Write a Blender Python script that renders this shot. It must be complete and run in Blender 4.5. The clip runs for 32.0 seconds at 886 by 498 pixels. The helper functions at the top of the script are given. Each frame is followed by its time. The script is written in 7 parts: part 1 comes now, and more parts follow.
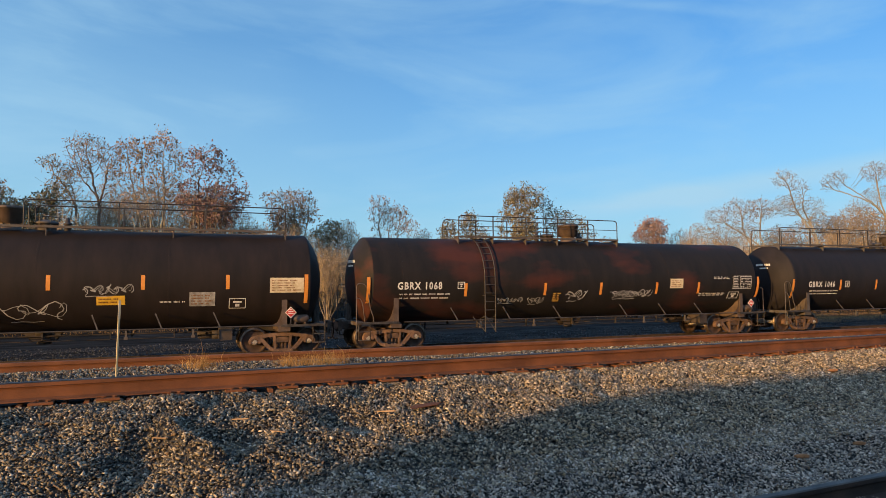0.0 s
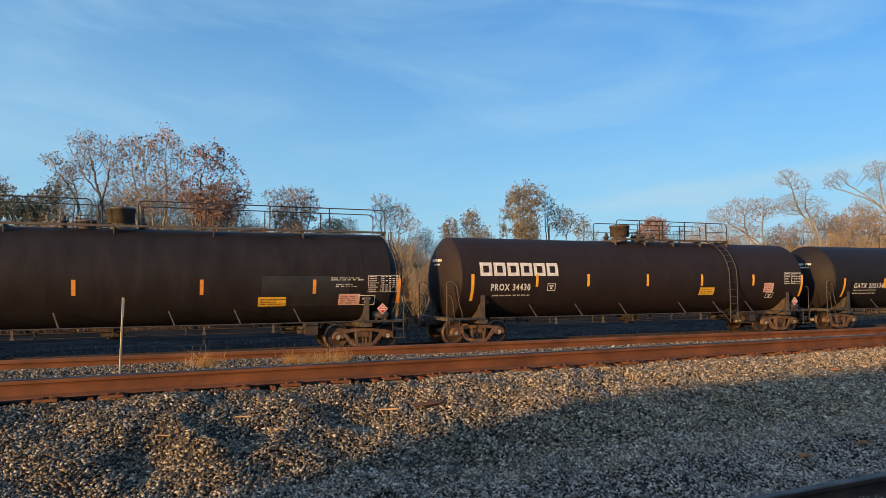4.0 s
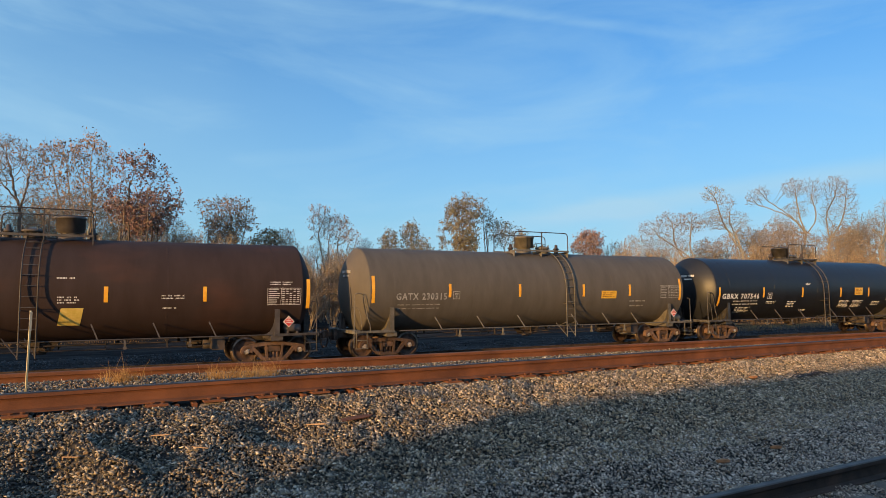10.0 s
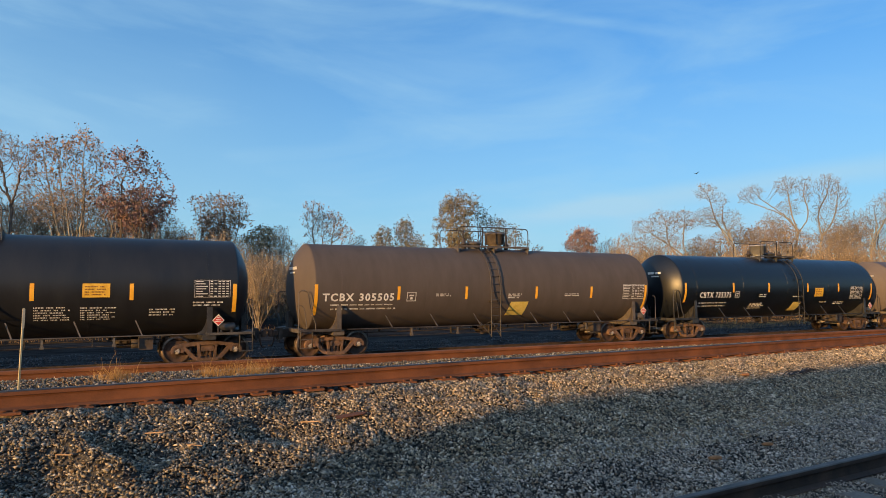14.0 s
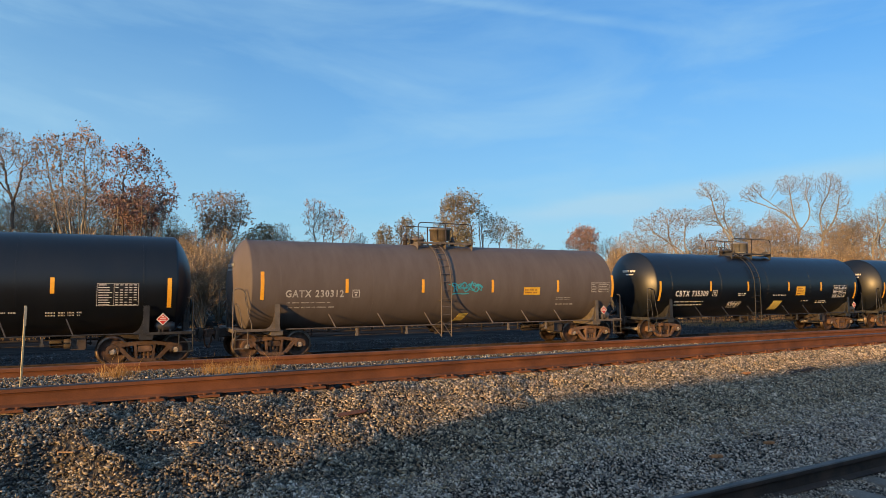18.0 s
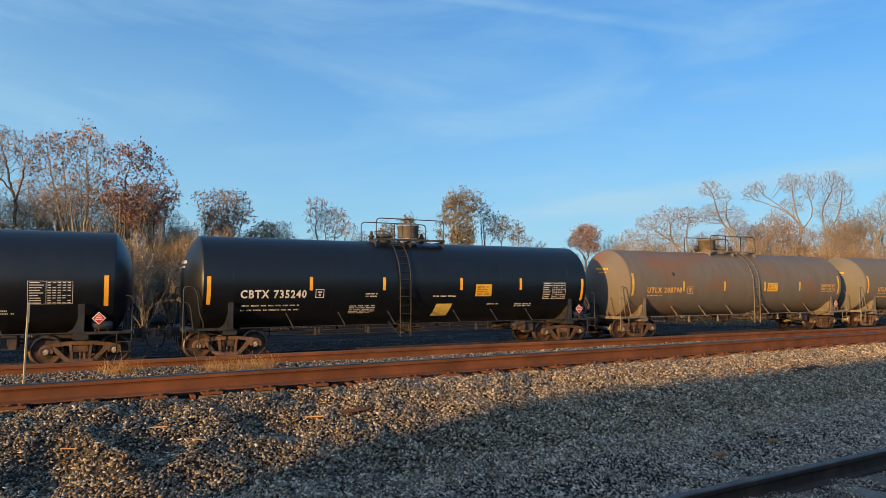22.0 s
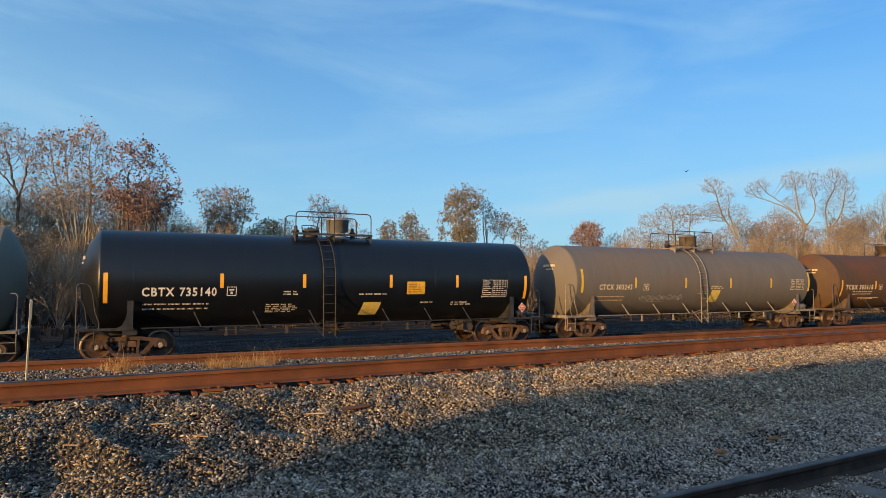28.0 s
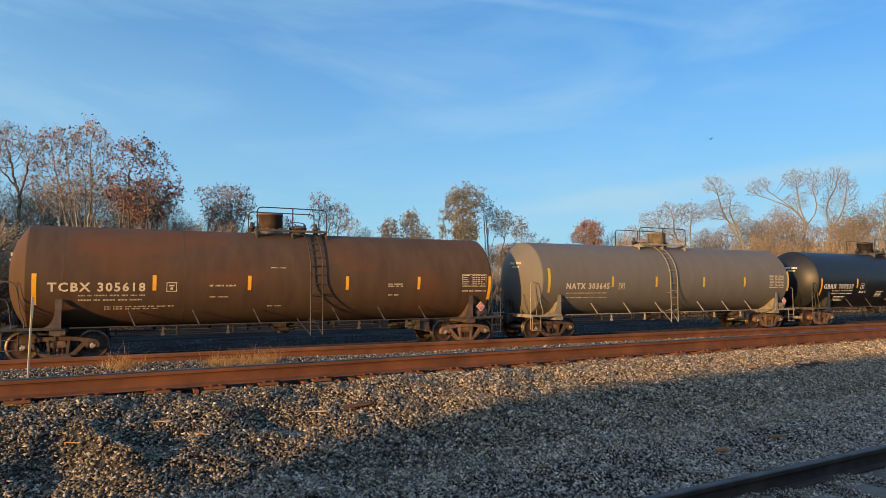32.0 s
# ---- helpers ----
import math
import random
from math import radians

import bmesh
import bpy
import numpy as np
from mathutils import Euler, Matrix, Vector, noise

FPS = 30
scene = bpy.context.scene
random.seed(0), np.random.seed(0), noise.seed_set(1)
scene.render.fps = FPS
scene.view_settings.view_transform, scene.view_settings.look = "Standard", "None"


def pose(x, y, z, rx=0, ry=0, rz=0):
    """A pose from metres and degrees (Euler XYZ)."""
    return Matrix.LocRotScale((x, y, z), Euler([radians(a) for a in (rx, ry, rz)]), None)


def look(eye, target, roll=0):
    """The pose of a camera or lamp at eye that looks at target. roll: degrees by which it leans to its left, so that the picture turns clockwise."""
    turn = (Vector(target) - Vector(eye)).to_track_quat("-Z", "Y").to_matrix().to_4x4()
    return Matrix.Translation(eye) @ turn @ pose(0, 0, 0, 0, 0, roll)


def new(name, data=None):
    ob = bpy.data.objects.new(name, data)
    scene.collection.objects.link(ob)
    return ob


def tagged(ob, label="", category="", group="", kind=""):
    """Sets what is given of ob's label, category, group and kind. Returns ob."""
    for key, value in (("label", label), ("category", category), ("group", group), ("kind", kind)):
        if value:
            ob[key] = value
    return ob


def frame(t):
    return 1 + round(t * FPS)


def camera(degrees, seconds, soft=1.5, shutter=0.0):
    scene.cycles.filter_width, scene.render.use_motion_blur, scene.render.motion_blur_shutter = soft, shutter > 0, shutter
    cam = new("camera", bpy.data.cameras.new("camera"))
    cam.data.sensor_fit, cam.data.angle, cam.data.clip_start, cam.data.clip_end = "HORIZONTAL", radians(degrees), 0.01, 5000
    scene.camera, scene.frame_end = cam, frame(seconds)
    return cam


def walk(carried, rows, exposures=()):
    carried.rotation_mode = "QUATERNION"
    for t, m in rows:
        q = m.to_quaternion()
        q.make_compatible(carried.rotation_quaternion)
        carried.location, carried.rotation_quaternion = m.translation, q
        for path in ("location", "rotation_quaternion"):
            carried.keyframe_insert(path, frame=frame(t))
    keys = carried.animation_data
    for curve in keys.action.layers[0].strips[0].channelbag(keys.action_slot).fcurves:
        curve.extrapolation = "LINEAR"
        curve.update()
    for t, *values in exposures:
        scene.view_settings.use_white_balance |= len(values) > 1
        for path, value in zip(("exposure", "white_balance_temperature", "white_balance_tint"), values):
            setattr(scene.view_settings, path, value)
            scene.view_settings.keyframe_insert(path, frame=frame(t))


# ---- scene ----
def aim(x, y, z, yaw, pitch, roll):
    """Camera pose: yaw to the right of +Y, pitch up, roll."""
    return pose(x, y, z, 90 + pitch, 0, -yaw) @ pose(0, 0, 0, 0, 0, roll)


cam = camera(69.3, 32.0, 0.5)
walk(cam, [
    (0, aim(-0.077, 0.002, 1.604, 23.38, 3.30, -0.37)),
    (1, aim(-0.077, -0.004, 1.600, 23.34, 3.29, -0.38)),
    (2, aim(-0.081, 0.002, 1.601, 23.30, 3.25, -0.30)),
    (3, aim(-0.088, 0.005, 1.603, 23.27, 3.15, -0.29)),
    (3.5, aim(-0.090, 0.008, 1.605, 23.27, 3.12, -0.24)),
    (5.5, aim(-0.088, 0.002, 1.601, 23.12, 3.27, -0.27)),
    (6, aim(-0.085, 0.002, 1.601, 23.13, 3.26, -0.28)),
    (6.5, aim(-0.077, -0.001, 1.600, 23.13, 3.24, -0.31)),
    (7, aim(-0.026, -0.008, 1.599, 23.11, 3.58, -0.19)),
    (7.5, aim(0.026, -0.013, 1.583, 23.57, 4.17, 0.01)),
    (8, aim(0.027, -0.007, 1.587, 24.91, 4.30, -0.19)),
    (8.5, aim(0.003, 0.003, 1.595, 26.20, 4.27, -0.25)),
    (9, aim(0.001, 0.004, 1.600, 27.18, 4.17, -0.28)),
    (9.5, aim(0.006, 0.006, 1.602, 27.99, 4.13, -0.29)),
    (10, aim(0.007, -0.000, 1.604, 28.59, 4.16, -0.31)),
    (10.5, aim(0.003, 0.001, 1.607, 29.00, 4.10, -0.32)),
    (11, aim(0.002, 0.001, 1.606, 29.15, 4.04, -0.30)),
    (12, aim(-0.001, 0.000, 1.607, 29.20, 4.01, -0.29)),
    (13, aim(0.003, -0.005, 1.608, 29.16, 3.95, -0.27)),
    (14, aim(-0.002, -0.008, 1.609, 29.13, 3.91, -0.25)),
    (14.5, aim(-0.003, -0.008, 1.610, 29.11, 3.88, -0.24)),
    (16.5, aim(-0.003, -0.009, 1.611, 29.03, 3.75, -0.16)),
    (17, aim(-0.004, -0.007, 1.611, 29.03, 3.75, -0.16)),
    (18, aim(-0.004, -0.004, 1.609, 29.03, 3.74, -0.17)),
    (19, aim(-0.006, 0.005, 1.607, 28.98, 3.69, -0.15)),
    (20, aim(-0.006, 0.003, 1.607, 28.97, 3.65, -0.12)),
    (21, aim(-0.007, 0.007, 1.605, 28.92, 3.60, -0.13)),
    (22, aim(-0.008, 0.014, 1.599, 28.87, 3.59, -0.11)),
    (23, aim(-0.003, -0.002, 1.597, 28.82, 3.61, -0.15)),
    (24, aim(0.001, 0.007, 1.600, 28.80, 3.52, -0.13)),
    (25, aim(-0.001, 0.005, 1.601, 28.75, 3.48, -0.11)),
    (25.5, aim(-0.002, 0.003, 1.602, 28.74, 3.47, -0.11)),
    (27.5, aim(-0.001, -0.000, 1.601, 28.67, 3.36, -0.07)),
    (28, aim(-0.001, 0.002, 1.599, 28.67, 3.36, -0.08)),
    (29, aim(-0.001, 0.013, 1.600, 28.68, 3.31, -0.02)),
    (30, aim(-0.001, 0.008, 1.598, 28.63, 3.30, -0.06)),
    (31, aim(-0.001, 0.006, 1.599, 28.61, 3.23, -0.07)),
    (32, aim(-0.004, 0.012, 1.597, 28.60, 3.20, -0.03)),
])

# ---- light ----
SUN_AZIMUTH = radians(247)      # clockwise from +Y, towards the sun
SUN_HEIGHT = radians(7.5)
world = bpy.data.worlds.new("sky")
scene.world = world
world.use_nodes = True
wn, wl = world.node_tree.nodes, world.node_tree.links
sky = wn.new("ShaderNodeTexSky")
sky.sky_type, sky.sun_disc = "NISHITA", False
sky.sun_elevation, sky.sun_rotation = SUN_HEIGHT, SUN_AZIMUTH
sky.air_density, sky.dust_density, sky.ozone_density = 1.0, 0.3, 3.0
SKY_STRENGTH = 0.15
background = wn["Background"]
background.inputs["Strength"].default_value = SKY_STRENGTH


def sky_clouds():
    """Thin cirrus streaks and a pale bank low in the sky, mixed into the sky's colour."""
    coords = wn.new("ShaderNodeTexCoord")
    turn = wn.new("ShaderNodeMapping")
    turn.inputs["Rotation"].default_value = (0.0, radians(8), radians(-28))
    turn.inputs["Scale"].default_value = (1.6, 1.5, 6.0)
    wl.new(coords.outputs["Generated"], turn.inputs["Vector"])
    wisps = wn.new("ShaderNodeTexNoise")
    wisps.inputs["Scale"].default_value, wisps.inputs["Detail"].default_value = 1.5, 8.0
    wisps.inputs["Roughness"].default_value, wisps.inputs["Distortion"].default_value = 0.55, 0.7
    wl.new(turn.outputs["Vector"], wisps.inputs["Vector"])
    ramp = wn.new("ShaderNodeValToRGB")
    ramp.color_ramp.elements[0].position, ramp.color_ramp.elements[1].position = 0.42, 0.84
    wl.new(wisps.outputs["Fac"], ramp.inputs["Fac"])
    split = wn.new("ShaderNodeSeparateXYZ")
    wl.new(coords.outputs["Generated"], split.inputs["Vector"])
    low = wn.new("ShaderNodeMapRange")
    for i, v in enumerate((0.0, 0.35, 0.76, 0.08)):
        low.inputs[i + 1].default_value = v
    wl.new(split.outputs["Z"], low.inputs["Value"])
    both = wn.new("ShaderNodeMath")
    both.operation, both.use_clamp = "MULTIPLY_ADD", True
    both.inputs[1].default_value = 0.5
    wl.new(ramp.outputs["Color"], both.inputs[0])
    wl.new(low.outputs["Result"], both.inputs[2])

    def along(direction, v0, v1, r0, r1):
        """How near the sky's point lies to a direction, mapped to a range."""
        dot, span = wn.new("ShaderNodeVectorMath"), wn.new("ShaderNodeMapRange")
        dot.operation, span.interpolation_type = "DOT_PRODUCT", "SMOOTHSTEP"
        dot.inputs[1].default_value = direction
        wl.new(coords.outputs["Generated"], dot.inputs[0])
        for i, v in enumerate((v0, v1, r0, r1)):
            span.inputs[i + 1].default_value = v
        wl.new(dot.outputs["Value"], span.inputs["Value"])
        return span.outputs["Result"]

    def math_node(kind, p, q):
        m = wn.new("ShaderNodeMath")
        m.operation, m.use_clamp = kind, True
        for i, v in enumerate((p, q)):
            if isinstance(v, float):
                m.inputs[i].default_value = v
            else:
                wl.new(v, m.inputs[i])
        return m.outputs["Value"]

    # an old vapour trail, frayed by the wisps
    across = (0.0883, 0.4312, -0.8979)
    trail = math_node("MULTIPLY", along(across, -0.014, 0.0, 0.0, 1.0), along(across, 0.0, 0.010, 1.0, 0.0))
    trail = math_node("MULTIPLY", trail, along((0.52, 0.745, 0.42), 0.955, 0.99, 0.0, 0.38))
    cover = math_node("ADD", both.outputs["Value"], math_node("MULTIPLY", trail, wisps.outputs["Fac"]))
    # a broad soft streak of cirrus low in the sky
    across = (0.1625, 0.0195, -0.9865)
    band = math_node("MULTIPLY", along(across, -0.030, -0.004, 0.0, 1.0), along(across, -0.004, 0.022, 1.0, 0.0))
    band = math_node("MULTIPLY", band, along((0.833, 0.533, 0.145), 0.90, 0.985, 0.0, 1.0))
    cover = math_node("ADD", cover, math_node("MULTIPLY", band, wisps.outputs["Fac"]))
    # soft veils of high cirrus
    for way, near_dot, most in (((-0.02, 0.94, 0.34), 0.975, 0.26), ((0.22, 0.90, 0.37), 0.985, 0.16), ((0.09, 0.975, 0.20), 0.985, 0.16), ((-0.16, 0.93, 0.32), 0.975, 0.24)):
        cover = math_node("ADD", cover, math_node("MULTIPLY", along(way, near_dot, 0.9995, 0.0, most), wisps.outputs["Fac"]))
    # the blue is deepest away from the low sun; towards it the haze turns pale and bright
    sunward = (math.sin(SUN_AZIMUTH) * math.cos(SUN_HEIGHT), math.cos(SUN_AZIMUTH) * math.cos(SUN_HEIGHT), math.sin(SUN_HEIGHT))
    deep = wn.new("ShaderNodeMix")
    deep.data_type = "RGBA"
    deep.inputs["A"].default_value, deep.inputs["B"].default_value = (0.44, 0.765, 0.995, 1), (1.08, 1.45, 1.62, 1)
    wl.new(along(sunward, -1.0, 0.75, 0.0, 1.0), deep.inputs["Factor"])
    tint = wn.new("ShaderNodeMix")
    tint.data_type, tint.blend_type = "RGBA", "MULTIPLY"
    tint.inputs["Factor"].default_value = 1.0
    wl.new(sky.outputs["Color"], tint.inputs["A"])
    wl.new(deep.outputs["Result"], tint.inputs["B"])
    # high haze keeps the sky overhead from turning dark
    high = wn.new("ShaderNodeMapRange")
    for i, v in enumerate((0.12, 0.75, 0.97, 1.45)):
        high.inputs[i + 1].default_value = v
    wl.new(split.outputs["Z"], high.inputs["Value"])
    lifted = wn.new("ShaderNodeVectorMath")
    lifted.operation = "SCALE"
    wl.new(tint.outputs["Result"], lifted.inputs[0])
    wl.new(high.outputs["Result"], lifted.inputs["Scale"])
    haze = wn.new("ShaderNodeMix")
    haze.data_type = "RGBA"
    haze.inputs["A"].default_value, haze.inputs["B"].default_value = (1.88, 3.12, 4.05, 1), (5.6, 5.4, 5.05, 1)
    wl.new(along(sunward, 0.0, 0.95, 0.0, 1.0), haze.inputs["Factor"])
    veil = math_node("ADD", cover, along(sunward, 0.3, 0.97, 0.0, 0.35))
    mix = wn.new("ShaderNodeMix")
    mix.data_type = "RGBA"
    wl.new(veil, mix.inputs["Factor"])
    wl.new(lifted.outputs["Vector"], mix.inputs["A"])
    wl.new(haze.outputs["Result"], mix.inputs["B"])
    wl.new(mix.outputs["Result"], background.inputs["Color"])


sky_clouds()
sun = new("sun", bpy.data.lights.new("sun", "SUN"))
sun.data.energy, sun.data.angle, sun.data.color = 4.6, radians(0.5), (1.0, 0.57, 0.19)
sun.matrix_world = look((0, 0, 30), (-math.sin(SUN_AZIMUTH) * 50, -math.cos(SUN_AZIMUTH) * 50, 30 - math.tan(SUN_HEIGHT) * 50))
scene.view_settings.exposure = 0.5


# ---- materials ----
def mat(name, c1, c2, scale=4.0, rough=0.8, bump=0.2, metal=0.0, fine=60.0, vary=0.0, coords="Object"):
    """Two colours mixed by noise at a large and a small scale, with bump from the fine one."""
    m = bpy.data.materials.new(name)
    m.use_nodes = True
    n, l = m.node_tree.nodes, m.node_tree.links
    b = n["Principled BSDF"]
    tc = n.new("ShaderNodeTexCoord")
    big, small = n.new("ShaderNodeTexNoise"), n.new("ShaderNodeTexNoise")
    big.inputs["Scale"].default_value, small.inputs["Scale"].default_value = scale, fine
    big.inputs["Detail"].default_value, small.inputs["Detail"].default_value = 5, 3
    l.new(tc.outputs[coords], big.inputs["Vector"])
    l.new(tc.outputs[coords], small.inputs["Vector"])
    add = n.new("ShaderNodeMath")
    add.operation = "MULTIPLY_ADD"
    add.inputs[1].default_value = 0.35
    l.new(small.outputs["Fac"], add.inputs[0])
    l.new(big.outputs["Fac"], add.inputs[2])
    ramp = n.new("ShaderNodeValToRGB")
    ramp.color_ramp.elements[0].position, ramp.color_ramp.elements[1].position = 0.5, 0.86
    ramp.color_ramp.elements[0].color, ramp.color_ramp.elements[1].color = (*c1, 1), (*c2, 1)
    l.new(add.outputs[0], ramp.inputs["Fac"])
    out = ramp.outputs["Color"]
    if vary:
        info = n.new("ShaderNodeNewGeometry" if vary < 0 else "ShaderNodeObjectInfo")
        hsv = n.new("ShaderNodeHueSaturation")
        rng = n.new("ShaderNodeMapRange")
        rng.inputs[3].default_value, rng.inputs[4].default_value = 1 - abs(vary), 1 + abs(vary)
        l.new(info.outputs["Random Per Island" if vary < 0 else "Random"], rng.inputs["Value"])
        l.new(rng.outputs["Result"], hsv.inputs["Value"])
        l.new(out, hsv.inputs["Color"])
        out = hsv.outputs["Color"]
    l.new(out, b.inputs["Base Color"])
    b.inputs["Roughness"].default_value, b.inputs["Metallic"].default_value = rough, metal
    if bump:
        bp = n.new("ShaderNodeBump")
        bp.inputs["Strength"].default_value, bp.inputs["Distance"].default_value = bump, 0.02
        l.new(small.outputs["Fac"], bp.inputs["Height"])
        l.new(bp.outputs["Normal"], b.inputs["Normal"])
    return m


def tank_paint(name, paint, dirt, amount, rough, rust=None, rust_amount=0.0):
    """Weathered tank paint: streaked dirt all over, rust-red patches where the top coat is worn."""
    m = mat(name, paint, paint, 1.0, rough, 0.03, fine=25)
    n, l = m.node_tree.nodes, m.node_tree.links
    b = n["Principled BSDF"]
    tc = next(x for x in n if x.type == "TEX_COORD")
    stretch = n.new("ShaderNodeMapping")
    stretch.inputs["Scale"].default_value = (1.4, 0.5, 0.35)
    l.new(tc.outputs["Object"], stretch.inputs["Vector"])
    streak = n.new("ShaderNodeTexNoise")
    streak.inputs["Scale"].default_value, streak.inputs["Detail"].default_value = 1.6, 8
    streak.inputs["Roughness"].default_value = 0.62
    l.new(stretch.outputs["Vector"], streak.inputs["Vector"])
    r1 = n.new("ShaderNodeMapRange")
    for i, v in enumerate((0.33, 0.72, 0.0, amount)):
        r1.inputs[i + 1].default_value = v
    l.new(streak.outputs["Fac"], r1.inputs["Value"])
    mix = n.new("ShaderNodeMix")
    mix.data_type = "RGBA"
    mix.inputs["A"].default_value, mix.inputs["B"].default_value = (*paint, 1), (*dirt, 1)
    l.new(r1.outputs["Result"], mix.inputs["Factor"])
    out = mix.outputs["Result"]
    if rust:
        s2 = n.new("ShaderNodeMapping")
        s2.inputs["Scale"].default_value = (0.32, 0.5, 0.7)
        l.new(tc.outputs["Object"], s2.inputs["Vector"])
        blot = n.new("ShaderNodeTexNoise")
        blot.inputs["Scale"].default_value, blot.inputs["Detail"].default_value = 1.1, 6
        l.new(s2.outputs["Vector"], blot.inputs["Vector"])
        r2 = n.new("ShaderNodeMapRange")
        for i, v in enumerate((0.5, 0.66, 0.0, rust_amount)):
            r2.inputs[i + 1].default_value = v
        l.new(blot.outputs["Fac"], r2.inputs["Value"])
        mx = n.new("ShaderNodeMix")
        mx.data_type = "RGBA"
        mx.inputs["B"].default_value = (*rust, 1)
        l.new(r2.outputs["Result"], mx.inputs["Factor"])
        l.new(out, mx.inputs["A"])
        out = mx.outputs["Result"]
    l.new(out, b.inputs["Base Color"])
    rr = n.new("ShaderNodeMapRange")
    rr.inputs[3].default_value, rr.inputs[4].default_value = rough * 0.85, min(1, rough * 1.25)
    l.new(streak.outputs["Fac"], rr.inputs["Value"])
    l.new(rr.outputs["Result"], b.inputs["Roughness"])
    b.inputs["Specular IOR Level"].default_value = 0.5 if rough < 0.4 else 0.4 if rough < 0.5 else 0.16
    return m


def stone_material(name, dark, brown, shades):
    """Mixed crushed stone: each lump takes its own grey, tan or brown."""
    m = mat(name, (0.7, 0.7, 0.7), (1.0, 1.0, 1.0), 6.0, 0.8, 0.25, fine=90)
    n, l = m.node_tree.nodes, m.node_tree.links
    geo, pick, mul = n.new("ShaderNodeNewGeometry"), n.new("ShaderNodeValToRGB"), n.new("ShaderNodeMix")
    pick.color_ramp.interpolation = "CONSTANT"
    e = pick.color_ramp.elements
    e[0].position, e[0].color = 0.0, (*dark, 1)
    e[1].position, e[1].color = 0.68, (*brown, 1)
    for at, c in zip((0.22, 0.42, 0.58, 0.76, 0.93), shades):
        k = e.new(at)
        k.color = (*c, 1)
    l.new(geo.outputs["Random Per Island"], pick.inputs["Fac"])
    mul.data_type, mul.blend_type = "RGBA", "MULTIPLY"
    mul.inputs["Factor"].default_value = 1.0
    b = n["Principled BSDF"]
    l.new(b.inputs["Base Color"].links[0].from_socket, mul.inputs["A"])
    l.new(pick.outputs["Color"], mul.inputs["B"])
    l.new(mul.outputs["Result"], b.inputs["Base Color"])
    return m


def ground_material():
    """Stone dust by the near tracks, gap shade painted in; streaked near-black farther down."""
    m = mat("ballast_ground", (0.030, 0.028, 0.026), (0.085, 0.078, 0.07), 1.2, 0.95, 0.7, fine=24)
    n, l = m.node_tree.nodes, m.node_tree.links
    b = n["Principled BSDF"]
    b.inputs["Specular IOR Level"].default_value = 0.05
    tc = next(x for x in n if x.type == "TEX_COORD")
    split, rng, mix, blot, ramp = (n.new("ShaderNode" + k) for k in ("SeparateXYZ", "MapRange", "Mix", "TexNoise", "ValToRGB"))
    l.new(tc.outputs["Object"], split.inputs["Vector"])
    l.new(split.outputs["Y"], rng.inputs["Value"])
    rng.inputs[1].default_value, rng.inputs[2].default_value = 10.0, 13.0
    stretch = n.new("ShaderNodeMapping")
    stretch.inputs["Scale"].default_value = (0.25, 1.2, 1.0)
    l.new(tc.outputs["Object"], stretch.inputs["Vector"])
    l.new(stretch.outputs["Vector"], blot.inputs["Vector"])
    blot.inputs["Scale"].default_value, blot.inputs["Detail"].default_value = 1.3, 8
    ramp.color_ramp.elements[0].position, ramp.color_ramp.elements[0].color = 0.42, (0.012, 0.012, 0.012, 1)
    ramp.color_ramp.elements[1].position, ramp.color_ramp.elements[1].color = 0.80, (0.060, 0.060, 0.060, 1)
    l.new(blot.outputs["Fac"], ramp.inputs["Fac"])
    mix.data_type = "RGBA"
    l.new(rng.outputs["Result"], mix.inputs["Factor"])
    l.new(b.inputs["Base Color"].links[0].from_socket, mix.inputs["A"])
    l.new(ramp.outputs["Color"], mix.inputs["B"])
    l.new(mix.outputs["Result"], b.inputs["Base Color"])
    return m


# One ballast in three tones: darkened where side-lit, lifted where front-lit and in shade.
STONE = stone_material("ballast_stone", (0.062, 0.055, 0.046), (0.17, 0.114, 0.068), ((0.135, 0.119, 0.095), (0.21, 0.181, 0.134), (0.295, 0.227, 0.143), (0.375, 0.318, 0.238), (0.62, 0.54, 0.42)))
STONE_LIFTED = stone_material("lifted_stone", (0.107, 0.091, 0.070), (0.266, 0.170, 0.095), ((0.240, 0.199, 0.145), (0.363, 0.295, 0.202), (0.476, 0.349, 0.204), (0.563, 0.458, 0.316), (0.818, 0.680, 0.505)))
STONE_SHADE_LIFTED = stone_material("shade_lifted_stone", (0.149, 0.128, 0.112), (0.317, 0.216, 0.141), ((0.312, 0.268, 0.228), (0.450, 0.384, 0.316), (0.542, 0.428, 0.306), (0.654, 0.557, 0.451), (0.839, 0.729, 0.602)))
DARK_STONE = mat("dark_stone", (0.01, 0.01, 0.011), (0.085, 0.088, 0.094), 0.8, 0.9, 0.2, fine=40, vary=-0.6)
SOIL = ground_material()
RAIL_RUST = mat("rail_rust", (0.10, 0.036, 0.016), (0.195, 0.072, 0.03), 3.0, 0.85, 0.15, fine=90)
RAIL_HEAD = mat("rail_head", (0.04, 0.037, 0.037), (0.10, 0.085, 0.075), 4.0, 0.5, 0.05, 0.7, fine=120)
RAIL_DARK = mat("dark_rail_steel", (0.032, 0.021, 0.016), (0.085, 0.052, 0.036), 4.0, 0.75, 0.1, 0.1, fine=90)
RAIL_WORN = mat("rail_head_worn", (0.06, 0.05, 0.044), (0.135, 0.115, 0.10), 4.0, 0.7, 0.05, 0.0, fine=120)
INK = mat("panel_ink", (0.20, 0.085, 0.02), (0.30, 0.13, 0.03), 6.0, 0.6, 0.0, fine=30)
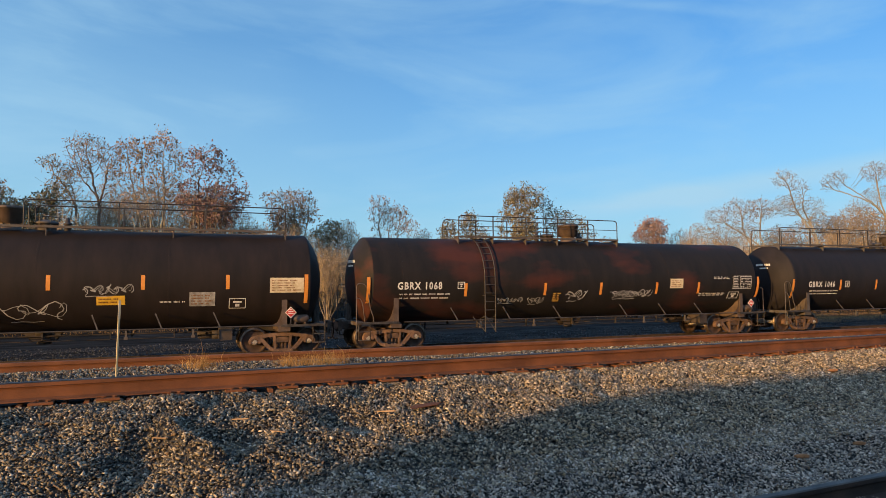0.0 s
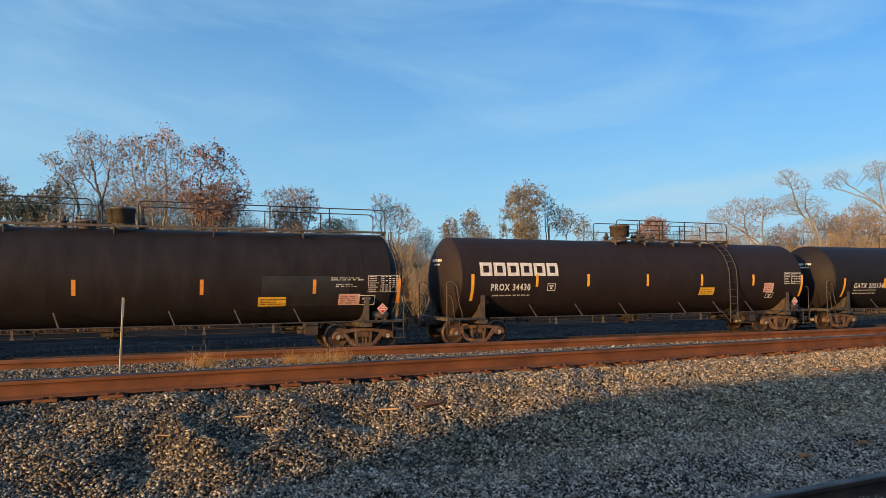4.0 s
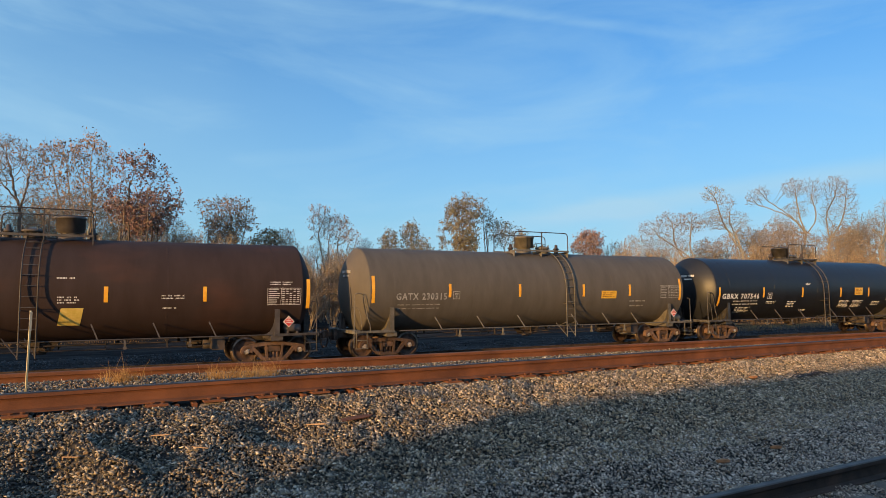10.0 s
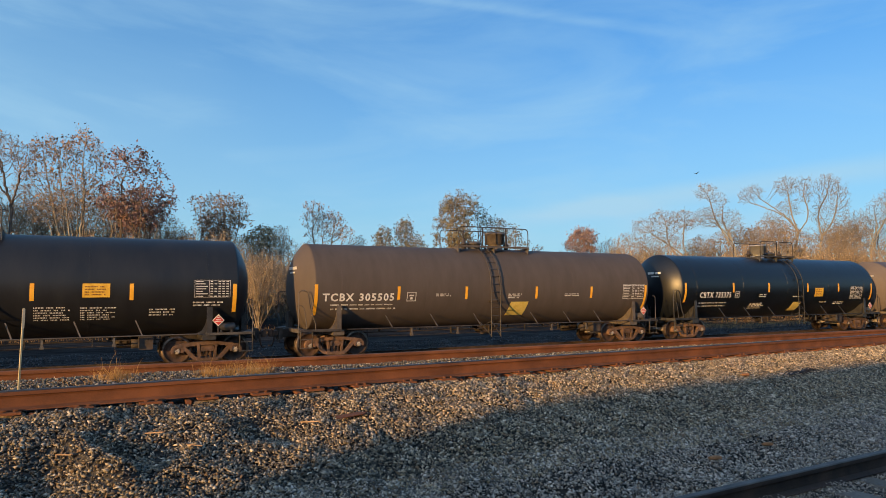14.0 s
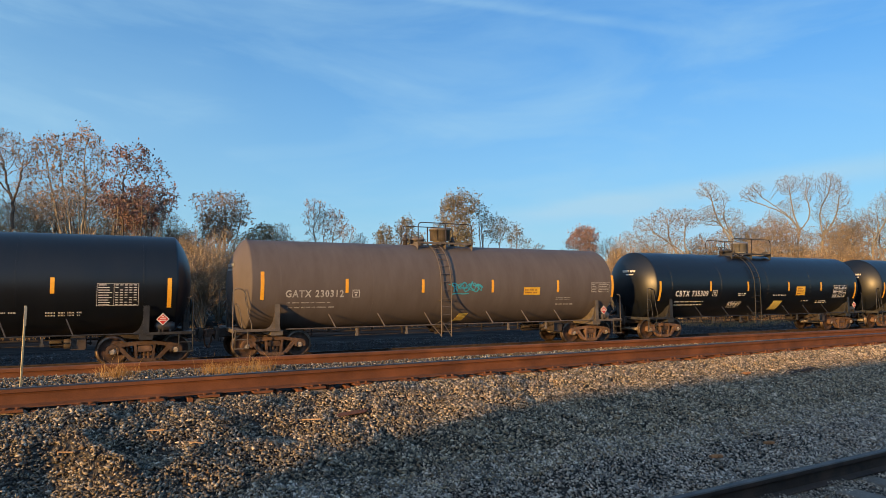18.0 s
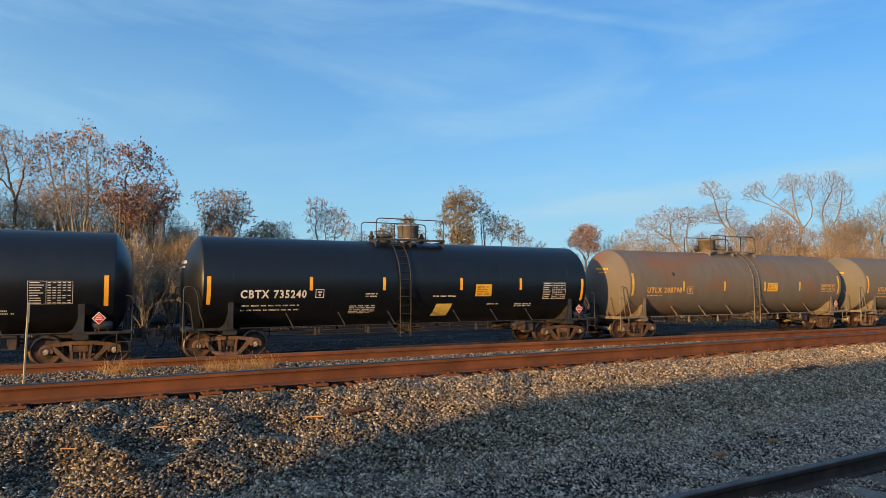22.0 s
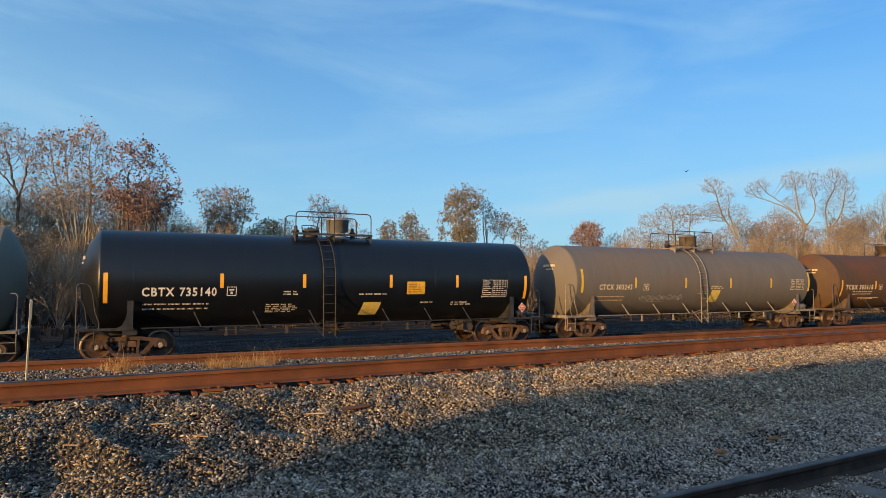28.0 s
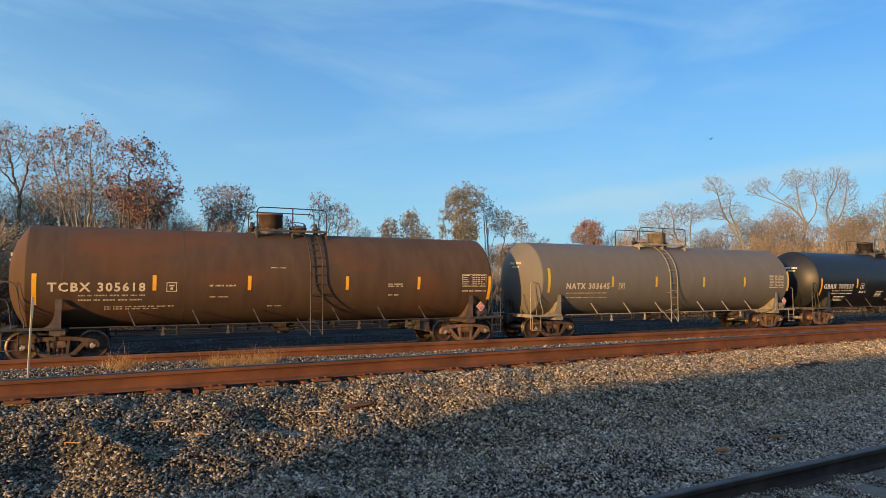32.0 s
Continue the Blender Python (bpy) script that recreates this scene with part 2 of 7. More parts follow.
TIE = mat("tie_wood", (0.12, 0.098, 0.08), (0.30, 0.245, 0.195), 2.0, 0.9, 0.5, fine=40, vary=0.3)
TRUCK_RUST = mat("truck_rust", (0.062, 0.038, 0.028), (0.165, 0.095, 0.062), 5.0, 0.85, 0.3, fine=50, vary=0.45)
WHEEL_RUST = mat("wheel_rust", (0.032, 0.02, 0.015), (0.095, 0.052, 0.034), 6.0, 0.7, 0.15, 0.2, fine=60)
WHEEL_RIM = mat("wheel_rim_steel", (0.07, 0.05, 0.04), (0.20, 0.15, 0.115), 6.0, 0.45, 0.05, 0.8, fine=80)
CAP = mat("bearing_cap_grease", (0.22, 0.185, 0.155), (0.55, 0.48, 0.4), 12.0, 0.55, 0.1, 0.3, fine=90)
UNDER = mat("underframe_black", (0.018, 0.016, 0.015), (0.07, 0.05, 0.04), 3.0, 0.75, 0.15, fine=40)
IRON = mat("railing_iron", (0.022, 0.02, 0.02), (0.06, 0.045, 0.038), 5.0, 0.6, 0.05, fine=50)
WHITE = mat("stencil_white", (0.55, 0.52, 0.47), (0.78, 0.75, 0.70), 6.0, 0.6, 0.0, fine=30)
FADED = mat("stencil_faded", (0.20, 0.19, 0.175), (0.42, 0.40, 0.37), 6.0, 0.7, 0.0, fine=30)
YELLOW = mat("reflective_yellow", (0.80, 0.36, 0.02), (0.88, 0.46, 0.04), 6.0, 0.45, 0.0, fine=30)
OCHRE = mat("panel_yellow", (0.62, 0.34, 0.02), (0.80, 0.47, 0.05), 6.0, 0.55, 0.0, fine=30)
LETTER_YELLOW = mat("letter_yellow", (0.68, 0.36, 0.05), (0.80, 0.46, 0.09), 6.0, 0.6, 0.0, fine=30)
RED = mat("placard_red", (0.50, 0.03, 0.025), (0.62, 0.06, 0.04), 6.0, 0.5, 0.0, fine=30)
PINK = mat("panel_pink", (0.62, 0.33, 0.28), (0.74, 0.46, 0.40), 6.0, 0.6, 0.0, fine=30)
BLUE = mat("spray_blue", (0.03, 0.27, 0.36), (0.06, 0.40, 0.48), 3.0, 0.5, 0.0, fine=30)
BLACKSPRAY = mat("spray_black", (0.012, 0.012, 0.012), (0.04, 0.04, 0.04), 3.0, 0.6, 0.0, fine=30)
POST = mat("post_paint", (0.45, 0.37, 0.20), (0.62, 0.53, 0.32), 6.0, 0.6, 0.05, fine=40)
DRY_GRASS = mat("dry_grass", (0.30, 0.17, 0.06), (0.50, 0.32, 0.13), 4.0, 0.9, 0.0, fine=20, vary=-0.35)
BARK = mat("bark_grey", (0.13, 0.10, 0.075), (0.27, 0.21, 0.155), 1.5, 0.9, 0.3, fine=20)
TWIG_DARK = mat("twig_dark", (0.15, 0.125, 0.1), (0.28, 0.235, 0.185), 0.8, 0.9, 0.0, fine=9)
BARK_PALE = mat("bark_pale", (0.185, 0.165, 0.13), (0.32, 0.29, 0.23), 1.5, 0.9, 0.3, fine=20)
TWIG = mat("twig_brown", (0.17, 0.135, 0.10), (0.31, 0.25, 0.185), 0.8, 0.9, 0.0, fine=9)
TWIG_PALE = mat("twig_pale", (0.21, 0.17, 0.12), (0.37, 0.3, 0.22), 0.8, 0.9, 0.0, fine=9)
LEAF_RED = mat("leaf_red", (0.13, 0.08, 0.07), (0.265, 0.155, 0.132), 0.7, 0.7, 0.0, fine=9, vary=-0.45)
LEAF_BROWN = mat("leaf_brown", (0.2, 0.14, 0.1), (0.34, 0.25, 0.18), 0.7, 0.75, 0.0, fine=9, vary=-0.45)
LEAF_GREEN = mat("leaf_green", (0.08, 0.085, 0.055), (0.16, 0.16, 0.10), 0.7, 0.7, 0.0, fine=9, vary=-0.4)
LEAF_OCHRE = mat("leaf_ochre", (0.13, 0.115, 0.068), (0.24, 0.205, 0.125), 0.7, 0.7, 0.0, fine=9, vary=-0.4)
LEAF_PINK = mat("leaf_dull_red", (0.195, 0.122, 0.108), (0.32, 0.205, 0.18), 0.7, 0.7, 0.0, fine=9, vary=-0.35)
LEAF_RUSSET = mat("leaf_russet", (0.225, 0.145, 0.095), (0.40, 0.262, 0.172), 0.7, 0.75, 0.0, fine=9, vary=-0.4)
BARK_DARK = mat("bark_dark", (0.07, 0.055, 0.045), (0.15, 0.12, 0.095), 1.5, 0.9, 0.3, fine=20)
TWIG_KHAKI = mat("twig_khaki", (0.185, 0.165, 0.13), (0.33, 0.295, 0.235), 0.8, 0.9, 0.0, fine=9)
LEAF_TAN = mat("leaf_tan", (0.25, 0.18, 0.11), (0.44, 0.33, 0.21), 0.7, 0.75, 0.0, fine=9, vary=-0.4)
SPRAY_PALE = mat("spray_pale", (0.30, 0.285, 0.27), (0.55, 0.53, 0.50), 2.0, 0.7, 0.0, fine=20)


# ---- mesh building ----
class Geo:
    """Gathers faces for one mesh."""

    def __init__(self):
        self.v, self.f, self.s, self.mi = [], [], [], []
        self.slot = 0

    def add(self, verts, faces, smooth=False):
        k = len(self.v)
        self.v += [tuple(p) for p in verts]
        self.f += [tuple(i + k for i in q) for q in faces]
        self.s += [smooth] * len(faces)
        self.mi += [self.slot] * len(faces)

    def box(self, x0, x1, y0, y1, z0, z1, c=0.0):
        """A box; with c its edges along the longest side are chamfered."""
        if not c:
            v = [(x, y, z) for x in (x0, x1) for y in (y0, y1) for z in (z0, z1)]
            self.add(v, [(0, 1, 3, 2), (4, 6, 7, 5), (0, 4, 5, 1), (2, 3, 7, 6), (0, 2, 6, 4), (1, 5, 7, 3)])
            return
        lo, hi = (x0, y0, z0), (x1, y1, z1)
        a = max(range(3), key=lambda i: hi[i] - lo[i])
        p, q = [(1, 2), (2, 0), (0, 1)][a]
        ring = [(lo[p] + c, lo[q]), (hi[p] - c, lo[q]), (hi[p], lo[q] + c), (hi[p], hi[q] - c),
                (hi[p] - c, hi[q]), (lo[p] + c, hi[q]), (lo[p], hi[q] - c), (lo[p], lo[q] + c)]
        v = []
        for e in (lo[a], hi[a]):
            for u, w in ring:
                r = [0, 0, 0]
                r[a], r[p], r[q] = e, u, w
                v.append(r)
        self.add(v, [(i, (i + 1) % 8, 8 + (i + 1) % 8, 8 + i) for i in range(8)] + [tuple(range(7, -1, -1)), tuple(range(8, 16))])

    def tube(self, pts, r, n=6, r1=None, caps=True):
        """A round bar along pts, tapering from r to r1."""
        pts = [Vector(p) for p in pts]
        r1 = r if r1 is None else r1
        v, up = [], None
        for i, p in enumerate(pts):
            d = (pts[min(i + 1, len(pts) - 1)] - pts[max(i - 1, 0)]).normalized()
            if up is None or abs(up.dot(d)) > 0.95:
                up = Vector((0, 0, 1)) if abs(d.z) < 0.9 else Vector((1, 0, 0))
            a = d.cross(up).normalized()
            up = a.cross(d)
            rr = r + (r1 - r) * i / max(1, len(pts) - 1)
            v += [p + (a * math.cos(t) + up * math.sin(t)) * rr for t in (2 * math.pi * j / n for j in range(n))]
        f = [(i * n + j, i * n + (j + 1) % n, (i + 1) * n + (j + 1) % n, (i + 1) * n + j) for i in range(len(pts) - 1) for j in range(n)]
        self.add(v, f, n > 4)
        if caps:
            k = len(pts) - 1
            self.add(v[:n] + v[k * n:], [tuple(range(n - 1, -1, -1)), tuple(range(n, 2 * n))])

    def lathe(self, prof, axis="x", at=(0, 0, 0), n=24, smooth=True):
        """Turns the outline (along, radius) about an axis through at."""
        v = []
        for a, r in prof:
            for j in range(n):
                t = 2 * math.pi * j / n
                c, s = r * math.cos(t), r * math.sin(t)
                p = {"x": (a, c, s), "y": (s, a, c), "z": (c, s, a)}[axis]
                v.append((p[0] + at[0], p[1] + at[1], p[2] + at[2]))
        f = [(i * n + j, i * n + (j + 1) % n, (i + 1) * n + (j + 1) % n, (i + 1) * n + j) for i in range(len(prof) - 1) for j in range(n)]
        self.add(v, f, smooth)

    def slab(self, poly, t0, t1, plane="xz"):
        """An outline extruded from t0 to t1 across its plane."""
        n = len(poly)
        put = {"xz": lambda a, b, t: (a, t, b), "yz": lambda a, b, t: (t, a, b), "xy": lambda a, b, t: (a, b, t)}[plane]
        v = [put(a, b, t) for t in (t0, t1) for a, b in poly]
        self.add(v, [(i, (i + 1) % n, n + (i + 1) % n, n + i) for i in range(n)] + [tuple(range(n - 1, -1, -1)), tuple(range(n, 2 * n))])

    def mesh(self, name, *mats):
        me = bpy.data.meshes.new(name)
        me.from_pydata(self.v, [], self.f)
        me.polygons.foreach_set("use_smooth", self.s)
        me.polygons.foreach_set("material_index", self.mi)
        for m in mats:
            me.materials.append(m)
        bm = bmesh.new()
        bm.from_mesh(me)
        bmesh.ops.recalc_face_normals(bm, faces=bm.faces)
        bm.to_mesh(me)
        bm.free()
        return me


MESHES = {}


def cached(key, build, *mats):
    """A mesh built once and shared by all its copies."""
    if key not in MESHES:
        g = Geo()
        build(g)
        MESHES[key] = g.mesh(key if isinstance(key, str) else key[0], *mats)
    return MESHES[key]


def part(name, me, parent, at=None, label=""):
    """One mesh object under a thing or a part."""
    ob = new(name, me)
    ob.parent = parent
    if at is not None:
        ob.matrix_basis = at
    if label:
        tagged(ob, label)
    return ob


# ---- ground ----
PROFILE_Y = (-60, 1.6, 2.9, 3.9, 5.85, 6.12, 6.40, 6.75, 7.4, 7.66, 7.9, 8.6, 9.3, 12, 19.5, 21.5, 22.3, 23.9, 24.7, 27.0, 400)
PROFILE_Z = (-0.08, -0.10, -0.10, 0.0, 0.60, 0.640, 0.68, 0.745, 0.775, 0.755, 0.67, 0.60, 0.48, -0.45, -1.05, -0.90, -0.84, -0.84, -0.90, -1.15, -1.15)


def lie(x, y):
    """The ground's height at a place."""
    far = y + 0.03055 * np.clip(x, -20, 150) * np.clip((y - 12.0) / 5.0, 0, 1)     # the main track runs at a slight angle
    z = np.interp(far, PROFILE_Y, PROFILE_Z)
    near = np.clip((6.4 - y) / 0.5, 0, 1) * np.clip((y - 2.6) / 1.0, 0, 1) * np.clip(1.15 - x / 11.0, 0.35, 1)
    z = z + near * (0.022 * np.sin(x * 2.1 + y * 1.3) + 0.020 * np.sin(x * 4.7 - y * 3.9) + 0.013 * np.sin(x * 9.1 + y * 7.7) + 0.008 * np.sin(x * 17.3 - y * 12.1 + 2 * np.sin(3 * x)))
    z = z - 0.046 * np.clip((x - 0.8) / 2.2, 0, 1) * np.clip((y - 6.25) / 0.15, 0, 1) * np.clip((9.0 - y) / 0.8, 0, 1)     # the stones between the rails lie lower farther on
    t = np.clip(((x + 0.02) * 0.26 + (y - 5.42) * -0.42) / 0.244, -0.2, 1.1)      # ridge of stones
    d2 = (x + 0.02 - 0.26 * t) ** 2 + (y - 5.42 + 0.42 * t) ** 2
    z = z + 0.11 * np.exp(-d2 / 0.009)
    z = z - 0.10 * np.exp(-((x + 0.19) / 0.17) ** 2 - ((y - 5.22) / 0.22) ** 2)
    z = z - 0.08 * np.exp(-((x - 0.48) / 0.20) ** 2 - ((y - 5.28) / 0.18) ** 2)
    z = z - 0.06 * np.exp(-((x - 1.35) / 0.30) ** 2 - ((y - 5.45) / 0.14) ** 2)
    return z


def build_ground():
    xs = np.concatenate([[-1500, -700, -300, -120, -60, -30, -15, -8, -5], np.arange(-3.5, 16, 0.08), np.arange(16.5, 40, 1.0), [45, 60, 90, 150, 300, 700, 1500]])
    ys = np.concatenate([[-1500, -500, -150, -50, -20, -8, -3, 0], np.arange(1, 2.9, 0.3), np.arange(2.9, 9.4, 0.08), np.arange(9.5, 28, 0.4), [30, 35, 45, 60, 90, 150, 300, 700, 1500]])
    X, Y = np.meshgrid(xs, ys)
    Z = lie(X, Y) - 0.02 * ((Y > 3) & (Y < 9))
    nx, ny = len(xs), len(ys)
    me = bpy.data.meshes.new("ground")
    q = (np.arange(ny - 1)[:, None] * nx + np.arange(nx - 1)[None, :]).ravel()
    me.from_pydata(np.stack([X.ravel(), Y.ravel(), Z.ravel()], 1).tolist(), [], np.stack([q, q + 1, q + nx + 1, q + nx], 1).tolist())
    me.polygons.foreach_set("use_smooth", [True] * len(me.polygons))
    me.materials.append(SOIL)
    tagged(new("ground", me), "grey crushed-stone ground sloping down past the tracks", "ground", kind="structure")


def ballast(name, count, x0, x1, y0, y1, smallest, largest, seed, label, material=None, until=None, beyond=None):
    """Loose crushed stones lying on the ground, each a jagged lump; until or beyond: where along x they thin out."""
    rng = np.random.default_rng(seed)
    lump = np.array([(1, 0, 0), (-1, 0, 0), (0, 1, 0), (0, -1, 0), (0, 0, 1), (0, 0, -1)], float)
    tri = np.array([(0, 2, 4), (2, 1, 4), (1, 3, 4), (3, 0, 4), (2, 0, 5), (1, 2, 5), (3, 1, 5), (0, 3, 5)])
    x, y = rng.uniform(x0, x1, count), rng.uniform(y0, y1, count)
    edge = rng.normal(0, 1.3, count)
    keep = x + edge < until if until is not None else x + edge > beyond if beyond is not None else x > x0 - 1
    x, y = x[keep], y[keep]
    count = len(x)
    r = smallest + (largest - smallest) * rng.random(count) ** 2.2
    v = lump[None] * (1 + rng.uniform(-0.25, 0.25, (count, 6, 1))) + rng.uniform(-0.36, 0.36, (count, 6, 3))
    v = v * np.stack([rng.uniform(0.9, 1.75, count), rng.uniform(0.55, 1.05, count), rng.uniform(0.42, 0.85, count)], 1)[:, None] * r[:, None, None]
    a, b = rng.uniform(0, 6.283, count), rng.normal(0, 0.5, count)
    ca, sa, cb, sb = np.cos(a)[:, None], np.sin(a)[:, None], np.cos(b)[:, None], np.sin(b)[:, None]
    vx, vz = v[..., 0] * cb + v[..., 2] * sb, v[..., 2] * cb - v[..., 0] * sb
    vx, vy = vx * ca - v[..., 1] * sa, vx * sa + v[..., 1] * ca
    z = lie(x, y) + r * rng.uniform(-0.05, 0.55, count)
    co = np.stack([vx + x[:, None], vy + y[:, None], vz + z[:, None]], 2).reshape(-1, 3)
    idx = (tri[None] + 6 * np.arange(count)[:, None, None]).reshape(-1)
    me = bpy.data.meshes.new(name)
    me.vertices.add(len(co))
    me.vertices.foreach_set("co", co.astype(np.float32).ravel())
    me.loops.add(len(idx))
    me.loops.foreach_set("vertex_index", idx.astype(np.int32))
    me.polygons.add(len(idx) // 3)
    me.polygons.foreach_set("loop_start", np.arange(0, len(idx), 3, dtype=np.int32))
    me.update(calc_edges=True)
    me.materials.append(material or STONE)
    tagged(new(name, me), label, "ballast", kind="stuff")


# ---- tracks ----
RAIL_H = 0.186


def rail_outline(g, x0, x1):
    """Flat-bottomed rail: foot, web and head; the head's top takes the second material."""
    half = [(0.0, 0.0), (0.076, 0.0), (0.076, 0.012), (0.012, 0.03), (0.009, 0.06), (0.009, 0.115), (0.016, 0.135), (0.0365, 0.142), (0.037, 0.176), (0.028, 0.186), (0.0, 0.187)]
    ring = [(a, b) for a, b in half[1:-1]] + [(-a, b) for a, b in reversed(half[1:-1])]
    n = len(ring)
    v = [(x, a, b) for x in (x0, x1) for a, b in ring]
    for i in range(n):
        g.slot = 1 if 7 <= i <= 9 else 0
        g.add([v[i], v[(i + 1) % n], v[n + (i + 1) % n], v[n + i]], [(0, 1, 2, 3)])
    g.slot = 0
    g.add(v, [tuple(range(n - 1, -1, -1)), tuple(range(n, 2 * n))])


def build_track(name, label, y_near, top, x0, x1, side, head, tie_from, tie_to, tie_step, tie_top, plates=True, tie_out=-0.5, low=1.0, swing=0.0):
    """A railway track: two rails, ties, tie plates under the near rail. low: how light its rail section is; swing: degrees by which the far rail runs towards the near one."""
    track = tagged(new(name), label, "railway track", kind="structure")
    me = cached(("rail", name), lambda g: rail_outline(g, x0, x1), side, head)
    section = Matrix.Diagonal((1, 0.94 if low < 1 else 1, low, 1))
    part("rail", me, track, pose(0, y_near, top - RAIL_H * low) @ section)
    if swing:
        me = cached(("swung_rail", name), lambda g: rail_outline(g, -30, 19), side, side)
    part("rail", me, track, pose(1.3 if swing else 0, y_near + 1.505, top - RAIL_H * low, 0, 0, -swing) @ section)
    tie = cached(("tie", name), lambda g: g.box(-0.115, 0.115, tie_out, 1.505 - tie_out, -0.17, 0.0, 0.012), TIE)
    plate = cached(("tie_plate", name), lambda g: (g.box(-0.09, 0.09, -0.13, 0.13, 0.0, 0.020, 0.004), g.box(-0.05, -0.032, -0.105, -0.085, 0.0, 0.040), g.box(0.032, 0.05, -0.105, -0.085, 0.0, 0.040)), side)
    anchor = cached(("rail_anchor", name), lambda g: g.box(-0.022, 0.022, -0.105, 0.09, -0.035, 0.006, 0.006), side)
    rng = random.Random(7)
    k = int((tie_to - tie_from) / tie_step)
    for i in range(k):
        x = tie_from + i * tie_step + rng.uniform(-0.03, 0.03)
        t = part("tie", tie, track, pose(x, y_near + rng.uniform(-0.05, 0.05), tie_top + rng.uniform(-0.01, 0.008), 0, 0, rng.uniform(-1.2, 1.2)))
        if plates:
            part("tie_plate", plate, track, pose(x, y_near, tie_top + 0.003))
            for d in (-0.16, 0.16):
                part("rail_anchor", anchor, track, pose(x + d, y_near, tie_top))
    return track


# ---- train paints: shell, fittings, decks, rails ----
def coat(name, paint, dirt, amount, rough, rust=None, rust_amount=0.0, metal_c=None, rail_c=None):
    shell = tank_paint(name, paint, dirt, amount, rough, rust, rust_amount)
    lo = tuple(v * 0.75 for v in (metal_c or paint))
    hi = tuple(min(1, v * 1.15 + 0.012) for v in (metal_c or paint))
    rc = rail_c or metal_c or paint
    fit = mat(name + "_fittings", lo, hi, 4.0, min(0.8, rough), 0.05, fine=40)
    deck = mat(name + "_decks", lo, tuple(min(1, v * 1.3 + 0.05) for v in rc), 4.0, 0.7, 0.1, fine=40)
    rails = mat(name + "_rails", tuple(v * 0.8 for v in rc), tuple(min(1, v * 1.15 + 0.03) for v in rc), 4.0, 0.6, 0.05, fine=40)
    return (shell, fit, deck, rails)


BROWN_BLACK = coat("brown_black", (0.0161, 0.0128, 0.0121), (0.0315, 0.0225, 0.0209), 0.9, 0.6, metal_c=(0.10, 0.065, 0.045), rail_c=(0.035, 0.028, 0.024))
RED_BLACK = coat("red_black", (0.0138, 0.0125, 0.0125), (0.0267, 0.0218, 0.0205), 0.9, 0.6, (0.13, 0.035, 0.022), 0.45, (0.09, 0.058, 0.04), rail_c=(0.035, 0.028, 0.024))
SOOT_BLACK = coat("soot_black", (0.0131, 0.0113, 0.0125), (0.0311, 0.0262, 0.0288), 0.8, 0.6, metal_c=(0.08, 0.062, 0.05), rail_c=(0.035, 0.028, 0.024))
SOOT_BROWN = coat("soot_brown", (0.0195, 0.0141, 0.0144), (0.0329, 0.0238, 0.0240), 0.8, 0.6, metal_c=(0.075, 0.055, 0.045), rail_c=(0.035, 0.028, 0.024))
DULL_BLACK = coat("dull_black", (0.0123, 0.0108, 0.0120), (0.0254, 0.0208, 0.0230), 0.8, 0.55, metal_c=(0.05, 0.042, 0.036), rail_c=(0.035, 0.028, 0.024))
UMBER = coat("umber", (0.0358, 0.0232, 0.0199), (0.0519, 0.0348, 0.0319), 0.9, 0.65, (0.10, 0.045, 0.03), 0.4, (0.06, 0.05, 0.045), rail_c=(0.035, 0.028, 0.024))
OLIVE_GREY = coat("olive_grey", (0.088, 0.078, 0.066), (0.124, 0.110, 0.095), 0.9, 0.6, metal_c=(0.11, 0.095, 0.07), rail_c=(0.10, 0.09, 0.07))
SATIN_BLACK = coat("satin_black", (0.010, 0.011, 0.014), (0.021, 0.022, 0.025), 0.8, 0.42, metal_c=(0.035, 0.032, 0.03), rail_c=(0.06, 0.052, 0.045))
GREY_BROWN = coat("grey_brown", (0.0780, 0.0640, 0.0571), (0.1043, 0.0857, 0.0782), 0.9, 0.62, metal_c=(0.10, 0.08, 0.065), rail_c=(0.035, 0.028, 0.024))
GLOSS_BLACK = coat("gloss_black", (0.004, 0.006, 0.010), (0.009, 0.011, 0.015), 0.6, 0.37, metal_c=(0.03, 0.03, 0.032), rail_c=(0.009, 0.009, 0.010))
TAUPE = coat("taupe", (0.105, 0.087, 0.081), (0.140, 0.119, 0.112), 0.9, 0.58, metal_c=(0.12, 0.10, 0.08), rail_c=(0.10, 0.08, 0.065))
TAN_RUST = coat("tan_rust", (0.138, 0.122, 0.104), (0.176, 0.157, 0.136), 0.9, 0.62, (0.22, 0.105, 0.06), 0.6, (0.17, 0.14, 0.105), (0.16, 0.13, 0.10))
TAN_GREY = coat("tan_grey", (0.146, 0.133, 0.110), (0.178, 0.164, 0.138), 0.9, 0.62, metal_c=(0.18, 0.15, 0.115), rail_c=(0.20, 0.17, 0.13))
WARM_GREY = coat("warm_grey", (0.130, 0.119, 0.108), (0.160, 0.147, 0.134), 0.9, 0.6, (0.20, 0.13, 0.09), 0.25, (0.15, 0.125, 0.10), (0.22, 0.19, 0.15))
RUST_BROWN = coat("rust_brown", (0.075, 0.0455, 0.029), (0.110, 0.071, 0.045), 0.9, 0.66, (0.15, 0.06, 0.028), 0.55, (0.09, 0.06, 0.045), rail_c=(0.035, 0.028, 0.024))
PALE_GREY = coat("pale_grey", (0.140, 0.126, 0.108), (0.169, 0.152, 0.132), 0.9, 0.55, metal_c=(0.24, 0.205, 0.155), rail_c=(0.26, 0.22, 0.17))
